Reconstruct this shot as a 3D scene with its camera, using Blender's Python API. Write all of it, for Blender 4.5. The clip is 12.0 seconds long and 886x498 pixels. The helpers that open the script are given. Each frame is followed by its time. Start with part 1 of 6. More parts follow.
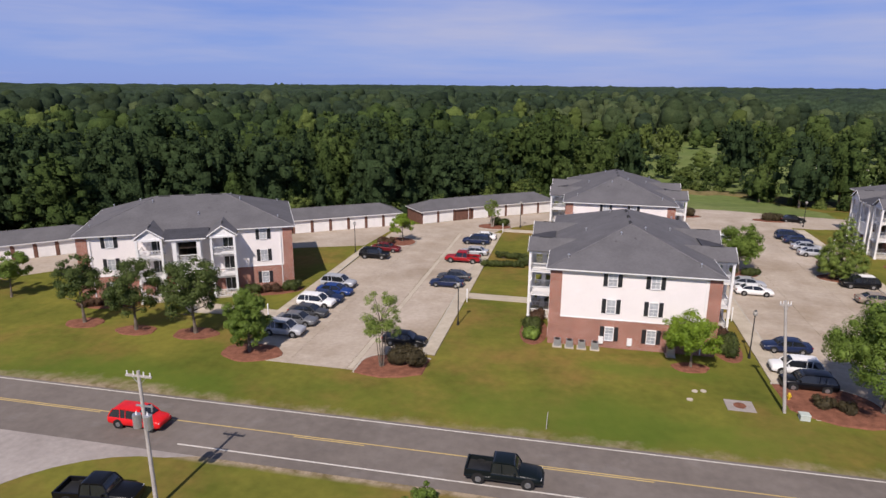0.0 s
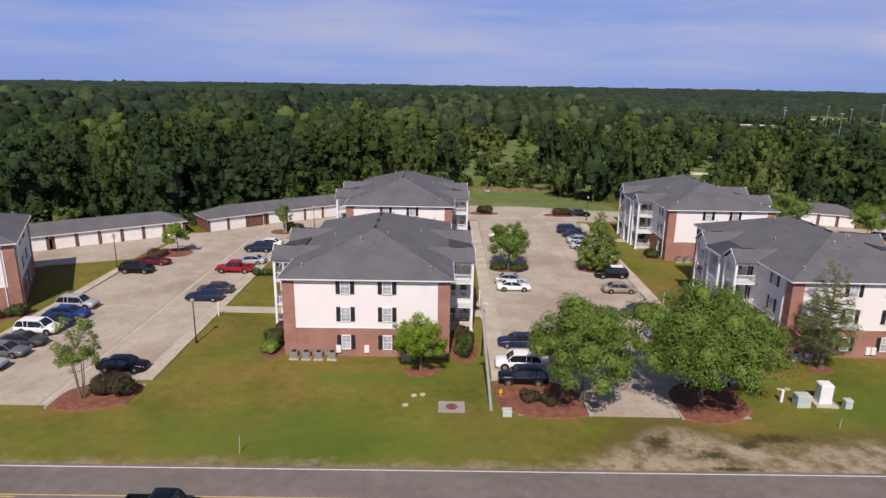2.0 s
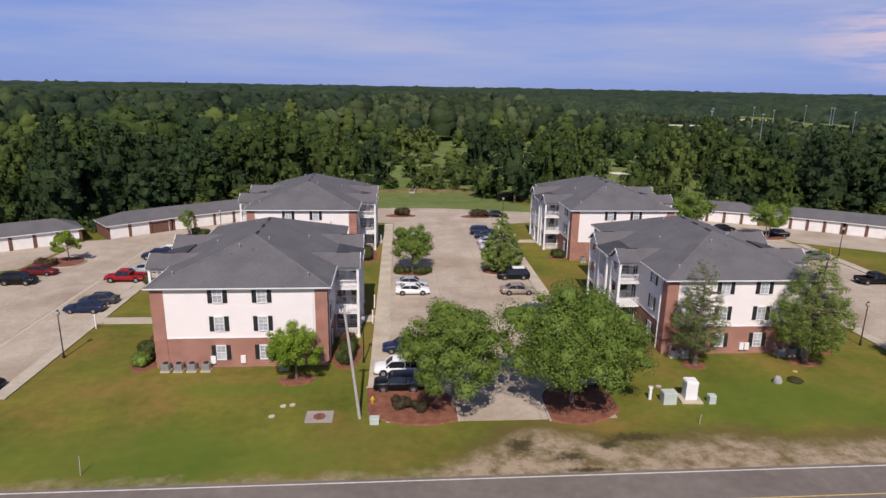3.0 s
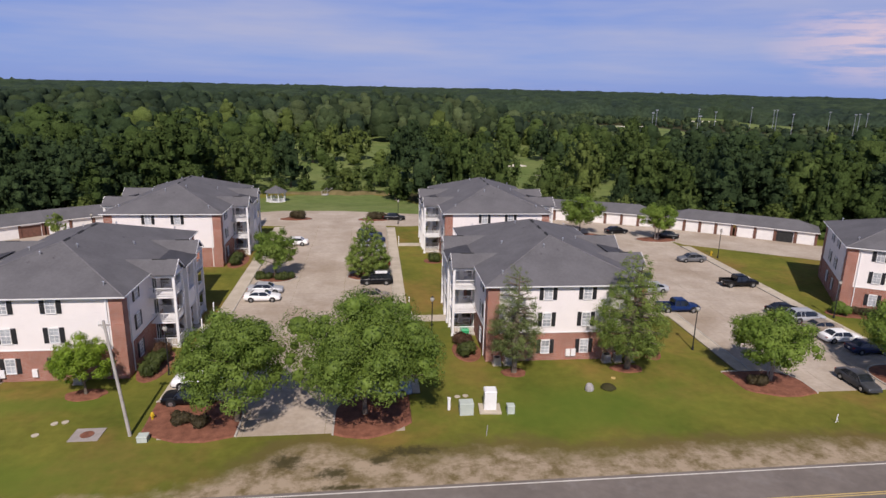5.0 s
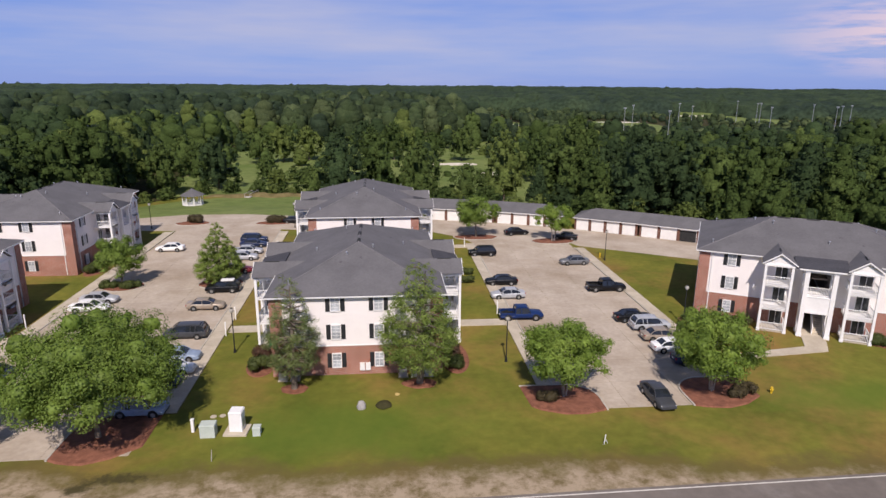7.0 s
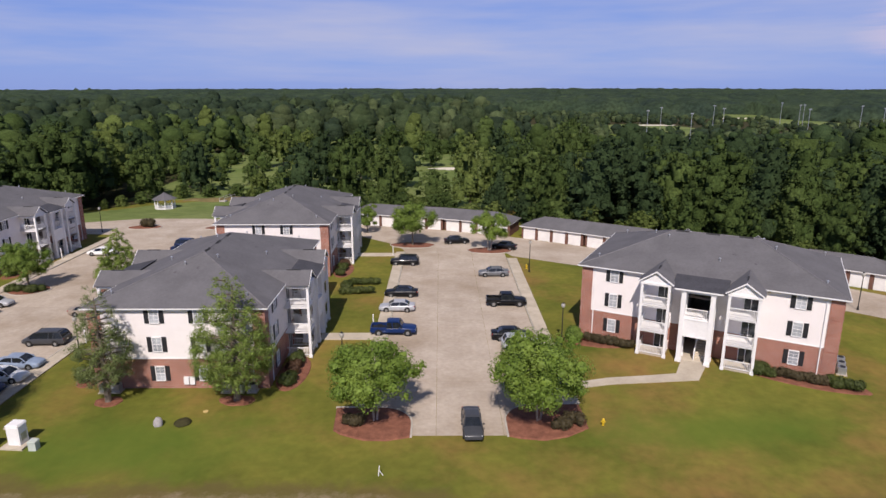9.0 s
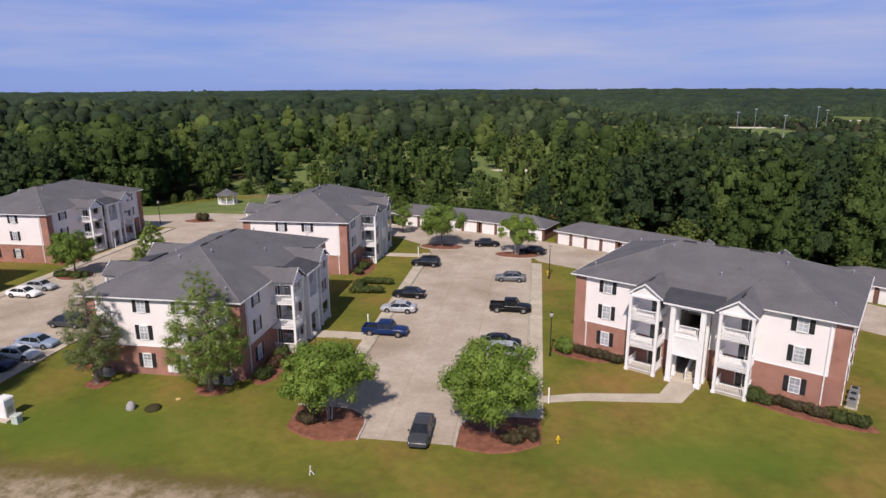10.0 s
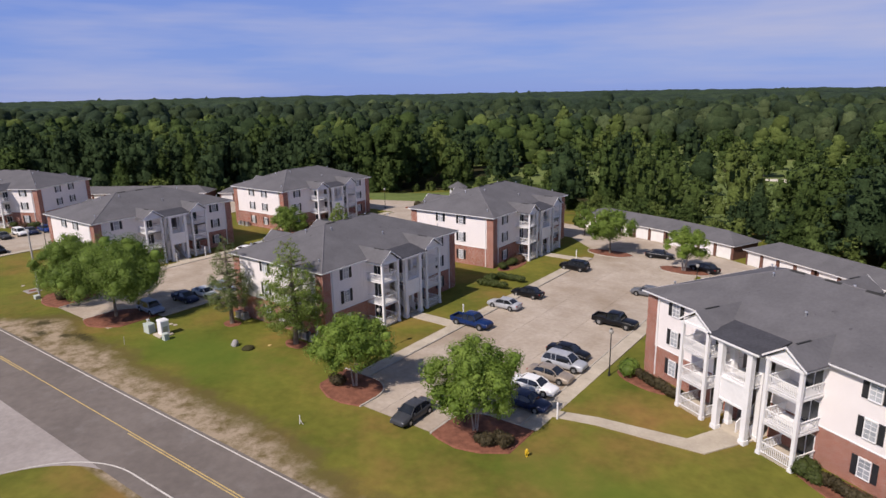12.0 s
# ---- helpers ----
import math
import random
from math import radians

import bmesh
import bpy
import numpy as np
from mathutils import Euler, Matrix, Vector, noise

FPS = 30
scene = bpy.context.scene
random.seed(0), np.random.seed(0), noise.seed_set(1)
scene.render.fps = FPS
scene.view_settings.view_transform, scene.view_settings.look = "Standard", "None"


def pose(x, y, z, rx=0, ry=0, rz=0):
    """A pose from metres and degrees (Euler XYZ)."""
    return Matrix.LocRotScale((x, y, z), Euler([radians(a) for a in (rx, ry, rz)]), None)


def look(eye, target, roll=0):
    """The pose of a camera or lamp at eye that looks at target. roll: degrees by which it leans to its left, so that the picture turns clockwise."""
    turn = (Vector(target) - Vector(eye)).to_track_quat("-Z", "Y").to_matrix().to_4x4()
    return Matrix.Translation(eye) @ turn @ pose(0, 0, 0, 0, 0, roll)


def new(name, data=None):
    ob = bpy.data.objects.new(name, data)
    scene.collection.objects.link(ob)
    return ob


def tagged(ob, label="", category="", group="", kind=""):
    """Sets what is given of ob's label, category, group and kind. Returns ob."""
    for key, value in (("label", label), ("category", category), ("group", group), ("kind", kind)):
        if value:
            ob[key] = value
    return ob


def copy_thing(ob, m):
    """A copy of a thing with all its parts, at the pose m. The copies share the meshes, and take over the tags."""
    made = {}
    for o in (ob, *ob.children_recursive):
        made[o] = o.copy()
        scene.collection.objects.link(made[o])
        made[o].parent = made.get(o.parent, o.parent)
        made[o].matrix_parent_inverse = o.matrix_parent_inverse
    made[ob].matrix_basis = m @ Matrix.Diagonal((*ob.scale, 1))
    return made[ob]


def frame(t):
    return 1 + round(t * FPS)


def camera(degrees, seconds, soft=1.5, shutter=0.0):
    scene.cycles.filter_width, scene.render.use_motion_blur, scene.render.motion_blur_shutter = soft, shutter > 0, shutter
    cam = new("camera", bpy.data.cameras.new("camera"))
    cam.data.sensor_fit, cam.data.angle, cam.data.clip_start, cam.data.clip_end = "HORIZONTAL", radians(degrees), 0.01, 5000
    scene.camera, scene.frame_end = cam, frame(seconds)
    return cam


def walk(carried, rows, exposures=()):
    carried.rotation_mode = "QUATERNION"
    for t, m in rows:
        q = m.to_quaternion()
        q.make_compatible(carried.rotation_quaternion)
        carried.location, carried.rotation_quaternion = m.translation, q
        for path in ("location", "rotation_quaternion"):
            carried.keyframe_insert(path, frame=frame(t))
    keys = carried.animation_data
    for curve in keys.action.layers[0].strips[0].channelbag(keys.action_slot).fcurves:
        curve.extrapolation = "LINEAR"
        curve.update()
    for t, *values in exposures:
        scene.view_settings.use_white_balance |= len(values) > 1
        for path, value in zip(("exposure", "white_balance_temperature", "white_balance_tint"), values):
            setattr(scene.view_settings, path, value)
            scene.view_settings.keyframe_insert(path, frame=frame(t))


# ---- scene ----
cam = camera(70.47, 12.0)
PATH = [
    (0, (-60.236, -80.676, 27.956), (-60.6483, -78.7889, 27.4382), 0.38),
    (0.5, (-57.308, -79.398, 28.061), (-57.6261, -77.4922, 27.5427), 0.62),
    (1, (-53.725, -78.228, 28.209), (-53.9402, -76.3092, 27.6897), 0.83),
    (1.5, (-49.985, -77.202, 28.374), (-50.0890, -75.2742, 27.8534), 0.91),
    (2, (-45.690, -76.643, 28.554), (-45.7011, -74.7113, 28.0350), 0.85),
    (2.5, (-41.855, -76.312, 28.762), (-41.7799, -74.3814, 28.2449), 0.92),
    (3, (-37.890, -75.923, 28.820), (-37.7523, -73.9954, 28.3060), 0.98),
    (5, (-21.035, -75.257, 29.197), (-20.8145, -73.3357, 28.6857), 1.31),
    (5.5, (-15.782, -74.921, 29.427), (-15.5556, -73.0019, 28.9123), 1.18),
    (6, (-9.575, -74.568, 29.810), (-9.3626, -72.6492, 29.2865), 0.87),
    (6.5, (-3.583, -74.111, 29.934), (-3.3828, -72.1928, 29.4058), 0.57),
    (7, (2.642, -73.673, 29.596), (2.8262, -71.7503, 29.0777), 0.43),
    (7.5, (8.456, -73.178, 29.571), (8.6184, -71.2526, 29.0556), 0.25),
    (9.5, (31.712, -70.514, 29.872), (31.5959, -68.5830, 29.3640), -0.15),
    (10, (37.767, -69.536, 29.811), (37.4787, -67.6233, 29.3041), -0.28),
    (10.5, (43.846, -68.365, 29.778), (43.3551, -66.4936, 29.2718), -0.46),
    (11, (50.350, -66.612, 29.844), (49.6284, -64.8166, 29.3375), -0.71),
    (11.5, (56.515, -64.123, 29.659), (55.5478, -62.4455, 29.1582), -0.95),
    (12, (62.653, -61.227, 29.433), (61.4815, -59.6832, 28.9382), -1.04),
]
# the clip's camera dims and brightens a little on the way
walk(cam, [(t, look(eye, target, roll)) for t, eye, target, roll in PATH],
     exposures=((0.0, 0.0), (1.5, -0.02), (2.5, -0.05), (5.0, -0.07), (6.0, 0.0), (7.5, 0.04), (9.5, 0.03), (11.0, 0.0), (12.0, -0.01)))

# ---- light ----
SUN_AZ, SUN_EL = math.radians(186), math.radians(47)   # the sun stands behind the flight path, clockwise from +y
SUN_DIR = Vector((math.sin(SUN_AZ) * math.cos(SUN_EL), math.cos(SUN_AZ) * math.cos(SUN_EL), math.sin(SUN_EL)))
sun_data = bpy.data.lights.new("sun", "SUN")
sun_data.energy, sun_data.angle, sun_data.color = 4.85, radians(0.6), (1.0, 0.89, 0.83)
sun = new("sun", sun_data)
sun.matrix_basis = look(SUN_DIR * 200, (0, 0, 0))

world = bpy.data.worlds.new("sky")
scene.world = world
world.use_nodes = True
wn, wl = world.node_tree.nodes, world.node_tree.links
sky = wn.new("ShaderNodeTexSky")
sky.sky_type, sky.sun_disc, sky.sun_elevation, sky.sun_rotation = "NISHITA", False, SUN_EL, SUN_AZ
sky.air_density, sky.dust_density, sky.ozone_density = 0.75, 0.3, 3.0
CLOUD_AT = (0.655, 0.752, 0.064)
# thin high cloud, stretched along the horizon
wco = wn.new("ShaderNodeTexCoord")
wmap = wn.new("ShaderNodeMapping")
wmap.inputs["Scale"].default_value = (1.0, 1.0, 9.0)
wnoise = wn.new("ShaderNodeTexNoise")
wnoise.inputs["Scale"].default_value, wnoise.inputs["Detail"].default_value, wnoise.inputs["Roughness"].default_value = 1.6, 5.0, 0.55
wramp = wn.new("ShaderNodeValToRGB")
wramp.color_ramp.elements[0].position, wramp.color_ramp.elements[0].color = 0.46, (0, 0, 0, 1)
wramp.color_ramp.elements[1].position, wramp.color_ramp.elements[1].color = 0.72, (0.8, 0.8, 0.8, 1)
wmix = wn.new("ShaderNodeMix")
wmix.data_type = "RGBA"
wmix.inputs[7].default_value = (6.15, 6.35, 8.9, 1)
wl.new(wco.outputs["Generated"], wmap.inputs["Vector"])
wl.new(wmap.outputs["Vector"], wnoise.inputs["Vector"])
wl.new(wnoise.outputs["Fac"], wramp.inputs["Fac"])
wl.new(wramp.outputs["Color"], wmix.inputs[0])
whaze = wn.new("ShaderNodeMix")          # summer haze over the blue
whaze.data_type = "RGBA"
whaze.inputs[0].default_value = 0.72
whaze.inputs[7].default_value = (2.62, 3.97, 10.1, 1)
wsep = wn.new("ShaderNodeSeparateXYZ")
whigh = wn.new("ShaderNodeMapRange")     # the haze thins out overhead
whigh.inputs["From Min"].default_value, whigh.inputs["From Max"].default_value = 0.18, 0.7
whigh.inputs["To Min"].default_value, whigh.inputs["To Max"].default_value = 0.76, 0.0
wl.new(wco.outputs["Generated"], wsep.inputs[0])
wl.new(wsep.outputs["Z"], whigh.inputs["Value"])
wl.new(whigh.outputs["Result"], whaze.inputs[0])
wl.new(sky.outputs["Color"], whaze.inputs[6])
wl.new(whaze.outputs[2], wmix.inputs[6])
# one sunlit heap of cloud low in the north-east, broken by noise
wrel = wn.new("ShaderNodeVectorMath")
wrel.operation = "SUBTRACT"
wrel.inputs[1].default_value = CLOUD_AT
wsq = wn.new("ShaderNodeVectorMath")
wsq.operation = "MULTIPLY"
wsq.inputs[1].default_value = (1.0, 1.0, 2.6)
wlen = wn.new("ShaderNodeVectorMath")
wlen.operation = "LENGTH"
wsize = wn.new("ShaderNodeMapRange")
wsize.inputs["From Min"].default_value, wsize.inputs["From Max"].default_value = 0.17, 0.03
wpuff = wn.new("ShaderNodeTexNoise")
wpuff.inputs["Scale"].default_value, wpuff.inputs["Detail"].default_value, wpuff.inputs["Roughness"].default_value = 6.0, 6.0, 0.62
wpr = wn.new("ShaderNodeMapRange")
wpr.inputs["From Min"].default_value, wpr.inputs["From Max"].default_value = 0.45, 0.58
wmul = wn.new("ShaderNodeMath")
wmul.operation = "MULTIPLY"
wheap = wn.new("ShaderNodeMix")
wheap.data_type = "RGBA"
wheap.inputs[7].default_value = (9.8, 7.7, 8.9, 1)
wl.new(wco.outputs["Generated"], wrel.inputs[0])
wl.new(wrel.outputs[0], wsq.inputs[0])
wl.new(wsq.outputs[0], wlen.inputs[0])
wl.new(wlen.outputs["Value"], wsize.inputs["Value"])
wl.new(wmap.outputs["Vector"], wpuff.inputs["Vector"])
wl.new(wpuff.outputs["Fac"], wpr.inputs["Value"])
wl.new(wsize.outputs["Result"], wmul.inputs[0])
wl.new(wpr.outputs["Result"], wmul.inputs[1])
wl.new(wmul.outputs[0], wheap.inputs[0])
wl.new(wmix.outputs[2], wheap.inputs[6])
wl.new(wheap.outputs[2], wn["Background"].inputs["Color"])
wn["Background"].inputs["Strength"].default_value = 0.077


# ---- materials ----
def surface(name, dark, light, scale=1.0, rough=0.85, bump=0.0, bump_scale=None, fine=0.25, metal=0.0, spec=0.3,
            where="object", per_ob=0.0, per_island=0.0, leaf=0.0, coat=0.0, third=None, third_scale=0.05, third_at=(0.5, 0.65), depth=0.03):
    """A mottled surface: two colours mixed by noise at one scale, with a finer grain over it, and perhaps patches of a third."""
    m = bpy.data.materials.new(name)
    m.use_nodes = True
    n, l = m.node_tree.nodes, m.node_tree.links
    b = n["Principled BSDF"]
    b.inputs["Roughness"].default_value, b.inputs["Metallic"].default_value = rough, metal
    b.inputs["Specular IOR Level"].default_value = spec
    b.inputs["Coat Weight"].default_value = coat
    if where == "world":
        vec = n.new("ShaderNodeNewGeometry").outputs["Position"]
    else:
        vec = n.new("ShaderNodeTexCoord").outputs["Object"]

    def noise_at(s, detail=4.0, ro=0.6):
        t = n.new("ShaderNodeTexNoise")
        t.inputs["Scale"].default_value, t.inputs["Detail"].default_value, t.inputs["Roughness"].default_value = s, detail, ro
        l.new(vec, t.inputs["Vector"])
        return t.outputs["Fac"]

    def ramp(fac, a, c):
        r = n.new("ShaderNodeMapRange")
        r.inputs["From Min"].default_value, r.inputs["From Max"].default_value = a, c
        l.new(fac, r.inputs["Value"])
        return r.outputs["Result"]

    def mixed(fac, a, c):
        x = n.new("ShaderNodeMix")
        x.data_type = "RGBA"
        for sock, v in ((x.inputs[6], a), (x.inputs[7], c)):
            if isinstance(v, tuple):
                sock.default_value = (*v, 1)
            else:
                l.new(v, sock)
        if isinstance(fac, float):
            x.inputs[0].default_value = fac
        else:
            l.new(fac, x.inputs[0])
        return x.outputs[2]
    col = mixed(ramp(noise_at(scale), 0.32, 0.68), dark, light)
    if third:
        col = mixed(ramp(noise_at(third_scale, 5.0, 0.65), *third_at), col, third)
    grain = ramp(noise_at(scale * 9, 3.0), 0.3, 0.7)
    value = None
    if per_ob:
        value = n.new("ShaderNodeObjectInfo").outputs["Random"]
        amount = per_ob
    elif per_island:
        value = n.new("ShaderNodeNewGeometry").outputs["Random Per Island"]
        amount = per_island
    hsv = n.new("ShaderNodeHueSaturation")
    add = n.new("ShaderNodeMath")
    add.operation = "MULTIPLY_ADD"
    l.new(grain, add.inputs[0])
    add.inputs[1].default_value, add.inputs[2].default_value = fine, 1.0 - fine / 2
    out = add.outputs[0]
    if value is not None:
        a2 = n.new("ShaderNodeMath")
        a2.operation = "MULTIPLY_ADD"
        l.new(value, a2.inputs[0])
        a2.inputs[1].default_value, a2.inputs[2].default_value = amount, 1.0 - amount / 2
        a3 = n.new("ShaderNodeMath")
        a3.operation = "MULTIPLY"
        l.new(out, a3.inputs[0])
        l.new(a2.outputs[0], a3.inputs[1])
        out = a3.outputs[0]
    l.new(out, hsv.inputs["Value"])
    l.new(col, hsv.inputs["Color"])
    col = hsv.outputs["Color"]
    l.new(col, b.inputs["Base Color"])
    if bump:
        bp = n.new("ShaderNodeBump")
        bp.inputs["Strength"].default_value, bp.inputs["Distance"].default_value = bump, depth
        l.new(noise_at(bump_scale or scale * 6, 4.0), bp.inputs["Height"])
        l.new(bp.outputs["Normal"], b.inputs["Normal"])
    if leaf:
        tr = n.new("ShaderNodeBsdfTranslucent")
        l.new(col, tr.inputs["Color"])
        ms = n.new("ShaderNodeMixShader")
        ms.inputs["Fac"].default_value = leaf
        l.new(b.outputs["BSDF"], ms.inputs[1])
        l.new(tr.outputs["BSDF"], ms.inputs[2])
        l.new(ms.outputs["Shader"], n["Material Output"].inputs["Surface"])
    return m


def coursed(name, c1, c2, mortar, length, height, rough=0.9, gap=0.012, bump=0.3, vary=0.16):
    """Masonry, siding or shingle in courses: runs along walls of either direction."""
    m = bpy.data.materials.new(name)
    m.use_nodes = True
    n, l = m.node_tree.nodes, m.node_tree.links
    b = n["Principled BSDF"]
    b.inputs["Roughness"].default_value, b.inputs["Specular IOR Level"].default_value = rough, 0.25
    co = n.new("ShaderNodeTexCoord").outputs["Object"]
    sep = n.new("ShaderNodeSeparateXYZ")
    l.new(co, sep.inputs[0])
    s = n.new("ShaderNodeMath")
    l.new(sep.outputs["X"], s.inputs[0]), l.new(sep.outputs["Y"], s.inputs[1])
    com = n.new("ShaderNodeCombineXYZ")
    l.new(s.outputs[0], com.inputs["X"]), l.new(sep.outputs["Z"], com.inputs["Y"])
    t = n.new("ShaderNodeTexBrick")
    t.inputs["Scale"].default_value = 1.0
    t.inputs["Brick Width"].default_value, t.inputs["Row Height"].default_value, t.inputs["Mortar Size"].default_value = length, height, gap
    for k, c in (("Color1", c1), ("Color2", c2), ("Mortar", mortar)):
        t.inputs[k].default_value = (*c, 1)
    l.new(com.outputs[0], t.inputs["Vector"])
    z = n.new("ShaderNodeTexNoise")
    z.inputs["Scale"].default_value, z.inputs["Detail"].default_value = 0.7, 5.0
    l.new(co, z.inputs["Vector"])
    r = n.new("ShaderNodeMapRange")
    r.inputs["From Min"].default_value, r.inputs["From Max"].default_value = 0.3, 0.7
    r.inputs["To Min"].default_value, r.inputs["To Max"].default_value = 1 - vary, 1 + vary * 0.8
    l.new(z.outputs["Fac"], r.inputs["Value"])
    h = n.new("ShaderNodeHueSaturation")
    l.new(r.outputs["Result"], h.inputs["Value"]), l.new(t.outputs["Color"], h.inputs["Color"])
    l.new(h.outputs["Color"], b.inputs["Base Color"])
    bp = n.new("ShaderNodeBump")
    bp.invert = True
    bp.inputs["Strength"].default_value, bp.inputs["Distance"].default_value = bump, 0.01
    l.new(t.outputs["Fac"], bp.inputs["Height"])
    l.new(bp.outputs["Normal"], b.inputs["Normal"])
    return m


GRASS = surface("mown_grass", (0.092, 0.107, 0.017), (0.176, 0.164, 0.03), 0.11, 0.95, 0.5, 9.0, 0.24, where="world",
                third=(0.235, 0.136, 0.046), third_scale=0.06, third_at=(0.47, 0.72), spec=0.1)


def sandy_verge(m):
    """Bare sand beside the road, where wheels have worn the grass away."""
    n, l = m.node_tree.nodes, m.node_tree.links
    b = n["Principled BSDF"]
    lawn = b.inputs["Base Color"].links[0].from_socket
    geo = n.new("ShaderNodeNewGeometry").outputs["Position"]
    sep = n.new("ShaderNodeSeparateXYZ")
    l.new(geo, sep.inputs[0])

    def mth(op, a, c=None, d=None):
        k = n.new("ShaderNodeMath")
        k.operation = op
        for sock, v in zip(k.inputs, (a, c, d)):
            if v is None:
                continue
            if isinstance(v, (int, float)):
                sock.default_value = v
            else:
                l.new(v, sock)
        return k.outputs[0]

    def noise_at(scale, detail=5.0):
        t = n.new("ShaderNodeTexNoise")
        t.inputs["Scale"].default_value, t.inputs["Detail"].default_value, t.inputs["Roughness"].default_value = scale, detail, 0.7
        l.new(geo, t.inputs["Vector"])
        return t.outputs["Fac"]
    x, y = sep.outputs["X"], sep.outputs["Y"]
    total = None
    for cx, wide, far in ((-26, 6.5, 5.6), (-12, 8, 3.4), (6, 12, 2.9), (20, 8, 1.8), (-103, 9, 1.2)):
        q = mth("DIVIDE", mth("SUBTRACT", x, cx), wide)
        g = mth("MULTIPLY", mth("POWER", 2.718, mth("MULTIPLY", mth("MULTIPLY", q, q), -1.0)), far)
        total = g if total is None else mth("ADD", total, g)
    edge = mth("ADD", mth("ADD", mth("MULTIPLY", x, 0.0096), -34.82), 0.35)
    dist = mth("SUBTRACT", mth("SUBTRACT", y, edge), total)
    rough = mth("MULTIPLY", mth("SUBTRACT", noise_at(0.45), 0.5), 4.6)
    mask = n.new("ShaderNodeMapRange")
    mask.inputs["From Min"].default_value, mask.inputs["From Max"].default_value = 1.3, -0.9
    l.new(mth("ADD", dist, rough), mask.inputs["Value"])
    near = n.new("ShaderNodeMapRange")
    near.inputs["From Min"].default_value, near.inputs["From Max"].default_value = -43.25, -42.7
    l.new(mth("SUBTRACT", y, mth("MULTIPLY", x, 0.0096)), near.inputs["Value"])
    tone = n.new("ShaderNodeValToRGB")
    e = tone.color_ramp.elements
    e[0].position, e[0].color = 0.38, (0.15, 0.115, 0.055, 1)
    e[1].position, e[1].color = 0.58, (0.35, 0.278, 0.195, 1)
    l.new(noise_at(0.55), tone.inputs["Fac"])

    def over(fac, under, top):
        mx = n.new("ShaderNodeMix")
        mx.data_type = "RGBA"
        l.new(fac, mx.inputs[0]), l.new(under, mx.inputs[6])
        if isinstance(top, tuple):
            mx.inputs[7].default_value = (*top, 1)
        else:
            l.new(top, mx.inputs[7])
        return mx.outputs[2]

    def between(v, a, c, top=1.0):
        r = n.new("ShaderNodeMapRange")
        r.interpolation_type = "SMOOTHSTEP"
        r.inputs["From Min"].default_value, r.inputs["From Max"].default_value, r.inputs["To Max"].default_value = a, c, top
        l.new(v, r.inputs["Value"])
        return r.outputs["Result"]
    # lusher, greener stretches of the lawn
    lush = None
    for cx, cy, wide, deep in ((-56, -31.5, 21, 5.5), (-1, -24, 14, 6.0), (-104, -33, 18, 4.5), (49, -22, 12, 4.0), (-52, -20, 7, 2.0)):
        qx, qy = mth("DIVIDE", mth("SUBTRACT", x, cx), wide), mth("DIVIDE", mth("SUBTRACT", y, cy), deep)
        g = mth("POWER", 2.718, mth("MULTIPLY", mth("ADD", mth("MULTIPLY", qx, qx), mth("MULTIPLY", qy, qy)), -1.0))
        lush = g if lush is None else mth("ADD", lush, g)
    lush = mth("ADD", lush, mth("MULTIPLY", mth("SUBTRACT", noise_at(0.13), 0.5), 1.6))
    lawn = over(between(lush, 0.15, 1.0, 0.62), lawn, (0.088, 0.138, 0.018))
    # rank, browned grass between the sand and the mown lawn
    fray = mth("ADD", dist, mth("MULTIPLY", mth("SUBTRACT", noise_at(0.3), 0.5), 6.0))
    rank = mth("MULTIPLY", mth("MULTIPLY", between(fray, 3.6, 1.2, 0.72), between(x, -36, -30)), near.outputs["Result"])
    ground = over(rank, lawn, (0.115, 0.086, 0.034))
    ground = over(mth("MULTIPLY", mask.outputs["Result"], near.outputs["Result"]), ground, tone.outputs["Color"])
    # damp hollows with dark tufts
    damp = None
    for cx, cy, wide, deep in ((-28.0, -30.7, 1.5, 1.2), (-18.0, -29.8, 2.6, 0.8), (-24.3, -32.5, 1.4, 0.8), (-23.4, -34.3, 2.0, 0.35), (-20.6, -31.0, 1.0, 0.7)):
        qx, qy = mth("DIVIDE", mth("SUBTRACT", x, cx), wide), mth("DIVIDE", mth("SUBTRACT", y, cy), deep)
        g = mth("POWER", 2.718, mth("MULTIPLY", mth("ADD", mth("MULTIPLY", qx, qx), mth("MULTIPLY", qy, qy)), -1.0))
        damp = g if damp is None else mth("ADD", damp, g)
    damp = mth("ADD", damp, mth("MULTIPLY", mth("SUBTRACT", noise_at(1.6), 0.5), 1.9))
    ground = over(between(damp, 0.18, 0.95, 0.94), ground, (0.055, 0.047, 0.02))
    l.new(ground, b.inputs["Base Color"])


sandy_verge(GRASS)
SAND_WHITE = surface("bunker_sand", (0.55, 0.5, 0.42), (0.7, 0.65, 0.56), 0.3, 0.95, where="world", spec=0.1)
MEADOW = surface("rough_meadow", (0.105, 0.148, 0.04), (0.168, 0.198, 0.068), 0.05, 0.95, 0.5, 2.0, 0.3, where="world", spec=0.1)
BANK = surface("dry_grass_bank", (0.1, 0.085, 0.035), (0.19, 0.15, 0.07), 0.5, 0.95, 0.6, 5.0, 0.4, where="world", spec=0.1)
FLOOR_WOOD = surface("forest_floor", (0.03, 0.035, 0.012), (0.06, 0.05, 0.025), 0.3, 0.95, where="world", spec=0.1)
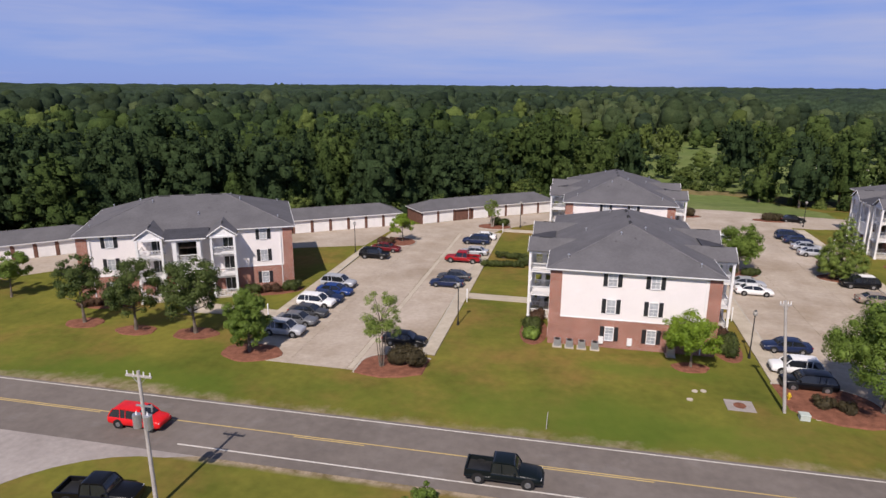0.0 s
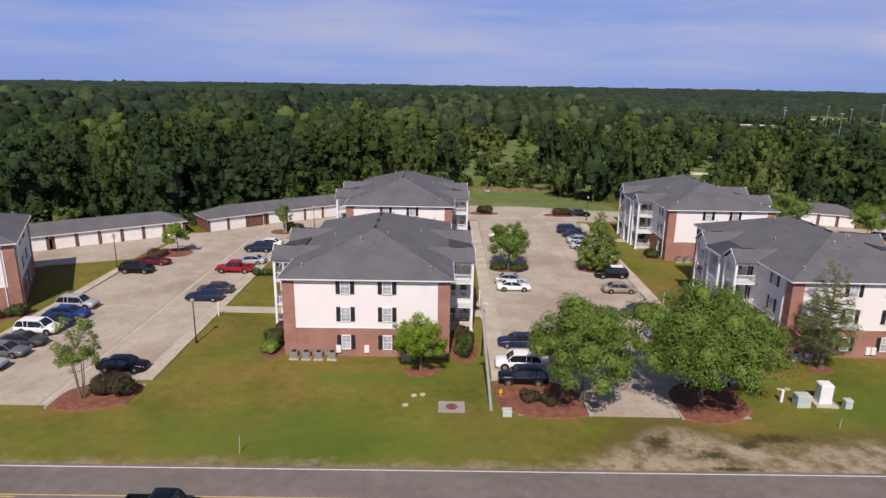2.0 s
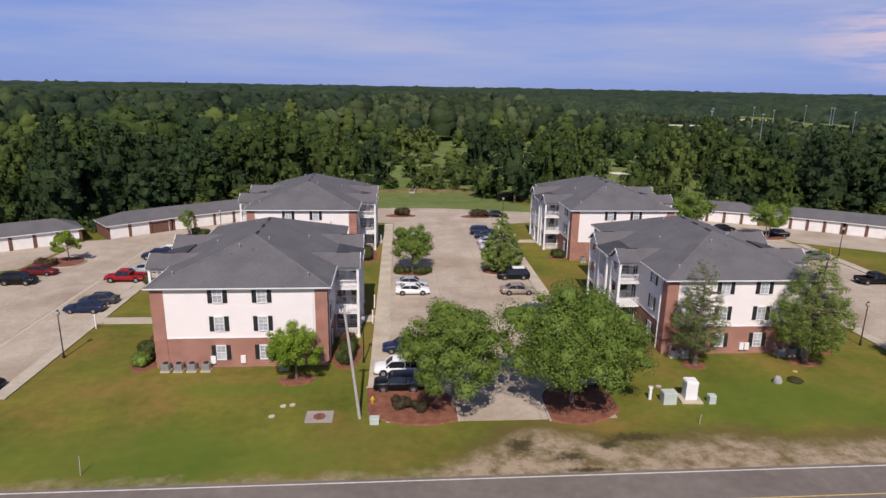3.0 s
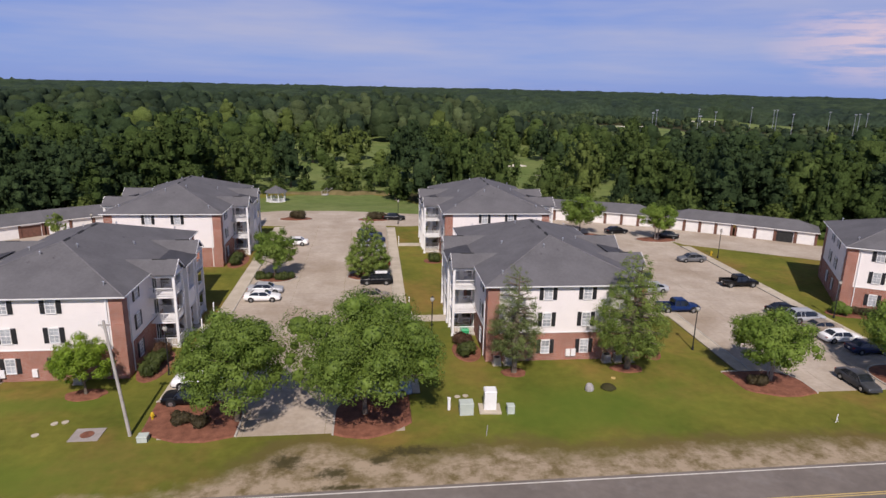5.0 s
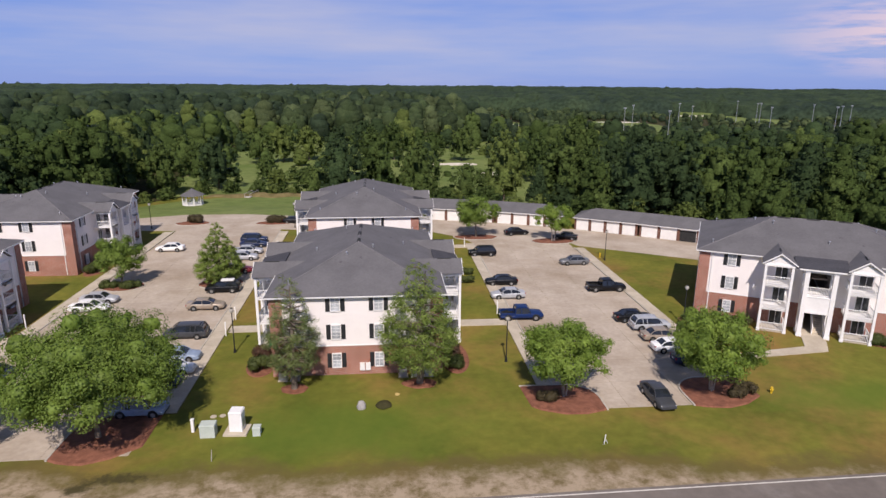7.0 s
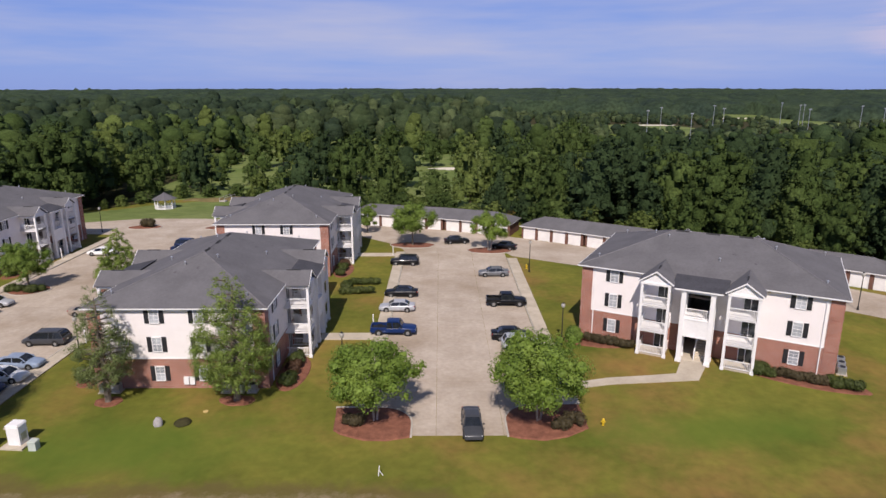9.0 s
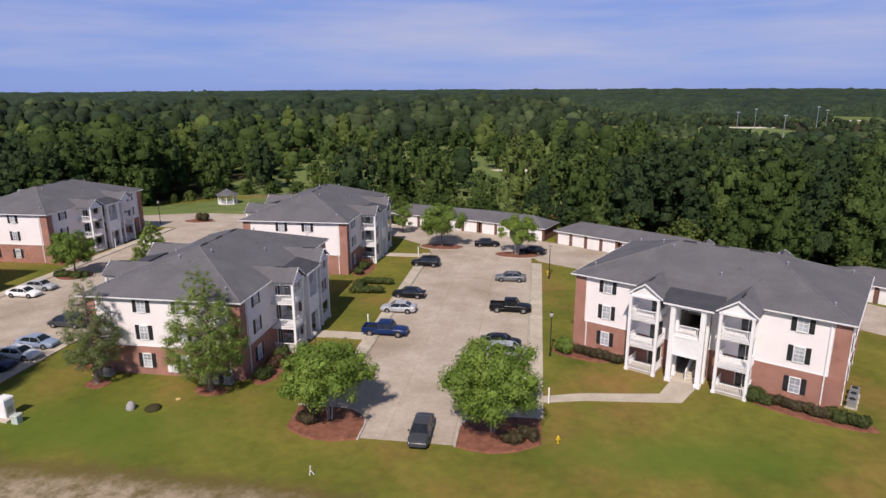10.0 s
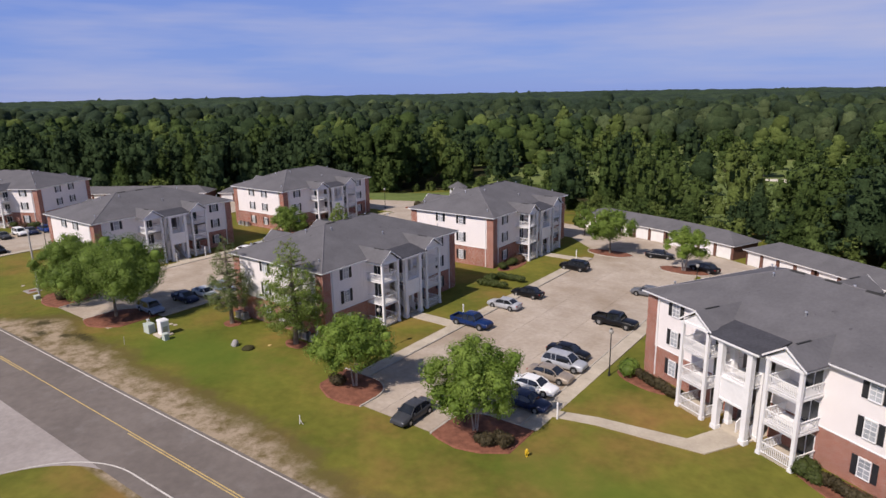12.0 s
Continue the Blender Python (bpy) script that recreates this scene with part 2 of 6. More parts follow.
CONCRETE = surface("weathered_concrete", (0.37, 0.308, 0.242), (0.468, 0.4, 0.33), 0.22, 0.9, 0.15, 14.0, 0.18, where="world", per_ob=0.06,
                   third=(0.29, 0.228, 0.165), third_scale=0.075, third_at=(0.46, 0.72))
WALKWAY = surface("sidewalk_concrete", (0.40, 0.345, 0.27), (0.5, 0.44, 0.35), 0.5, 0.9, 0.15, 14.0, 0.14, where="world", per_ob=0.12)
KERB = surface("kerb_concrete", (0.36, 0.33, 0.28), (0.48, 0.44, 0.38), 0.8, 0.9, where="world")
SEAM = surface("joint_filler", (0.13, 0.11, 0.085), (0.33, 0.28, 0.21), 0.35, 0.9, where="world")
ASPHALT = surface("worn_asphalt", (0.142, 0.121, 0.106), (0.188, 0.162, 0.142), 0.12, 0.9, 0.2, 20.0, 0.2, where="world",
                  third=(0.21, 0.19, 0.175), third_scale=0.3, third_at=(0.55, 0.8))
SIDE_PAVING = surface("pale_side_paving", (0.275, 0.243, 0.222), (0.36, 0.322, 0.296), 0.2, 0.9, 0.2, 16.0, 0.2, where="world")
LINE_WHITE = surface("white_road_paint", (0.5, 0.47, 0.42), (0.66, 0.62, 0.56), 1.2, 0.7, where="world")
LINE_YELLOW = surface("yellow_road_paint", (0.46, 0.33, 0.12), (0.56, 0.42, 0.17), 1.0, 0.7, where="world")
MULCH = surface("red_bark_mulch", (0.14, 0.056, 0.034), (0.25, 0.104, 0.064), 1.5, 0.95, 0.8, 12.0, 0.4, where="world")
BRICK = coursed("red_brick", (0.345, 0.118, 0.077), (0.265, 0.088, 0.059), (0.4, 0.3, 0.25), 0.21, 0.075)
SIDING = coursed("white_lap_siding", (0.83, 0.78, 0.76), (0.82, 0.77, 0.75), (0.66, 0.62, 0.61), 3.6, 0.13, 0.6, 0.006, 0.4, 0.03)
SHINGLE = surface("grey_asphalt_shingle", (0.108, 0.105, 0.111), (0.136, 0.132, 0.139), 0.4, 0.9, 0.2, 5.0, 0.14, spec=0.2, third=(0.06, 0.057, 0.062), third_scale=0.9, third_at=(0.66, 0.73))
RIDGE_CAP = surface("pale_ridge_shingle", (0.128, 0.123, 0.13), (0.165, 0.158, 0.166), 1.2, 0.9, 0.2, 5.0, 0.2, spec=0.2)
SHINGLE_DARK = surface("dark_asphalt_shingle", (0.05, 0.05, 0.058), (0.068, 0.068, 0.078), 0.6, 0.85, 0.4, 5.0, 0.3, spec=0.2)
VENT_AND_DOORWAY_BLACK = surface("black_vent_and_doorway", (0.02, 0.02, 0.02), (0.035, 0.035, 0.035), 2.0, 0.8)
TRIM = surface("white_trim_paint", (0.74, 0.73, 0.72), (0.82, 0.81, 0.8), 0.6, 0.5, 0.0, fine=0.06)
SHUTTER = surface("black_shutter_vinyl", (0.018, 0.019, 0.022), (0.03, 0.03, 0.033), 2.0, 0.5)
PANE = surface("blind_behind_glass", (0.28, 0.30, 0.33), (0.46, 0.48, 0.50), 0.9, 0.06, fine=0.3, spec=0.6, per_ob=0.5)
PANE_DARK = surface("dark_glass", (0.015, 0.018, 0.02), (0.05, 0.055, 0.06), 0.8, 0.05, spec=0.6)
# beige with the stairwell's shade put into the colour
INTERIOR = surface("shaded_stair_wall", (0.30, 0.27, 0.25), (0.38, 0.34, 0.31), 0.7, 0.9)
GARAGE_DOOR = surface("white_garage_door", (0.72, 0.70, 0.68), (0.8, 0.78, 0.76), 1.0, 0.5, fine=0.08)
GARAGE_POST = surface("brown_brick_pier", (0.12, 0.06, 0.045), (0.18, 0.09, 0.065), 2.0, 0.9, fine=0.4)
METAL = surface("galvanised_metal", (0.42, 0.43, 0.45), (0.52, 0.53, 0.55), 1.0, 0.45, metal=0.7)
BLACK_METAL = surface("black_lamp_metal", (0.012, 0.012, 0.013), (0.03, 0.03, 0.03), 1.0, 0.45)
LAMP_GLASS = surface("frosted_lamp_glass", (0.32, 0.31, 0.28), (0.42, 0.4, 0.37), 1.0, 0.3)
POLE_WOOD = surface("grey_weathered_pole", (0.34, 0.315, 0.29), (0.46, 0.43, 0.4), 0.8, 0.9, 0.3, 8.0)
BARK = surface("grey_bark", (0.10, 0.08, 0.06), (0.2, 0.165, 0.13), 2.0, 0.95, 0.7, 8.0, 0.4)
BARK_PALE = surface("pale_birch_bark", (0.3, 0.26, 0.22), (0.42, 0.37, 0.32), 2.0, 0.9, 0.5, 8.0, 0.4)
ROCK = surface("grey_boulder", (0.27, 0.25, 0.24), (0.42, 0.4, 0.39), 1.5, 0.9, 0.8, 3.0)
PLASTIC_GREEN = surface("pale_green_enclosure", (0.42, 0.47, 0.42), (0.5, 0.54, 0.49), 1.0, 0.6, fine=0.1)
BIN_GREEN = surface("green_plastic", (0.03, 0.32, 0.13), (0.04, 0.38, 0.16), 2.0, 0.45)
HYDRANT = surface("yellow_hydrant_paint", (0.55, 0.36, 0.02), (0.65, 0.45, 0.03), 2.0, 0.5)
TYRE = surface("tyre_rubber", (0.012, 0.012, 0.012), (0.022, 0.022, 0.022), 2.0, 0.85)
RIM = surface("alloy_rim", (0.35, 0.36, 0.37), (0.5, 0.51, 0.52), 2.0, 0.35, metal=0.8)
CAR_GLASS = surface("tinted_car_glass", (0.012, 0.014, 0.017), (0.02, 0.023, 0.027), 1.0, 0.04, spec=0.7)
LAMP_CLEAR = surface("headlight_glass", (0.6, 0.62, 0.64), (0.7, 0.72, 0.74), 1.0, 0.1)
LAMP_RED = surface("tail_light_red", (0.25, 0.01, 0.01), (0.32, 0.015, 0.012), 1.0, 0.2)


def leaves(name, dark, light, third=None):
    return surface(name, dark, light, 0.35, 0.55, fine=0.3, where="world", per_island=0.45, leaf=0.36, spec=0.2, third=third, third_scale=0.8, third_at=(0.5, 0.75))


LEAF_OAK = leaves("oak_leaf", (0.105, 0.165, 0.026), (0.205, 0.285, 0.058))
LEAF_DEEP = leaves("deep_green_leaf", (0.125, 0.165, 0.056), (0.22, 0.265, 0.094))
LEAF_SHADE = leaves("shade_oak_leaf", (0.062, 0.092, 0.024), (0.115, 0.15, 0.042))
LEAF_BROWN = leaves("dull_hedge_leaf", (0.064, 0.053, 0.027), (0.094, 0.076, 0.04))
LEAF_BRIGHT = leaves("bright_maple_leaf", (0.155, 0.24, 0.022), (0.24, 0.335, 0.04))
LEAF_PEAR = leaves("pear_leaf", (0.115, 0.185, 0.027), (0.245, 0.335, 0.064))
LEAF_CYPRESS = leaves("cypress_needle", (0.145, 0.205, 0.042), (0.26, 0.335, 0.08))
LEAF_HEDGE = leaves("clipped_hedge_leaf", (0.055, 0.075, 0.02), (0.09, 0.11, 0.032))
LEAF_RED = leaves("bronze_shrub_leaf", (0.085, 0.048, 0.03), (0.12, 0.07, 0.04))


# strong fine value noise: leaf tone, plus shade gaps put into the colour
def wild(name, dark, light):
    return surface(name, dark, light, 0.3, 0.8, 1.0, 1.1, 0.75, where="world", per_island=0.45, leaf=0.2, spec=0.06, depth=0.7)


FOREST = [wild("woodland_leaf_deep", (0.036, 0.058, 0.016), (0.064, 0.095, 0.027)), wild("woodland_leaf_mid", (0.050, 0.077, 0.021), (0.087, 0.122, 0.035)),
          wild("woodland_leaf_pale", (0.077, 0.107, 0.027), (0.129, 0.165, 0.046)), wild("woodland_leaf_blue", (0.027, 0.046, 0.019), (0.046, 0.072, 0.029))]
# leaf colours for the far trees with aerial haze mixed in, greyer and bluer
HAZY = [wild("hazed_leaf_deep", (0.030, 0.046, 0.022), (0.049, 0.069, 0.032)), wild("hazed_leaf_mid", (0.039, 0.060, 0.026), (0.066, 0.091, 0.039)),
        wild("hazed_leaf_pale", (0.061, 0.084, 0.036), (0.097, 0.123, 0.054)), wild("hazed_leaf_blue", (0.025, 0.041, 0.024), (0.041, 0.061, 0.033))]
# canopy tone lifted to carry the haze of distance
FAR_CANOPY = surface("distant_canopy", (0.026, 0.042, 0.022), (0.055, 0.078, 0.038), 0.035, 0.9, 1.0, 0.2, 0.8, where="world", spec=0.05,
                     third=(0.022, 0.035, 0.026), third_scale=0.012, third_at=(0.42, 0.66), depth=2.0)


# ---- builders ----
from mathutils.geometry import tessellate_polygon


class Build:
    """Collects the faces of one mesh."""

    def __init__(self):
        self.v, self.f = [], []

    def poly(self, pts):
        i = len(self.v)
        self.v += [tuple(p) for p in pts]
        self.f.append(tuple(range(i, i + len(pts))))
        return self

    def box(self, x0, y0, z0, x1, y1, z1):
        return self.hexa([(x0, y0, z0), (x1, y0, z0), (x1, y1, z0), (x0, y1, z0)], [(x0, y0, z1), (x1, y0, z1), (x1, y1, z1), (x0, y1, z1)])

    def hexa(self, low, high):
        """A solid between two rings of as many points, counter-clockwise from above."""
        i, n = len(self.v), len(low)
        self.v += [tuple(p) for p in low] + [tuple(p) for p in high]
        self.f.append(tuple(range(i + n - 1, i - 1, -1)))
        self.f.append(tuple(range(i + n, i + 2 * n)))
        for k in range(n):
            j = (k + 1) % n
            self.f.append((i + k, i + j, i + n + j, i + n + k))
        return self

    def prism(self, pts, z0, z1):
        if len(pts) < 5:
            return self.hexa([(x, y, z0) for x, y in pts], [(x, y, z1) for x, y in pts])
        i, n = len(self.v), len(pts)
        self.v += [(x, y, z0) for x, y in pts] + [(x, y, z1) for x, y in pts]
        for tri in tessellate_polygon([[Vector((x, y, 0)) for x, y in pts]]):
            self.f.append(tuple(i + n + k for k in tri))
            self.f.append(tuple(i + k for k in tri[::-1]))
        for k in range(n):
            j = (k + 1) % n
            self.f.append((i + k, i + j, i + n + j, i + n + k))
        return self

    def tube(self, a, b, r0, r1, n=8):
        a, b = Vector(a), Vector(b)
        d = (b - a).normalized()
        s = d.orthogonal().normalized()
        t = d.cross(s)
        ring = [s * math.cos(2 * math.pi * k / n) + t * math.sin(2 * math.pi * k / n) for k in range(n)]
        return self.hexa([a + q * r0 for q in ring], [b + q * r1 for q in ring])

    def rings(self, rows):
        """A skin over rings of as many points each, closed at both ends."""
        i, n = len(self.v), len(rows[0])
        for r in rows:
            self.v += [tuple(p) for p in r]
        for a in range(len(rows) - 1):
            for k in range(n):
                j = (k + 1) % n
                self.f.append((i + a * n + k, i + a * n + j, i + (a + 1) * n + j, i + (a + 1) * n + k))
        self.f.append(tuple(range(i + n - 1, i - 1, -1)))
        e = i + (len(rows) - 1) * n
        self.f.append(tuple(range(e, e + n)))
        return self

    def mesh(self, name, material, smooth=False):
        me = bpy.data.meshes.new(name)
        me.from_pydata(self.v, [], self.f)
        me.materials.append(material)
        if smooth:
            me.shade_smooth()
            me.set_sharp_from_angle(angle=radians(42))
        me.update()
        return me


def part(name, build, material, parent, label="", smooth=False):
    ob = new(name, build if isinstance(build, bpy.types.Mesh) else build.mesh(name, material, smooth))
    ob.parent = parent
    return tagged(ob, label)


def thing(name, m, label, category, group="", kind=""):
    ob = new(name)
    ob.empty_display_size = 0.3
    ob.matrix_basis = m
    return tagged(ob, label, category, group, kind)


def solid(name, build, material, label, category, group="", kind="", smooth=False, m=None):
    ob = new(name, build.mesh(name, material, smooth))
    if m is not None:
        ob.matrix_basis = m
    return tagged(ob, label, category, group, kind)


def bulk_mesh(name, verts, quads, material, slots=None):
    """A mesh of many quads from arrays; slots: which of several materials each quad takes."""
    me = bpy.data.meshes.new(name)
    me.vertices.add(len(verts))
    me.vertices.foreach_set("co", np.ascontiguousarray(verts, dtype=np.float32).ravel())
    me.loops.add(quads.size)
    me.loops.foreach_set("vertex_index", np.ascontiguousarray(quads, dtype=np.int32).ravel())
    me.polygons.add(len(quads))
    me.polygons.foreach_set("loop_start", np.arange(0, quads.size, 4, dtype=np.int32))
    for m in (material if isinstance(material, list) else [material]):
        me.materials.append(m)
    if slots is not None:
        me.polygons.foreach_set("material_index", np.ascontiguousarray(slots, dtype=np.int32))
    me.shade_smooth()
    me.update(calc_edges=True)
    return me


# ---- ground and roads ----
def east_rise(x, y):
    """The low rise on which the easternmost building stands."""
    def ease(t):
        t = min(max(t, 0), 1)
        return t * t * (3 - 2 * t)
    u, v = (x - 58.4) * 0.878 - (y - 1.2) * 0.479, (x - 58.4) * 0.479 + (y - 1.2) * 0.878
    return 0.45 * ease((u + 19) / 12) * ease((22 - u) / 6) * ease((14 - v) / 5) * ease((v + 36) / 20) * ease((x - 37.6) / 5)


def ground_z(x, y):
    """The land falls away gently behind the back drive."""
    t = min(max((y - 68) / 24, 0), 1)
    return -1.7 * t * t * (3 - 2 * t) + east_rise(x, y)


def ground_sheet():
    xs = [-2500, -1500, -600, -300] + list(range(-200, 28, 12)) + list(range(28, 89, 3)) + list(range(100, 201, 12)) + [300, 600, 1500, 2500]
    ys = [-900, -300, -120] + list(range(-80, -40, 8)) + list(range(-40, 33, 3)) + list(range(40, 121, 8)) + [140, 180, 260, 400, 800, 1600, 2480]
    b = Build()
    b.v = [(x, y, ground_z(x, y)) for y in ys for x in xs]
    w = len(xs)
    b.f = [(j * w + i, j * w + i + 1, (j + 1) * w + i + 1, (j + 1) * w + i) for j in range(len(ys) - 1) for i in range(w - 1)]
    return solid("ground", b, GRASS, "mown green lawn with dry olive patches reaching far", "lawn", kind="structure", smooth=True)


ground_sheet()


def strip(name, pts, z0, z1, material, label, category, kind="structure", m=None):
    return solid(name, Build().prism(pts, z0, z1), material, label, category, kind=kind, m=m)


ROAD = pose(0, 0.84, 0, 0, 0, 0.55)      # the road runs slightly askew to the lots


def rect(x0, y0, x1, y1):
    return [(x0, y0), (x1, y0), (x1, y1), (x0, y1)]


strip("road", rect(-900, -43.3, 900, -35.2), -0.1, 0.02, ASPHALT, "worn grey two-lane asphalt road with painted lines", "road", m=ROAD)
strip("road_line", rect(-900, -35.62, 900, -35.5), 0.015, 0.026, LINE_WHITE, "white painted edge line along the asphalt road", "road marking", m=ROAD)
for x0, x1 in ((-900, -118), (-90.5, -14), (21, 900)):
    strip("road_line", rect(x0, -42.2, x1, -42.06), 0.015, 0.026, LINE_WHITE, "white painted edge line along the asphalt road", "road marking", m=ROAD)
strip("road_line", rect(-900, -38.98, 900, -38.87), 0.015, 0.026, LINE_YELLOW, "solid yellow centre line on the asphalt road", "road marking", m=ROAD)
for x0, x1 in ((-260, -100), (-82, -76), (-66, -54), (-30, -14), (9, 260)):
    strip("road_line", rect(x0, -39.22, x1, -39.11), 0.015, 0.026, LINE_YELLOW, "second yellow centre line on the asphalt road", "road marking", m=ROAD)


def arc(cx, cy, r, a0, a1, n=8):
    return [(cx + r * math.cos(radians(a0 + (a1 - a0) * k / n)), cy + r * math.sin(radians(a0 + (a1 - a0) * k / n))) for k in range(n + 1)]


# side streets that join from the near side
strip("road", [(-128, -43.3), (-128, -420), (-101.5, -420), (-101, -60)] + arc(-90.0, -55.5, 11.5, 170, 92, 8) + [(-88, -43.3)], -0.1, 0.016, SIDE_PAVING,
      "pale worn paving of a side street", "road", m=ROAD)
strip("road", [(-24, -43.2), (-22, -47), (-21, -420), (4.5, -420), (5, -55)] + arc(15.0, -52.2, 9.2, 170, 95, 8) + [(20, -43.2)], -0.1, 0.016, SIDE_PAVING,
      "pale worn paving of a side street", "road", m=ROAD)
bend = arc(15.5, -51.6, 9.4, 158, 92, 10) + [(21.2, -42.1)]
b = Build()
for (xa, ya), (xb, yb) in zip(bend, bend[1:]):
    b.prism([(xa, ya), (xb, yb), (xb, yb + 0.14), (xa, ya + 0.14)], 0.012, 0.024)
solid("road_line", b, LINE_WHITE, "white painted edge line curving into the side street", "road marking", kind="structure", m=ROAD)


def blob(cx, cy, rx, ry, seed, n=26, rough=0.22):
    """An uneven closed outline."""
    rng = random.Random(seed)
    ph = [rng.uniform(0, 6.3) for _ in range(4)]
    out = []
    for k in range(n):
        a = 2 * math.pi * k / n
        q = 1 + rough * (0.5 * math.sin(2 * a + ph[0]) + 0.3 * math.sin(3 * a + ph[1]) + 0.25 * math.sin(5 * a + ph[2]) + 0.2 * math.sin(7 * a + ph[3]))
        out.append((cx + rx * q * math.cos(a), cy + ry * q * math.sin(a)))
    return out


# parking lots: slabs with open joints, laid in bays
LOTS = {"west": (-94.7, -75.7, -26.5, 33.6), "middle": (-39.1, -18.4, -26.7, 53.6), "east": (19.3, 37.3, -22.4, 39.6)}
DRIVE = [(-162.9, -17.7), (-150.1, -4.7), (-141.2, 3.9), (-111.8, 25.5), (-95.4, 37.7), (-90.5, 39.2), (-81.7, 46.6), (-65, 58.4), (-55.2, 64.7), (-41.8, 69.4), (-28.3, 69.3), (-14.1, 66.2), (-4, 64.8), (6, 63.1),
         (26.3, 57.1), (39.5, 51.2), (42, 49.8), (61.5, 37.9), (78, 26.7), (98, 7.2), (92, -1.2), (72, 15.7), (55.2, 26.8), (38.5, 36.7), (37.3, 39.7), (19.3, 39.5), (17.5, 44.7), (9, 52.3), (-8.1, 54.4), (-14.2, 53.1),
         (-18.4, 53.7), (-39.2, 53.5), (-46.2, 54.2), (-57.1, 52.3), (-65.9, 47.6), (-74.3, 38.8), (-76, 33.6), (-95.1, 33.6), (-96.3, 20.3), (-106.8, 16.1), (-120.3, 7.4), (-136.1, -4.7), (-149.9, -20.7)]
strip("drive", DRIVE, -0.1, 0.02, CONCRETE, "pale weathered concrete drive curving in front of the garages", "driveway")
for (x0, x1, y0, y1), (what, seed) in zip(LOTS.values(), (("west", 1), ("middle", 2), ("east", 3))):
    lot = strip("parking_lot", rect(x0, y0, x1, y1), -0.15, -0.012, SEAM, "pale weathered concrete parking lot with cracked slab joints", "parking lot")
    cols = max(3, round((x1 - x0) / 6.2))
    wx = (x1 - x0) / cols
    ny = round((y1 - y0) / 5.2)
    wy = (y1 - y0) / ny
    slab = Build().box(0.012, 0.012, -0.1, wx - 0.012, wy - 0.012, 0.018).mesh("slab", CONCRETE)
    for i in range(cols):
        for j in range(ny):
            s = new("slab", slab)
            s.parent = lot
            s.location = (x0 + i * wx, y0 + j * wy, 0)
    # the gutter between the lane and the bays
    for gx in {"west": (x1 - 5.9,), "middle": (), "east": ()}[what]:
        strip("gutter", rect(gx - 0.28, y0 + 0.3, gx + 0.28, y1 - 0.3), 0.012, 0.022, WALKWAY, "shallow pale concrete gutter along the parking lane", "gutter")
        for sx in (-0.33, 0.3):
            strip("gutter_joint", rect(gx + sx, y0 + 0.3, gx + sx + 0.035, y1 - 0.3), 0.012, 0.0195, SEAM, "dark joint beside the concrete gutter", "joint")


def kerb_line(pts, w=0.15, h=0.13, label="low grey concrete kerb at the lot edge"):
    b = Build()
    for (xa, ya), (xb, yb) in zip(pts, pts[1:]):
        d = Vector((xb - xa, yb - ya)).normalized() * 0.02
        nx, ny = -d.y / 0.02 * w / 2, d.x / 0.02 * w / 2
        b.prism([(xa - d.x - nx, ya - d.y - ny), (xb + d.x - nx, yb + d.y - ny), (xb + d.x + nx, yb + d.y + ny), (xa - d.x + nx, ya - d.y + ny)][::1], -0.05, h)
    return solid("kerb", b, KERB, label, "kerb", kind="structure")


def sidewalk(x0, x1, y0, y1, label="pale concrete sidewalk beside the parking lot"):
    base = strip("sidewalk", rect(x0, y0, x1, y1), -0.05, 0.07, SEAM, label, "sidewalk")
    n = max(1, round((y1 - y0) / 1.5))
    w = (y1 - y0) / n
    me = Build().box(0.01, 0.008, 0.05, x1 - x0 - 0.01, w - 0.008, 0.12).mesh("slab", WALKWAY)
    for j in range(n):
        s = new("slab", me)
        s.parent = base
        s.location = (x0, y0 + j * w, 0)


for x0, x1, y0, y1 in ((-75.6, -74, -21.4, 34.7), (-96.2, -94.9, -19.2, 19.3), (-41, -39.2, -20.1, 52.4), (-18.2, -16.6, -20.1, 51.6), (17.6, 19.1, -17.4, 39.5), (37.5, 39.1, -16.9, 35)):
    sidewalk(x0, x1, y0, y1)
kerb_line([(-75.4, -22.4), (-75.9, 34.7)]), kerb_line([(-94.6, -19.2), (-95, 20.3)])
kerb_line([(-39.1, -20.1), (-39.3, 52.9)]), kerb_line([(-18.3, -20.1), (-18.3, 52.1)])
kerb_line([(19.2, -17.4), (19.2, 39.5)]), kerb_line([(37.4, -16.9), (37.4, 35.3)])


def path_slab(pts, label):
    return strip("walkway", pts, -0.05, 0.1, WALKWAY, label, "walkway")


for cx, cy in ((-54.1, -1.8), (-0.3, -0.1), (-53.6, 37.4), (-0.7, 37.7)):
    w_edge, e_edge = (-74.1, -40.9) if cx < -20 else (-16.4, 17.6)
    path_slab(rect(w_edge, cy - 1.0, cx - 11.4, cy + 1.0), "pale concrete walkway from the lot to the stairs")
    path_slab(rect(cx + 11.4, cy - 1.0, e_edge, cy + 1.0), "pale concrete walkway from the lot to the stairs")
b = Build()
near_side = [(39.1, -14.0), (43.4, -13.6), (47.7, -13.3), (52.1, -12.9), (54.6, -8.9), (56.0, -6.4)]
far_side = [(39.1, -12.7), (42.8, -12.3), (46.6, -11.9), (50.3, -11.4), (52.2, -7.8), (53.4, -5.2)]
for k in range(5):
    quad = [near_side[k], near_side[k + 1], far_side[k + 1], far_side[k]]
    b.hexa([(x, y, ground_z(x, y) - 0.15) for x, y in quad], [(x, y, ground_z(x, y) + 0.09) for x, y in quad])
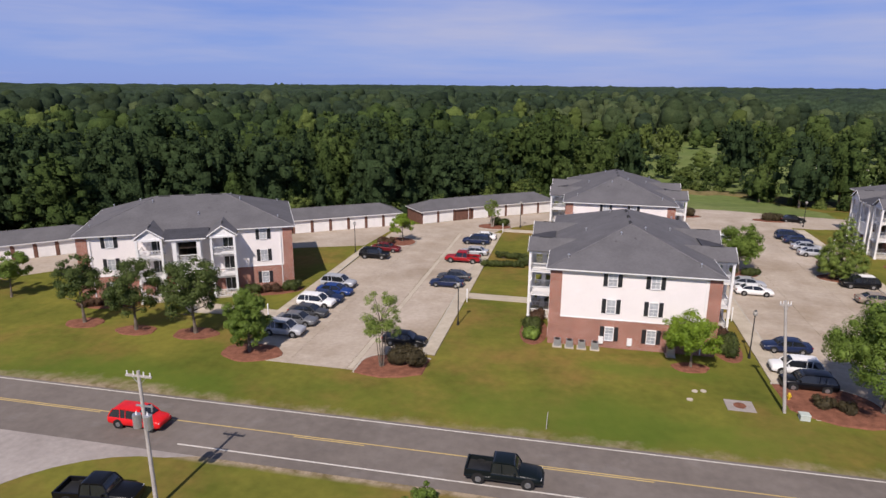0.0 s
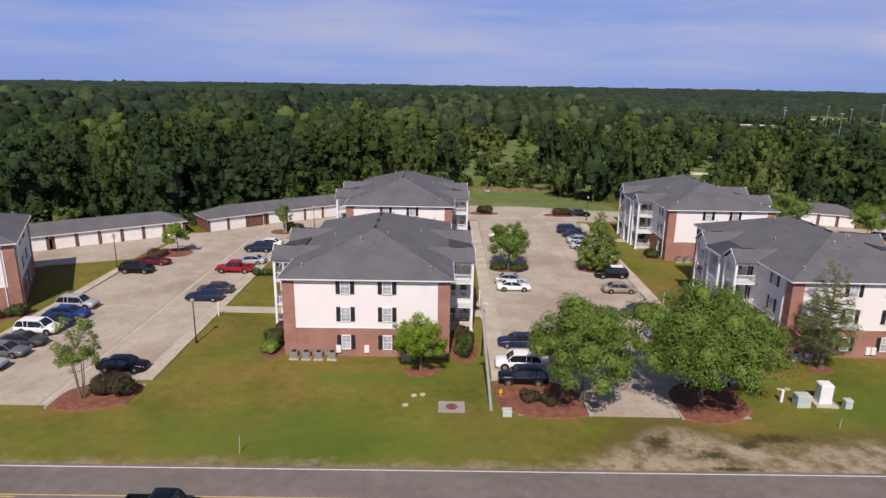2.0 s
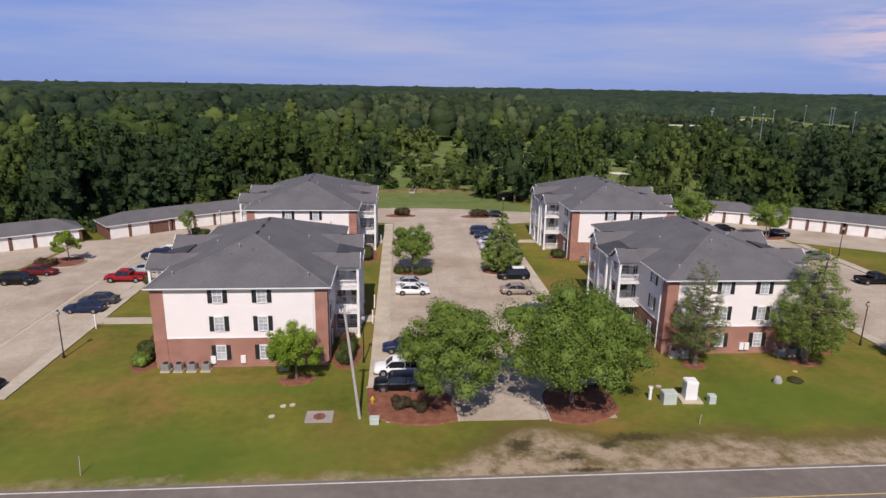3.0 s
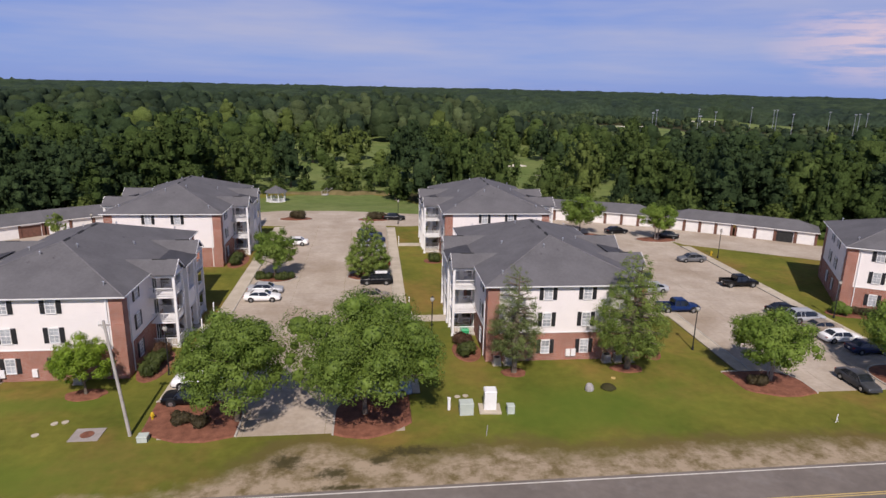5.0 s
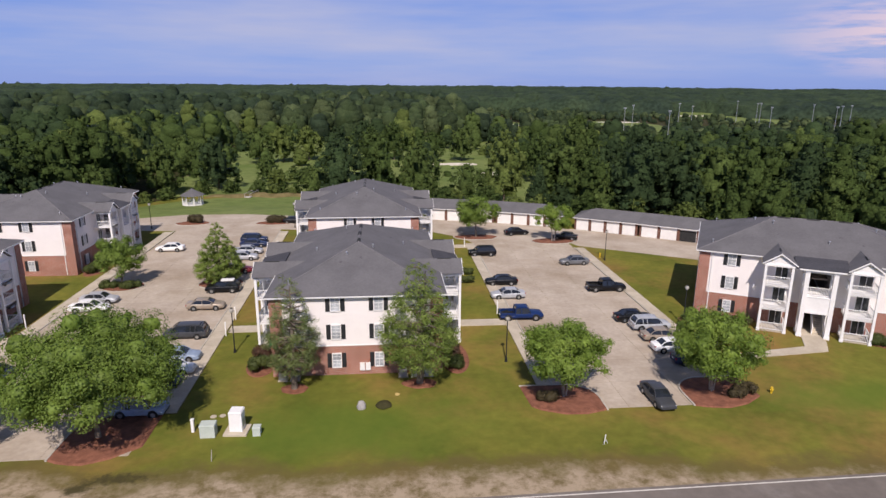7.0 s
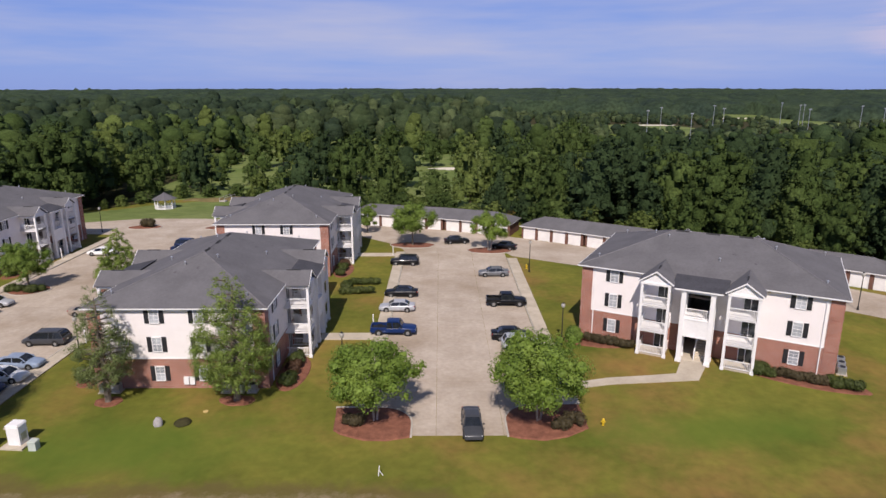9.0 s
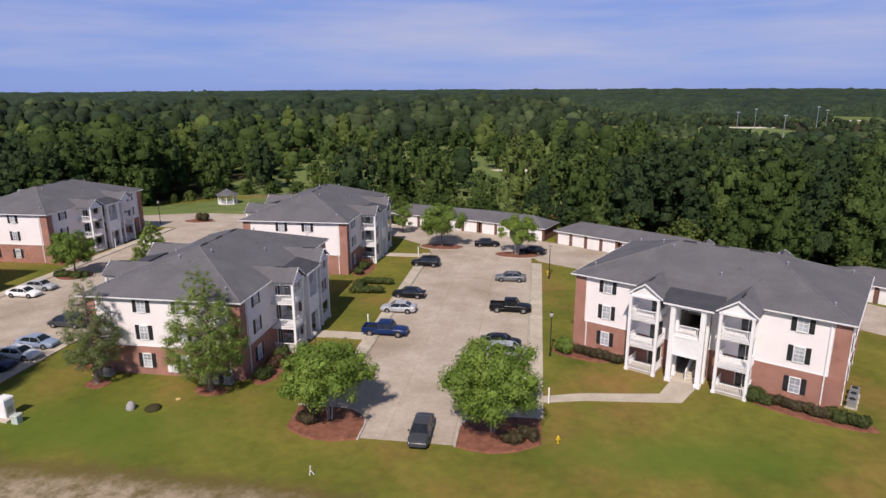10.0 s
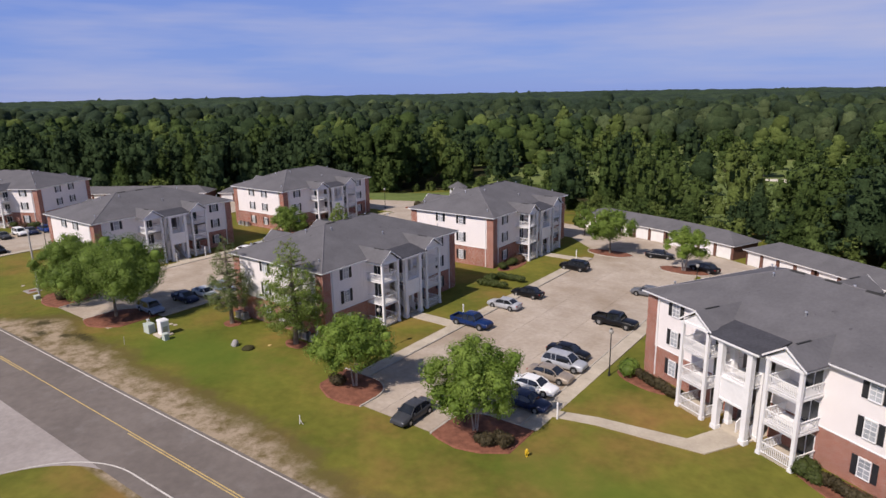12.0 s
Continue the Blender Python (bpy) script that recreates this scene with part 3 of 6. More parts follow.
solid("walkway", b, WALKWAY, "pale concrete walkway bending up to the stairs", "walkway", kind="structure")
path_slab([(-96, -14.7), (-106.4, -16), (-110.3, -12.5), (-110.6, -9.9), (-108, -9.2), (-105.5, -12.6), (-96, -12.9)], "pale concrete walkway bending up to the stairs")


def mulch_bed(pts, label="red bark mulch bed at the lot corner", h=0.16):
    cx, cy = sum(p[0] for p in pts) / len(pts), sum(p[1] for p in pts) / len(pts)
    rows = []
    for fx, fy, z in ((1.0, 1.0, -0.03), (0.97, 0.95, h * 0.7), (0.7, 0.7, h)):
        ring = [(cx + (x - cx) * fx, cy + (y - cy) * fy) for x, y in pts]
        rows.append([(x, y, z + ground_z(x, y)) for x, y in ring])
    return solid("mulch_bed", Build().rings(rows), MULCH, label, "mulch bed", kind="structure")


def island(x0, y0, x1, y1, r, corner):
    """A corner bed with a kerb; corner tells which corner is rounded towards the lane."""
    pts = rect(x0, y0, x1, y1)
    W, D = x1 - x0, y1 - y0
    sag = [(k / 7, 0.16 * D * math.sin(math.pi * k / 7) + 0.05 * math.sin(9 * k)) for k in range(8)]
    if corner == "ne":
        lawn_side = [(x0 + 0.3 * (k == 0) + f * W, y0 - d + 0.22 * D * (1 - f) ** 2) for k, (f, d) in enumerate(sag)]
        lane = [(x1, y1 - r)] + arc(x1 - r, y1 - r, r, 0, 90) + [(x0, y1)]
        pts = lawn_side + lane
        lane = [lawn_side[-1]] + lane
    if corner == "nw":
        lawn_side = [(x0 + f * W, y0 - d + 0.22 * D * f ** 2) for f, d in sag]
        lane = [(x1, y1)] + arc(x0 + r, y1 - r, r, 90, 180)
        pts = lawn_side + lane
        lane = lane + [lawn_side[0]]
    mulch_bed(pts, "red bark mulch bed in the lot corner with a kerb")
    kerb_line(lane, 0.16, 0.14, "rounded concrete kerb round the mulch bed")


island(-41.1, -26.7, -32.7, -20.2, 3.4, "ne"), island(-24.6, -27, -17.7, -20, 3.4, "nw")
island(15.8, -22.7, 23.1, -17.5, 3.0, "ne"), island(31.6, -22.6, 39, -17, 3.0, "nw")
island(-81, -27, -74.2, -22.4, 2.4, "nw"), mulch_bed(blob(-93.1, -25, 3.2, 2.4, 4, rough=0.1))
for k, (x, y, rx, ry) in enumerate(((-116.4, -21.9, 2.3, 1.6), (-109, -22.5, 2.3, 1.6), (-101.8, -21.8, 2.6, 1.8), (-48.1, -18.3, 1.9, 1.2), (-6.5, -16.2, 1.4, 1.0), (5.9, -16, 1.7, 1.1))):
    mulch_bed(blob(x, y, rx, ry, 20 + k, rough=0.12), "ring of red bark mulch round a tree trunk", 0.1)
for k, (x, y, rx, ry) in enumerate(((20.4, 44.4, 4.2, 2.2), (34.7, 40.3, 4.0, 2.2), (-35.9, 18, 3.2, 2.4), (-21.8, 18.3, 3.2, 2.4), (-91.5, 24, 3.4, 3.2), (-76.2, 40.1, 3.2, 2.6), (-37.7, 60.3, 3.6, 2.0), (-20.8, 59.5, 3.6, 2.0))):
    bed = blob(x, y, rx, ry, 40 + k, rough=0.08)
    mulch_bed(bed, "brown mulch island in the concrete drive", 0.16)
    kerb_line(bed + bed[:1], 0.16, 0.14, "concrete kerb round a planted island")

# concrete pad round the storm drain, with its rusty grate
pad = strip("drain_pad", rect(-46.2, -26.5, -43.8, -24.5), -0.05, 0.05, SIDE_PAVING, "square concrete drain pad set in the grass", "drain")
part("grate", Build().prism(blob(-45, -25.5, 0.55, 0.55, 2, 16, 0.02), 0.04, 0.075), MULCH, pad, "rusty round drain cover")


# ---- apartment buildings ----
HL, HW, EAVE, RIDGE = 13.25, 8.67, 8.6, 12.0      # half length, half width, wall height, ridge height
OVER = 0.46
FLOORS = (0.14, 3.02, 5.94)
SLOPE = (RIDGE - 8.72) / (HW + OVER)


def window_unit(parent, u, v, z, face, wide=0.98, high=1.52):
    """face: 'n', 's' along the long sides, 'e', 'w' on the ends. The frame is the part, the pane and shutters its pieces."""
    def place(a0, a1, d0, d1, z0, z1):
        b = Build()
        if face == "s":
            return b.box(u + a0, v - d1, z0, u + a1, v - d0, z1)
        if face == "n":
            return b.box(u - a1, v + d0, z0, u - a0, v + d1, z1)
        if face == "w":
            return b.box(u - d1, v - a1, z0, u - d0, v - a0, z1)
        return b.box(u + d0, v + a0, z0, u + d1, v + a1, z1)

    def joined(*rows):
        out = Build()
        for r in rows:
            p = place(*r)
            i = len(out.v)
            out.v += p.v
            out.f += [tuple(i + k for k in f) for f in p.f]
        return out
    h = wide / 2
    fr = part("window_frame", joined((-h, -h + 0.07, 0, 0.07, z, z + high), (h - 0.07, h, 0, 0.07, z, z + high), (-h, h, 0, 0.09, z - 0.08, z), (-h, h, 0, 0.08, z + high - 0.08, z + high + 0.04),
                                     (-h, h, 0, 0.06, z + high / 2 - 0.03, z + high / 2 + 0.03), (-0.014, 0.014, 0, 0.05, z, z + high),
                                     (-h, h, 0, 0.05, z + high * 0.25 - 0.012, z + high * 0.25 + 0.012), (-h, h, 0, 0.05, z + high * 0.75 - 0.012, z + high * 0.75 + 0.012)), TRIM, parent)
    part("pane", place(-h + 0.05, h - 0.05, -0.02, 0.02, z, z + high / 2), PANE, fr)
    part("pane", place(-h + 0.05, h - 0.05, -0.02, 0.03, z + high / 2, z + high - 0.05), PANE, fr)
    for s in (-1, 1):
        a = s * (h + 0.26)
        part("shutter", joined((a - 0.22, a + 0.22, 0.0, 0.045, z - 0.05, z + high + 0.03), (a - 0.16, a + 0.16, 0.0, 0.06, z + 0.05, z + high / 2 - 0.05), (a - 0.16, a + 0.16, 0.0, 0.06, z + high / 2 + 0.05, z + high - 0.07)), SHUTTER, fr, "black louvred shutter")


def rail(parent, a, b, z, high=1.0, name="railing", single=False):
    """A white railing with balusters between two corners of a deck."""
    a, b = Vector((*a, 0)), Vector((*b, 0))
    d = b - a
    n = max(2, int(d.length / 0.165))
    e = d.normalized()
    s = Vector((-e.y, e.x, 0))
    bl = Build()

    def bar(p, q, w, z0, z1):
        k = s * (w / 2)
        bl.hexa([(p.x - k.x, p.y - k.y, z0), (q.x - k.x, q.y - k.y, z0), (q.x + k.x, q.y + k.y, z0), (p.x + k.x, p.y + k.y, z0)],
                [(p.x - k.x, p.y - k.y, z1), (q.x - k.x, q.y - k.y, z1), (q.x + k.x, q.y + k.y, z1), (p.x + k.x, p.y + k.y, z1)])
    bar(a, b, 0.1, z + high - 0.07, z + high)
    bar(a, b, 0.07, z + 0.1, z + 0.17)
    spots = [a + d * (i / n) for i in range(1, n)]
    if not single:
        for p in spots:
            bar(p - e * 0.022, p + e * 0.022, 0.045, z + 0.15, z + high - 0.05)
        return tagged(part(name, bl, TRIM, parent), kind="stuff")
    ob = part(name, bl, TRIM, parent)
    stick = Build().box(-0.0225, -0.0225, 0.15, 0.0225, 0.0225, high - 0.05).mesh("baluster", TRIM)
    for p in spots:
        part("baluster", stick, TRIM, ob).location = (p.x, p.y, z)
    return ob


def gable_roof(u0, u1, vo, vi, z, peak, sgn):
    """Roof boards of a porch, running back into the main roof."""
    uc, t = (u0 + u1) / 2, 0.1
    b = Build()
    for ua, ub in ((u0, uc), (uc, u1)):
        za, zb = (z, peak) if ua == u0 else (peak, z)
        low = [(ua, vo, za), (ub, vo, zb), (ub, vi, zb), (ua, vi, za)]
        if sgn > 0:
            low = low[::-1]
        b.hexa(low, [(x, y, h + t) for x, y, h in low])
    return b


def apartment_building():
    root = thing("apartment_building", Matrix(), "three-storey apartment building in white siding over red brick", "apartment building", "apartment buildings")
    # two wings with the open stairwell between them
    for s in (-1, 1):
        u0, u1 = (1.55, HL) if s > 0 else (-HL, -1.55)
        part("brick_wall", Build().box(u0, -HW, -0.5, u1, HW, 3.25), BRICK, root, "red brick ground-floor wall")
        part("siding_wall", Build().box(u0 + (0 if s > 0 else 0.02), -HW + 0.02, 3.25, u1 - (0.02 if s > 0 else 0), HW - 0.02, EAVE), SIDING, root, "white lap siding of the upper storeys")
        part("trim_band", Build().box(min(s * 1.5, s * (HL + 0.03)), -HW - 0.03, 3.21, max(s * 1.5, s * (HL + 0.03)), HW + 0.03, 3.31), TRIM, root)
        for w in (-1, 1):
            e, f = s * (HL + 0.04), w * (HW + 0.04)
            quoin = Build()
            n = 15
            for k in range(n):
                p = 0.025 if k % 2 else 0.0
                quoin.box(min(e + s * p, e - s * 1.25), min(f + w * p, f - w * 1.25), k * EAVE / n, max(e + s * p, e - s * 1.25), max(f + w * p, f - w * 1.25), (k + 1) * EAVE / n)
            part("brick_quoin", quoin, BRICK, root, "red brick corner pier with banded courses")
            x, y = s * (HL - 1.5), w * (HW + 0.07)
            part("downspout", Build().box(x - 0.05, y - 0.05, 0.1, x + 0.05, y + 0.05, EAVE - 0.1), TRIM, root)
            x, y = s * (HL + 0.07), w * (HW - 1.45)
            if w < 0:
                part("downspout", Build().box(x - 0.05, y - 0.05, 0.1, x + 0.05, y + 0.05, EAVE - 0.1), TRIM, root)
        for z in (0.9, 4.03, 7.06):
            for v in (-2.18, 2.18):
                window_unit(root, s * HL, v, z, "e" if s > 0 else "w")
            for w in (-1, 1):
                window_unit(root, s * 9.48, w * HW, z, "n" if w > 0 else "s")
    # hipped roof with a boxed eave
    X, Y = HL + OVER, HW + OVER
    b = Build()
    z0, z1 = 8.52, 8.72
    b.v = [(-X, -Y, z1), (X, -Y, z1), (X, Y, z1), (-X, Y, z1), (-X + Y, 0, RIDGE), (X - Y, 0, RIDGE)]
    b.f = [(0, 1, 5, 4), (1, 2, 5), (2, 3, 4, 5), (3, 0, 4), (3, 2, 1, 0)]
    roof = part("roof", b, SHINGLE, root, "hipped grey shingle roof")
    part("fascia", Build().box(-X + 0.03, -Y + 0.03, z0, X - 0.03, Y - 0.03, z1 - 0.004), TRIM, root)
    part("gutter", Build().box(-X - 0.06, -Y - 0.06, z1 - 0.12, X + 0.06, -Y + 0.05, z1 - 0.01).box(-X - 0.06, Y - 0.05, z1 - 0.12, X + 0.06, Y + 0.06, z1 - 0.01)
         .box(-X - 0.06, -Y + 0.05, z1 - 0.12, -X + 0.05, Y - 0.05, z1 - 0.01).box(X - 0.05, -Y + 0.05, z1 - 0.12, X + 0.06, Y - 0.05, z1 - 0.01), TRIM, root)
    for u in (-3.6, -0.2, 3.4):
        part("ridge_vent", Build().hexa([(u - 0.75, -0.22, RIDGE - 0.08), (u + 0.75, -0.22, RIDGE - 0.08), (u + 0.75, 0.22, RIDGE - 0.08), (u - 0.75, 0.22, RIDGE - 0.08)],
                                        [(u - 0.75, -0.03, RIDGE + 0.07), (u + 0.75, -0.03, RIDGE + 0.07), (u + 0.75, 0.03, RIDGE + 0.07), (u - 0.75, 0.03, RIDGE + 0.07)]), VENT_AND_DOORWAY_BLACK, roof)
    cap = Build()
    for sx in (-1, 1):
        for sy in (-1, 1):
            cap.tube((sx * (X - Y), 0, RIDGE - 0.02), (sx * X, sy * Y, z1 - 0.02), 0.09, 0.09, 6)
    cap.tube((-(X - Y), 0, RIDGE - 0.02), (X - Y, 0, RIDGE - 0.02), 0.09, 0.09, 6)
    part("ridge_cap", cap, RIDGE_CAP, roof, "row of ridge shingles")
    for u, v in ((-4.9, -1.6), (-6.9, 1.2), (5.2, 1.9), (6.6, -1.4), (-11.9, -6.7), (-11.6, 6.9), (11.9, 6.6), (11.6, -6.8), (1.2, -5.2), (-1.4, 5.0)):
        zz = z1 + min(Y - abs(v), X - abs(u)) * SLOPE
        part("vent_pipe", Build().tube((u, v, zz - 0.1), (u, v, zz + 0.36), 0.07, 0.06).tube((u, v, zz + 0.3), (u, v, zz + 0.4), 0.13, 0.1), METAL, roof)
    for w in (-1, 1):
        wall, out = w * HW, w * 11.4
        for s in (-1, 1):
            ua, ub = sorted((s * 2.95, s * 5.85))
            for k, z in enumerate(FLOORS):
                v0, v1 = sorted((wall, out))
                deck = part("balcony_deck", Build().box(ua, v0, z - 0.16 if k else -0.4, ub, v1, z), TRIM if k else WALKWAY, root)
                rail(root, (ua + 0.1, out - w * 0.08), (ub - 0.1, out - w * 0.08), z, single=True)
                for u in (ua + 0.06, ub - 0.06):
                    rail(deck, (u, wall + w * 0.1), (u, out - w * 0.2), z)
                if k:
                    part("deck_beam", Build().box(ua - 0.04, min(out, out - w * 0.14), z - 0.3, ub + 0.04, max(out, out + w * 0.03), z - 0.02), TRIM, deck)
                # balcony door and window behind
                uc = (ua + ub) / 2
                dv = wall + w * 0.03
                door = part("balcony_door", Build().box(uc - 0.1, min(wall, dv), z, uc + 1.2, max(wall, dv), z + 2.1), PANE_DARK, root, "dark glazed balcony door")
                dd = wall + w * 0.06
                v0, v1 = min(wall, dd), max(wall, dd)
                part("door_frame", Build().box(uc - 0.17, v0, z, uc - 0.1, v1, z + 2.17).box(uc + 1.2, v0, z, uc + 1.27, v1, z + 2.17).box(uc - 0.17, v0, z + 2.1, uc + 1.27, v1, z + 2.18)
                     .box(uc + 0.52, v0, z, uc + 0.58, v1, z + 2.1), TRIM, door)
            for u in (ua + 0.02, ub - 0.02):
                part("porch_post", Build().box(u - 0.14, out - 0.14, 0, u + 0.14, out + 0.14, 8.45).box(u - 0.19, out - 0.19, 0, u + 0.19, out + 0.19, 0.3).box(u - 0.19, out - 0.19, 8.2, u + 0.19, out + 0.19, 8.45), TRIM, root)
            peak = 9.75
            pr = part("porch_roof", gable_roof(ua - 0.4, ub + 0.4, out + w * 0.3, w * 5.9, 8.5, peak, -w), SHINGLE, root, "small gabled shingle roof over the balconies")
            uc = (ua + ub) / 2
            part("gable_ridge_vent", Build().box(uc - 0.08, min(out - w * 0.9, out - w * 2.5), peak + 0.04, uc + 0.08, max(out - w * 0.9, out - w * 2.5), peak + 0.12), VENT_AND_DOORWAY_BLACK, pr)
            face = out + w * 0.02
            tri = [(ua - 0.1, face, 8.44), (ub + 0.1, face, 8.44), (uc, face, peak - 0.12)]
            if w > 0:
                tri = tri[::-1]
            part("gable_board", Build().hexa([(x, face - w * 0.1, z) for x, _, z in tri], [(x, face, z) for x, _, z in tri]), TRIM, pr, "white boarded gable end")
            fv0, fv1 = sorted((out + w * 0.27, out + w * 0.33))
            rake = Build()
            for u_lo in (ua - 0.45, ub + 0.45):
                rake.hexa(*[[(u_lo, fv0, 8.38 + dz), (uc, fv0, peak - 0.06 + dz), (uc, fv1, peak - 0.06 + dz), (u_lo, fv1, 8.38 + dz)][::(1 if u_lo < uc else -1)] for dz in (0, 0.17)])
            part("rake_board", rake, TRIM, pr)
            part("porch_beam", Build().box(ua - 0.1, min(out - w * 0.12, out + w * 0.12), 8.2, ub + 0.1, max(out - w * 0.12, out + w * 0.12), 8.46), TRIM, root)
            part("porch_ceiling", Build().box(ua - 0.05, min(wall, out), 8.42, ub + 0.05, max(wall, out), 8.5), TRIM, root)
            for u in (ua, ub):
                part("porch_side_beam", Build().box(u - 0.1, min(wall, out), 8.15, u + 0.1, max(wall, out), 8.44), TRIM, root)
        # stair bay in the middle
        for u in (-1.45, 1.45):
            for dv in (0.0, 1.5):
                p = out - w * dv
                part("stair_column", Build().box(u - 0.24, p - 0.24, 0, u + 0.24, p + 0.24, 8.3).box(u - 0.3, p - 0.3, 0, u + 0.3, p + 0.3, 0.4).box(u - 0.3, p - 0.3, 7.95, u + 0.3, p + 0.3, 8.3), TRIM, root, "thick square white column")
        v0, v1 = sorted((out - w * 0.16, out + w * 0.16))
        part("front_panel", Build().box(-1.3, v0, 3.15, 1.3, v1, 5.0).box(-1.45, v0 - 0.05, 3.0, 1.45, v1 + 0.05, 3.18).box(-1.45, v0 - 0.05, 4.92, 1.45, v1 + 0.05, 5.06), TRIM, root, "white panelled parapet over the stair entrance")
        part("front_beam", Build().box(-1.5, v0, 7.9, 1.5, v1, 8.3), TRIM, root)
        s0, s1 = sorted((w * 8.2, out))
        landing = part("landing", Build().box(-1.5, s0, 4.86, 1.5, s1, 5.02), TRIM, root)
        rail(root, (-1.25, out - w * 0.2), (1.25, out - w * 0.2), 5.02, 1.1, single=True)
        for u in (-1.5, 1.5):
            rail(landing, (u, w * 8.8), (u, out - w * 0.4), 5.02, 1.05)
        shed = [(-2.75, out + w * 0.42, 8.32), (2.75, out + w * 0.42, 8.32), (2.75, w * 8.7, 8.97), (-2.75, w * 8.7, 8.97)]
        if w > 0:
            shed = shed[::-1]
        part("shed_roof", Build().hexa(shed, [(x, y, z + 0.1) for x, y, z in shed]), SHINGLE_DARK, root, "dark low-pitched shingle roof over the stairs")
        sf0, sf1 = sorted((out + w * 0.40, out + w * 0.48))
        part("shed_fascia", Build().box(-2.4, sf0, 8.2, 2.4, sf1, 8.36), TRIM, root)
        part("shed_ceiling", Build().box(-2.6, min(wall, out), 8.2, 2.6, max(wall, out), 8.27), TRIM, root)
        # flight of stairs that climbs inwards
        ya, yb = out - w * 0.95, out - w * 5.3
        flight = part("stair_flight", Build().hexa([(0.1, ya, 0.02), (1.15, ya, 0.02), (1.15, yb, 2.75), (0.1, yb, 2.75)][::-w], [(0.1, ya, 0.14), (1.15, ya, 0.14), (1.15, yb, 2.9), (0.1, yb, 2.9)][::-w]), WALKWAY, root)
        for k in range(16):
            y = out - w * (0.9 + 0.28 * k)
            part("stair_step", Build().box(0.05, min(y, y - w * 0.3), 0.06 + 0.182 * k, 1.2, max(y, y - w * 0.3), 0.24 + 0.182 * k), WALKWAY, flight)
        for u in (0.03, 1.24):
            ya, yb = out - w * 0.75, out - w * 5.3
            part("stair_parapet", Build().hexa([(u - 0.05, ya, 0.1), (u + 0.05, ya, 0.1), (u + 0.05, yb, 2.9), (u - 0.05, yb, 2.9)][::-w], [(u - 0.05, ya, 1.1), (u + 0.05, ya, 1.1), (u + 0.05, yb, 3.95), (u - 0.05, yb, 3.95)][::-w]), TRIM, root, "sloping white stair balustrade")
    # stairwell floors
    for z in (3.0, 5.92):
        part("stair_floor", Build().box(-1.55, -6.2, z - 0.2, 1.55, 6.2, z), WALKWAY, root)
    part("stair_floor", Build().box(-1.55, -11.2, -0.05, 1.55, 11.2, 0.11), WALKWAY, root)
    # thin sheets carrying the darkened beige of the recess
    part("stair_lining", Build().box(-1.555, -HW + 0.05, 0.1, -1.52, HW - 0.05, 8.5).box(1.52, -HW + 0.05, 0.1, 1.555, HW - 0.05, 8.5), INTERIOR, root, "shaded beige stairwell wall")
    return root


SITES = {"A": (-114.3, -1.9, 28.5), "B": (-54.1, -1.8, 90.6), "C": (-53.6, 37.4, 90.2), "D": (-0.3, -0.1, 90.0), "E": (58.4, 1.2, -28.6), "G": (-0.7, 37.7, 90.4)}
first = apartment_building()
for k, (key, (x, y, a)) in enumerate(SITES.items()):
    m = pose(x, y, ground_z(x, y), 0, 0, a)
    if k == 0:
        first.matrix_basis = m
    else:
        copy_thing(first, m)


def at_site(key, u, v, z=0.0):
    x, y, a = SITES[key]
    p = pose(x, y, 0, 0, 0, a) @ Vector((u, v, z))
    return p + Vector((0, 0, ground_z(p.x, p.y)))


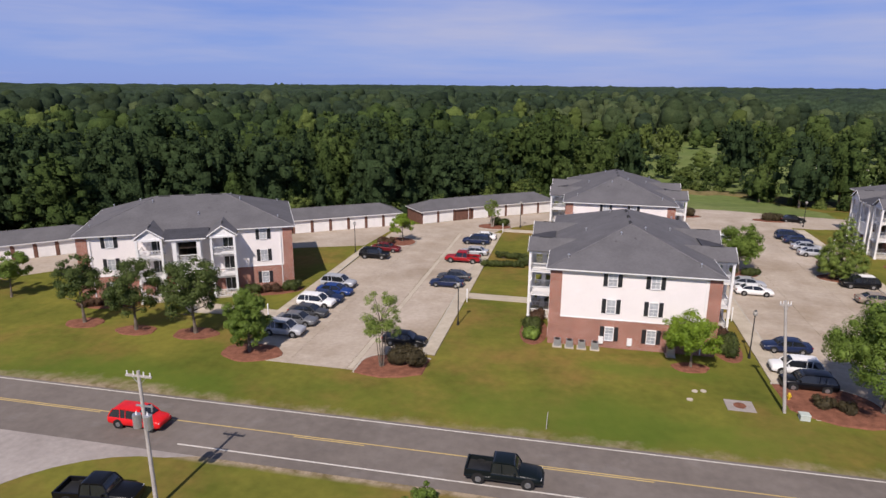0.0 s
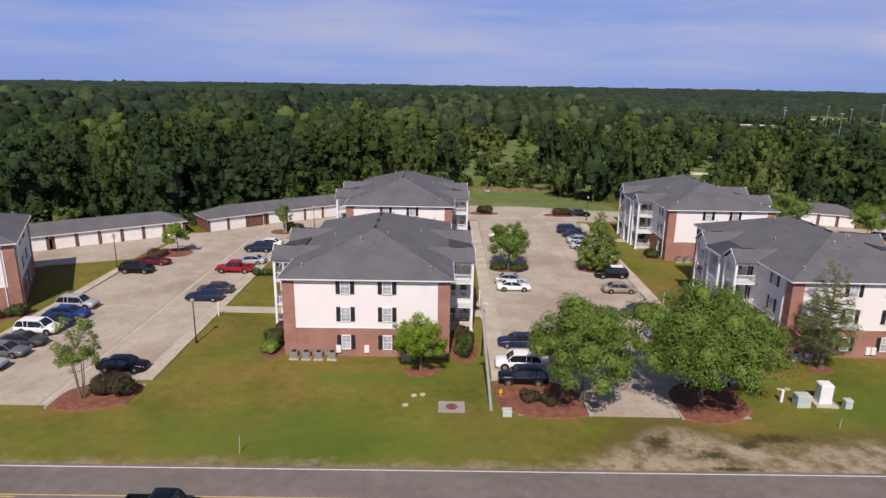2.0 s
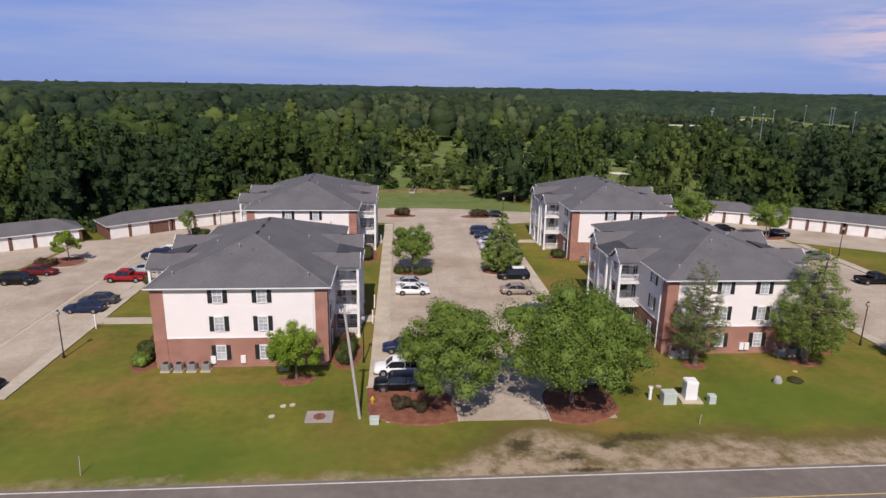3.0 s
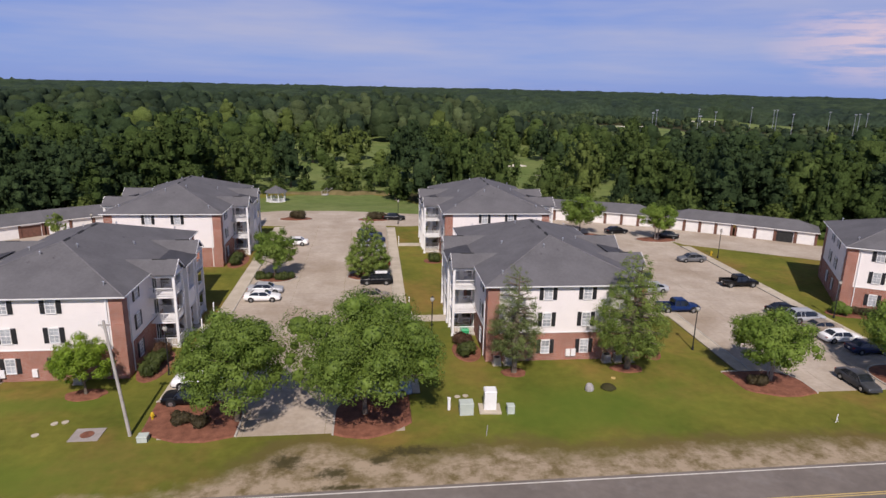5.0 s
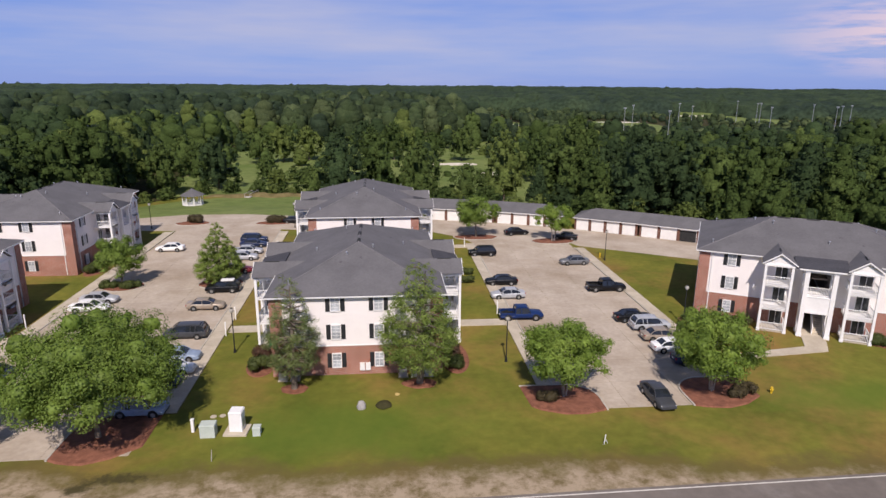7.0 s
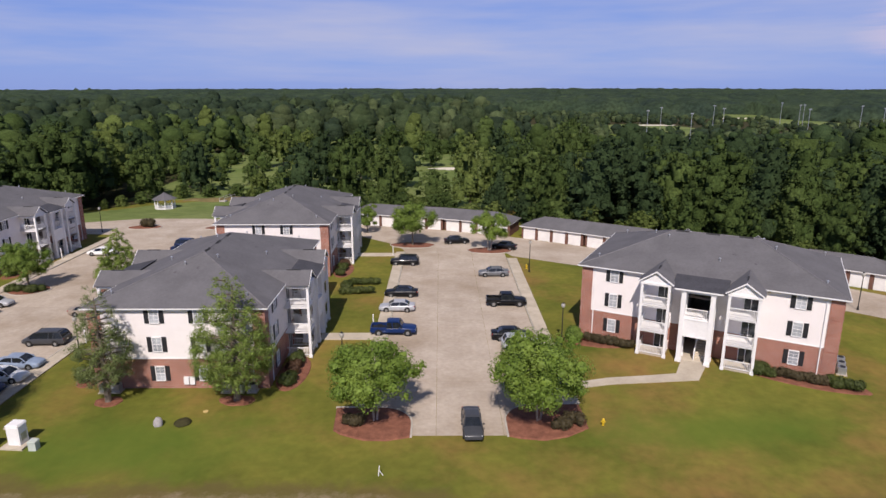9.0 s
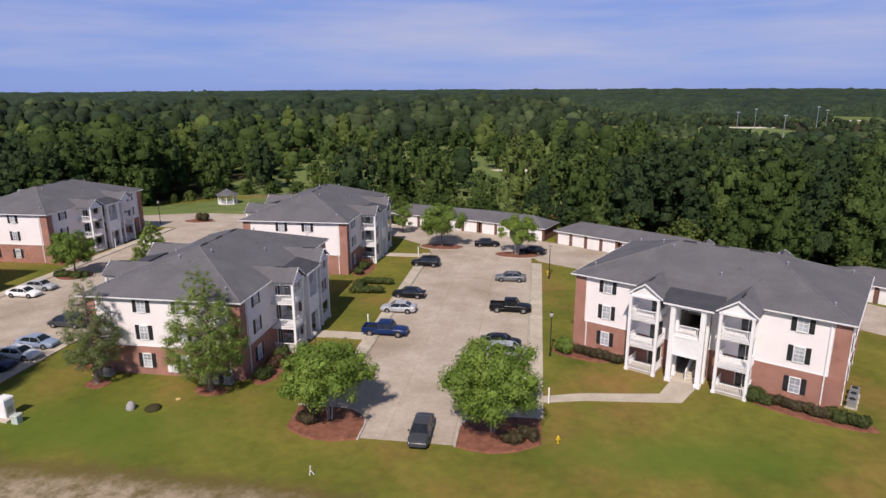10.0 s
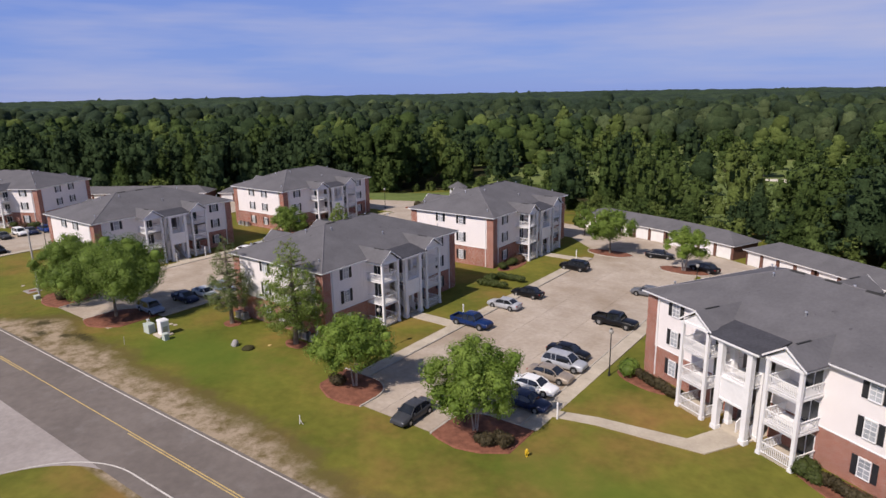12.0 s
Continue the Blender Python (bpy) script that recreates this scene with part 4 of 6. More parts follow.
# ---- garages ----
def garage_row(ax, ay, bx, by, doors, panel_bay=None, extra=0.3, hips=(True, True), panel_finish=VENT_AND_DOORWAY_BLACK):
    """A row of garages; the doors stand along the line a to b, and the block lies behind it."""
    if ax > bx:
        ax, ay, bx, by = bx, by, ax, ay
    L = math.hypot(bx - ax, by - ay)
    root = thing("garage_row", pose(ax, ay, 0, 0, 0, math.degrees(math.atan2(by - ay, bx - ax))), "long row of white-doored garages under a grey hipped roof", "garage", "garages")
    D, H = 6.6, 2.55
    part("wall", Build().box(0, 0.12, 0, L, D, H), GARAGE_POST, root, "brown brick garage wall")
    part("header", Build().box(0, 0.0, 2.16, L, 0.3, H), TRIM, root)
    step = (L - extra) / doors
    for k in range(doors):
        x0, x1 = extra + k * step + 0.12, extra + (k + 1) * step - 0.5
        if k == panel_bay:
            # flat panel: black paints an open bay's shade, brown fills a blank bay
            part("door_opening", Build().box(x0, 0.02, 0.02, x1, 0.13, 2.16), panel_finish, root, "dark panel standing in a garage doorway")
        else:
            g = Build().box(x0, 0.04, 0.0, x1, 0.14, 2.16)
            for j in range(4):
                g.box(x0 + 0.06, 0.015, 0.05 + j * 0.54, x1 - 0.06, 0.045, 0.05 + j * 0.54 + 0.46)
            part("garage_door", g, GARAGE_DOOR, root, "white panelled garage door")
        part("pier", Build().box(x1 + 0.02, -0.06, 0, x1 + 0.5, 0.25, H - 0.02), GARAGE_POST, root)
        part("pier_trim", Build().box(x1 - 0.06, -0.02, 0, x1 + 0.03, 0.12, 2.2), TRIM, root)
    X0, X1, Y0, Y1, z, top = -0.35, L + 0.35, -0.45, D + 0.4, H + 0.05, 4.15
    mid = (Y0 + Y1) / 2
    hip = (Y1 - Y0) / 2
    b = Build()
    b.v = [(X0, Y0, z), (X1, Y0, z), (X1, Y1, z), (X0, Y1, z), (X0 + (hip if hips[0] else 0), mid, top), (X1 - (hip if hips[1] else 0), mid, top)]
    b.f = [(0, 1, 5, 4), (1, 2, 5), (2, 3, 4, 5), (3, 0, 4), (3, 2, 1, 0)]
    part("roof", b, SHINGLE, root, "grey shingle roof")
    part("ridge_cap", Build().tube((X0 + (hip if hips[0] else 0.1), mid, top), (X1 - (hip if hips[1] else 0.1), mid, top), 0.08, 0.08, 6), RIDGE_CAP, root)
    part("fascia", Build().box(X0 + 0.02, Y0 + 0.02, z - 0.16, X1 - 0.02, Y1 - 0.02, z - 0.003), TRIM, root)
    return root


WEST_END, EAST_END, BOTH_OPEN = (True, False), (False, True), (False, False)
garage_row(-81.9, 46.6, -65.4, 58.4, 5, hips=EAST_END)
garage_row(-90.9, 39, -82.1, 46.4, 3, panel_bay=2, hips=WEST_END, panel_finish=GARAGE_POST)
garage_row(-112.2, 25.2, -94.6, 37.3, 6, hips=EAST_END)
garage_row(-126.9, 14.7, -112.5, 24.9, 5, hips=WEST_END)
garage_row(-151.6, -6.1, -138.3, 6.8, 6)
garage_row(6, 63.2, 26.2, 57.2, 6, hips=WEST_END)
garage_row(26.5, 57, 39.6, 51.4, 4, hips=EAST_END)
garage_row(41.8, 50.1, 52.6, 43.4, 4, hips=WEST_END)
garage_row(52.9, 43.2, 65.2, 35, 4, panel_bay=2, hips=EAST_END)
garage_row(80, 24.9, 92.5, 15.6, 5)


# ---- vehicles ----
random.seed(7)
PAINTS = {
    "white": (0.74, 0.74, 0.73), "silver": (0.36, 0.37, 0.39), "grey": (0.13, 0.135, 0.145), "dark grey": (0.045, 0.047, 0.052), "black": (0.005, 0.005, 0.006),
    "deep blue": (0.006, 0.02, 0.085), "navy": (0.012, 0.02, 0.055), "blue": (0.012, 0.036, 0.15), "red": (0.55, 0.012, 0.014), "crimson": (0.26, 0.008, 0.012),
    "dark red": (0.11, 0.01, 0.014), "tan": (0.27, 0.225, 0.18), "pale blue": (0.2, 0.25, 0.34), "green black": (0.004, 0.007, 0.008),
}
PAINT = {k: surface(k.replace(" ", "_") + "_car_paint", a, tuple(1.25 * v for v in a) if k != "white" else (0.8, 0.8, 0.79), 2.0, 0.3, fine=0.05, spec=0.25, coat=0.12, metal=0.15 if k in ("silver", "grey", "tan") else 0.0) for k, a in PAINTS.items()}


def body_ring(x, w, zb, zt):
    """A rounded cross-section of a car body."""
    h = zt - zb
    side = [(w - 0.14, zb), (w - 0.04, zb + 0.1 * h), (w, zb + 0.32 * h), (w - 0.005, zb + 0.6 * h), (w - 0.05, zb + 0.82 * h), (w - 0.11, zb + 0.94 * h), (w - 0.24, zt)]
    return [(x, -y, z) for y, z in side[:1]] + [(x, y, z) for y, z in side] + [(x, 0, zt + 0.02)] + [(x, -y, z) for y, z in side[:0:-1]]


def flowing(rows, steps=4):
    """Body stations with smooth curves drawn between them."""
    p = np.array([rows[0], *rows, rows[-1]], float)
    out = []
    for k in range(1, len(p) - 2):
        for i in range(steps):
            t = i / steps
            out.append(0.5 * (2 * p[k] + (p[k + 1] - p[k - 1]) * t + (2 * p[k - 1] - 5 * p[k] + 4 * p[k + 1] - p[k + 2]) * t * t + (3 * p[k] - p[k - 1] - 3 * p[k + 1] + p[k + 2]) * t ** 3))
    return [tuple(r) for r in out] + [tuple(rows[-1])]


# length/2, half width, body stations (x, width factor, bottom, top), cabin base x0..x1, roof x0..x1, belt, roof height, wheel x, wheel radius
SEDAN = (2.4, 0.9, ((-2.4, 0.82, 0.42, 0.86), (-2.28, 0.95, 0.3, 0.98), (-1.5, 1.0, 0.22, 1.0), (0.0, 1.0, 0.2, 0.97), (1.0, 1.0, 0.2, 0.95), (1.9, 0.97, 0.22, 0.84), (2.28, 0.9, 0.28, 0.74), (2.4, 0.74, 0.4, 0.62)),
              -1.82, 1.2, -0.78, 0.16, 0.93, 1.45, (-1.4, 1.42), 0.33)
SUV = (2.4, 0.94, ((-2.4, 0.9, 0.45, 1.0), (-2.3, 0.98, 0.34, 1.08), (-1.2, 1.0, 0.28, 1.08), (0.2, 1.0, 0.28, 1.06), (1.1, 1.0, 0.28, 1.05), (1.9, 0.98, 0.3, 1.0), (2.28, 0.92, 0.34, 0.9), (2.4, 0.8, 0.45, 0.76)),
            -2.32, 1.28, -1.7, 0.3, 1.04, 1.72, (-1.42, 1.45), 0.37)
VAN = (2.5, 0.97, ((-2.5, 0.92, 0.42, 1.0), (-2.4, 0.99, 0.3, 1.08), (-1.0, 1.0, 0.24, 1.08), (0.4, 1.0, 0.24, 1.06), (1.3, 1.0, 0.24, 1.0), (2.0, 0.97, 0.28, 0.9), (2.4, 0.9, 0.32, 0.78), (2.5, 0.78, 0.42, 0.66)),
            -2.42, 1.7, -1.9, 0.4, 1.04, 1.74, (-1.5, 1.55), 0.34)
PICKUP = (2.8, 0.98, ((-2.8, 0.94, 0.5, 0.7), (-2.72, 0.99, 0.42, 0.74), (-0.9, 1.0, 0.36, 0.74), (-0.86, 1.0, 0.36, 1.08), (0.6, 1.0, 0.36, 1.08), (1.4, 1.0, 0.36, 1.06), (2.3, 0.98, 0.38, 1.0), (2.68, 0.93, 0.42, 0.92), (2.8, 0.84, 0.5, 0.8)),
               -0.86, 1.2, -0.7, 0.6, 1.06, 1.8, (-1.75, 1.8), 0.4)
KINDS = {"sedan": SEDAN, "suv": SUV, "van": VAN, "pickup": PICKUP}


def vehicle(kind, paint, m, label, group="parked cars", rack=False, camper=False, name=None):
    half, w, rows, c0, c1, r0, r1, belt, top, axles, wr = KINDS[kind]
    col = PAINT[paint]
    root = thing(name or {"sedan": "car", "suv": "sport_utility_car", "van": "minivan", "pickup": "pickup_truck"}[kind], m, label, {"pickup": "pickup truck", "van": "minivan"}.get(kind, "car"), group)
    body = Build().rings([body_ring(x, w * f, zb, zt) for x, f, zb, zt in (rows if kind == "pickup" else flowing(rows))])
    if kind == "pickup" and not camper:
        body.box(-2.72, w - 0.14, 0.7, -0.84, w - 0.02, 1.1).box(-2.72, -w + 0.02, 0.7, -0.84, -w + 0.14, 1.1).box(-2.76, -w + 0.05, 0.7, -2.64, w - 0.05, 1.1)
    part("body", body, col, root, smooth=True)
    if kind == "pickup":
        if camper:
            part("canopy", Build().hexa([(-2.74, -w + 0.03, 0.72), (-0.8, -w + 0.03, 0.72), (-0.8, w - 0.03, 0.72), (-2.74, w - 0.03, 0.72)], [(-2.6, -w + 0.2, 1.76), (-0.8, -w + 0.2, 1.78), (-0.8, w - 0.2, 1.78), (-2.6, w - 0.2, 1.76)]), col, root)
            for s in (-1, 1):
                part("canopy_window", Build().hexa([(-2.4, s * (w - 0.04), 1.16), (-1.0, s * (w - 0.04), 1.16), (-1.0, s * (w - 0.14), 1.18), (-2.4, s * (w - 0.14), 1.18)], [(-2.35, s * (w - 0.14), 1.56), (-1.0, s * (w - 0.14), 1.56), (-1.0, s * (w - 0.2), 1.57), (-2.35, s * (w - 0.2), 1.57)]), CAR_GLASS, root)
        else:
            part("cargo_bed", Build().box(-2.64, -w + 0.14, 0.7, -0.86, w - 0.14, 0.76), BLACK_METAL, root, "black-lined open load bed")
    # greenhouse of dark glass under an arched painted roof
    g0, g1 = w - 0.07, w - 0.27

    def cabin(x, lift=0.0):
        """Height share, half width and height of the cabin at x."""
        t = 1.0 if r0 <= x <= r1 else (x - c0) / (r0 - c0) if x < r0 else (c1 - x) / (c1 - r1)
        e = math.sin(min(max(t, 0.0), 1.0) * math.pi / 2) ** 0.9
        crown = 0.04 * (1 - ((x - (r0 + r1) / 2) / (r1 - r0 + 0.8)) ** 2)
        return e, g0 + (g1 - g0) * e, belt - 0.06 + (top - 0.04 + crown + 0.06 - belt) * e + lift

    def arch(x, lift, y0):
        """One ring across the cabin from the height y0 (0 belt, 1 roof) up and over."""
        e, half_w, z = cabin(x, lift)
        zb = belt - 0.08
        pts = []
        for f in (y0, 0.55 + 0.45 * y0, 0.86, 0.97):
            pts.append((g0 + (half_w - g0) * f * e / max(e, 0.01), zb + (z - zb) * f))
        pts.append((half_w * 0.72, z + 0.012 * e))
        return [(x, y, zz) for y, zz in pts] + [(x, -y, zz) for y, zz in pts[::-1]]
    xs = [c0 + (c1 - c0) * (k / 16) for k in range(17)]
    part("window_glass", Build().rings([arch(x, 0.0, 0.0)[::-1] for x in xs]), CAR_GLASS, root, smooth=True)
    lo, hi = r0 - 0.3 * (r0 - c0), r1 + 0.24 * (c1 - r1)
    part("roof_panel", Build().rings([arch(lo + (hi - lo) * k / 10, 0.015, 0.84)[::-1] for k in range(11)]), col, root, smooth=True)
    mid = (r0 + r1) / 2 + 0.05
    for s in (-1, 1):
        for xa, xb in ((c0, lo), (c1, hi)):
            b = Build()
            run = [xa + (xb - xa) * k / 4 for k in range(5)]
            for p, q in zip(run, run[1:]):
                (_, wa, za), (_, wb, zb) = cabin(p), cabin(q)
                b.tube((p, s * wa, za), (q, s * wb, zb), 0.05, 0.05, 5)
            part("pillar", b, col, root, smooth=True)
        for xa in (mid - 0.05,) + ((c0 + 1.1,) if kind in ("suv", "van") else ()):
            _, wb, zb = cabin(xa)
            part("pillar", Build().tube((xa, s * (g0 + 0.0), belt - 0.05), (xa - 0.06, s * (wb + 0.01), zb - 0.06), 0.045, 0.04, 5), col, root)
    for x in axles:
        for s in (-1, 1):
            # tyre-black disc flush with the body, painting in the dark of the wheel well
            part("wheel_arch", Build().tube((x, s * (w - 0.3), wr + 0.02), (x, s * (w + 0.004), wr + 0.02), wr * 1.2, wr * 1.2, 16), TYRE, root)
    for x in axles:
        for s in (-1, 1):
            y = s * (w - 0.08)
            wh = part("wheel", Build().tube((x, y - s * 0.16, wr), (x, y + s * 0.09, wr), wr, wr, 14), TYRE, root)
            part("rim", Build().tube((x, y + s * 0.06, wr), (x, y + s * 0.105, wr), wr * 0.62, wr * 0.55, 10), RIM, wh)
    f = w * (0.9 if kind != "sedan" else 0.88)
    hz = rows[-2][3] - 0.1
    for s in (-1, 1):
        part("headlight", Build().box(half - 0.2, min(s * (f - 0.34), s * (f - 0.06)), hz - 0.09, half - 0.06, max(s * (f - 0.34), s * (f - 0.06)), hz + 0.05), LAMP_CLEAR, root)
        part("tail_light", Build().box(-half + 0.0, min(s * (w - 0.34), s * (w - 0.1)), rows[1][3] - 0.26, -half + 0.18, max(s * (w - 0.34), s * (w - 0.1)), rows[1][3] - 0.08), LAMP_RED, root)
        part("mirror", Build().box(c1 - 0.4, min(s * (w - 0.03), s * (w + 0.14)), belt, c1 - 0.28, max(s * (w - 0.03), s * (w + 0.14)), belt + 0.13), col, root)
    part("bumper", Build().box(half - 0.16, -w * 0.8, 0.36, half + 0.02, w * 0.8, 0.52), BLACK_METAL if kind in ("suv", "pickup") else col, root)
    part("number_plate", Build().box(-half - 0.02, -0.16, 0.62, -half + 0.08, 0.16, 0.76), TRIM, root)
    if rack:
        part("roof_rack", Build().box(r0 + 0.1, -g1 + 0.1, top - 0.02, r1 - 0.1, g1 - 0.1, top + 0.09), TRIM, root, "white roof panel")
    return root


# kind, paint, x, y, heading, words
WEST_CARS = [
    ("suv", "silver", -92, -19.6, 0, "beside the corner tree"), ("sedan", "grey", -91.9, -16.3, 0, ""), ("sedan", "dark grey", -91.7, -13.6, 0, ""), ("suv", "white", -92.1, -10.2, 0, ""),
    ("sedan", "navy", -91.8, -8.2, 0, ""), ("sedan", "blue", -91.6, -5.3, 0, ""), ("suv", "silver", -92.3, -2.1, 0, ""), ("suv", "black", -92.1, 13.1, 0, ""),
    ("sedan", "dark red", -91.5, 17.6, 0, ""), ("pickup", "crimson", -77.7, 14.2, 180, ""), ("sedan", "silver", -76.7, 18.7, 180, ""), ("suv", "navy", -77.5, 26.1, 180, ""),
    ("sedan", "white", -76.8, 29.4, 180, ""), ("sedan", "navy", -77.6, 1.6, 180, ""), ("sedan", "dark grey", -77.2, 4.6, 180, ""), ("sedan", "black", -77.9, -19.2, 0, "by the mulch island"),
]
MIDDLE_CARS = [
    ("sedan", "white", -36.1, 7.8, 0, ""), ("sedan", "silver", -36.2, 11.1, 0, ""), ("sedan", "navy", -37.4, -11.6, 180, ""), ("suv", "white", -38.1, -17.1, 180, ""),
    ("suv", "black", -38, -20.5, 180, "in the shade of a tree"), ("sedan", "white", -35.3, 38, 180, ""), ("suv", "navy", -21.7, 43.3, 0, ""), ("sedan", "navy", -21.2, 40.1, 0, ""),
    ("sedan", "silver", -21.2, 35.4, 0, ""), ("sedan", "silver", -21.3, 31.5, 0, ""), ("sedan", "dark red", -20.7, 24.0, 0, "in the shade of a tree"), ("suv", "black", -20.6, 14.6, 180, "with a white roof"),
    ("sedan", "tan", -21.2, 7.6, 0, ""), ("van", "dark grey", -21, -2, 180, ""), ("sedan", "pale blue", -20, -8.4, 0, ""), ("sedan", "white", -19.7, -11.6, 0, ""),
    ("sedan", "navy", -20.3, -14.5, 0, "in the shade of a tree"), ("suv", "pale blue", -19.8, -20, 0, "in the shade of a tree"), ("sedan", "black", -16.5, 59.6, -4, "on the back drive"),
]
EAST_CARS = [
    ("pickup", "deep blue", 19.9, 0.9, 0, ""), ("sedan", "silver", 19.8, 9, 180, ""), ("sedan", "black", 20, 15.1, 180, ""), ("suv", "black", 19.6, 31.4, 180, ""),
    ("sedan", "black", 28.8, 46.2, 10, "by the tree island"), ("pickup", "black", 34.8, 11.2, 0, ""), ("sedan", "grey", 34.2, 24.9, 180, ""), ("sedan", "black", 34.2, -0.8, 0, ""),
    ("suv", "silver", 35.2, -3.7, 0, ""), ("sedan", "tan", 35.2, -7, 0, ""), ("sedan", "white", 35.1, -10.2, 0, ""), ("sedan", "navy", 36, -13.5, 0, "in the shade of a tree"),
    ("sedan", "dark grey", 28.5, -21.3, -90, "at the lot entrance"), ("sedan", "black", 37.5, 41.8, 160, "near the garages"),
]
NOUN = {"sedan": "sedan", "suv": "sport utility car", "van": "minivan", "pickup": "pickup truck"}
made = {}
for kind, paint, x, y, a, words in WEST_CARS + MIDDLE_CARS + EAST_CARS:
    lift = 0.02
    label = f"{paint} {NOUN[kind]} parked " + (words or "in a concrete parking bay")
    key = (kind, paint, words)
    if key in made:
        c = copy_thing(made[key], pose(x, y, lift, 0, 0, a))
        tagged(c, label)
    else:
        made[key] = vehicle(kind, paint, pose(x, y, lift, 0, 0, a + random.uniform(-2, 2)), label, rack=words == "with a white roof")
vehicle("suv", "red", pose(-94.8, -40.3, 0.022, 0, 0, 0.5), "bright red sport utility car on the asphalt road", "cars on the road")
vehicle("pickup", "green black", pose(-64.3, -40.9, 0.022, 0, 0, 0.5), "black crew cab pickup truck on the asphalt road", "cars on the road")
vehicle("pickup", "black", pose(-91.0, -49.4, 0.0, 0, 0, 8), "black pickup truck with open bed standing on grass", "cars on the road")


# ---- trees and shrubs ----
def leaf_quads(rng, centres, radii, count, size, up=0.3, flat=0.85, fill=0.55, mid=None, stray=0.45, slim=0.62, own=0.7, whole=0.5):
    """Leaf sprays: diamonds set over the skins of clumps, turned outwards from clump and crown. Returns corner points and quads."""
    which = rng.choice(len(centres), count, p=radii ** 2 / (radii ** 2).sum())
    d = rng.normal(size=(count, 3))
    d[:, 2] = np.where(d[:, 2] < 0, d[:, 2] * 0.6, d[:, 2])
    d /= np.linalg.norm(d, axis=1)[:, None]
    r = radii[which] * (fill + (1 - fill) * rng.random(count) ** 0.5)
    p = centres[which] + d * r[:, None] * np.array([1, 1, flat])
    mid = centres.mean(0) if mid is None else mid
    o = p - mid
    o /= np.linalg.norm(o, axis=1)[:, None] + 1e-6
    nrm = d * own + o * whole + rng.normal(size=(count, 3)) * stray + np.array([0, 0, up])
    nrm /= np.linalg.norm(nrm, axis=1)[:, None]
    t = np.cross(nrm, rng.normal(size=(count, 3)))
    t /= np.linalg.norm(t, axis=1)[:, None]
    b = np.cross(nrm, t)
    s = (size * (0.55 + 0.9 * rng.random(count)))[:, None]
    v = np.stack([p - t * s, p - b * s * slim + nrm * s * 0.12, p + t * s, p + b * s * slim + nrm * s * 0.12], 1).reshape(-1, 3)
    return v, np.arange(count * 4).reshape(-1, 4)


def lump(cells):
    """A rough ball of welded quads: a cube's skin without its underside, blown up."""
    spots, quads = {}, []
    g = np.linspace(-1, 1, cells + 1)
    for ax in range(3):
        for side in (-1, 1):
            if ax == 2 and side == -1:
                continue
            for i in range(cells):
                for j in range(cells):
                    q = []
                    for u, w in ((g[i], g[j]), (g[i + 1], g[j]), (g[i + 1], g[j + 1]), (g[i], g[j + 1])):
                        p = [0.0, 0.0, 0.0]
                        p[ax], p[(ax + 1) % 3], p[(ax + 2) % 3] = side, u, w
                        q.append(spots.setdefault(tuple(np.round(p, 4)), len(spots)))
                    quads.append(q if side > 0 else q[::-1])
    v = np.array(list(spots), float)
    return v / np.linalg.norm(v, axis=1)[:, None], np.array(quads)


def hearts(rng, centres, radii, share, tall=1.0, cells=2, rough=0.34):
    """The dense inside of each bough: an uneven lump of foliage, closed on top. Returns points and quads."""
    (ball, faces), out, quads = lump(cells), [], []
    for k, (p, rr) in enumerate(zip(centres, radii)):
        off = rng.uniform(-9, 9, 3)
        f = share + rough * np.array([noise.noise(tuple(d * 1.9 + off)) for d in ball])
        out.append(ball * (f * rr)[:, None] * np.array([1, 1, tall]) + p)
        quads.append(faces + k * len(ball))
    return np.concatenate(out), np.concatenate(quads)


def clumps(rng, shape, h, w, z0, n):
    """Centres and radii of the leaf boughs of a crown."""
    c, r = [], []
    if shape == "cone":
        # short boughs all over a cone that is widest low down and blunt at the tip
        for k in range(n):
            t = 1 - math.sqrt(1 - (k + rng.random()) / n * 0.985)
            reach = w / 2 * (0.74 + 1.1 * t if t < 0.23 else ((1 - t) / 0.77) ** (0.72 if h > 11 else 0.95))
            a = k * 2.4 + rng.uniform(-0.4, 0.4)
            q = max(0.0, reach * (rng.uniform(0.72, 1.06) if k % 4 else rng.uniform(0.2, 0.6)) - 0.15)
            c.append((q * math.cos(a), q * math.sin(a), z0 + t * (h - z0) * 0.98 + rng.uniform(-0.1, 0.1)))
            r.append((0.2 + 0.1 * reach) * rng.uniform(0.7, 1.35))
        return np.array(c), np.array(r)
    # boughs of many sizes near the skin of the crown, some thrust out, over a smaller core
    zc, zr = (h + z0) / 2, (h - z0) / 2
    while len(c) < n:
        q = rng.normal(size=3)
        q /= np.linalg.norm(q)
        if q[2] < -0.75:
            continue
        core = len(c) % 6 == 5
        rr = w * (0.06 + 0.07 * rng.random() ** 1.5 if not core else 0.17)
        k = (1 - 1.5 * rr / w) * (rng.uniform(0.76, 1.02) + (0.1 if rng.random() < 0.12 else 0)) if not core else 0.42
        c.append((q[0] * w / 2 * k, q[1] * w / 2 * k, zc + q[2] * zr * k))
        r.append(rr)
    return np.array(c), np.array(r)


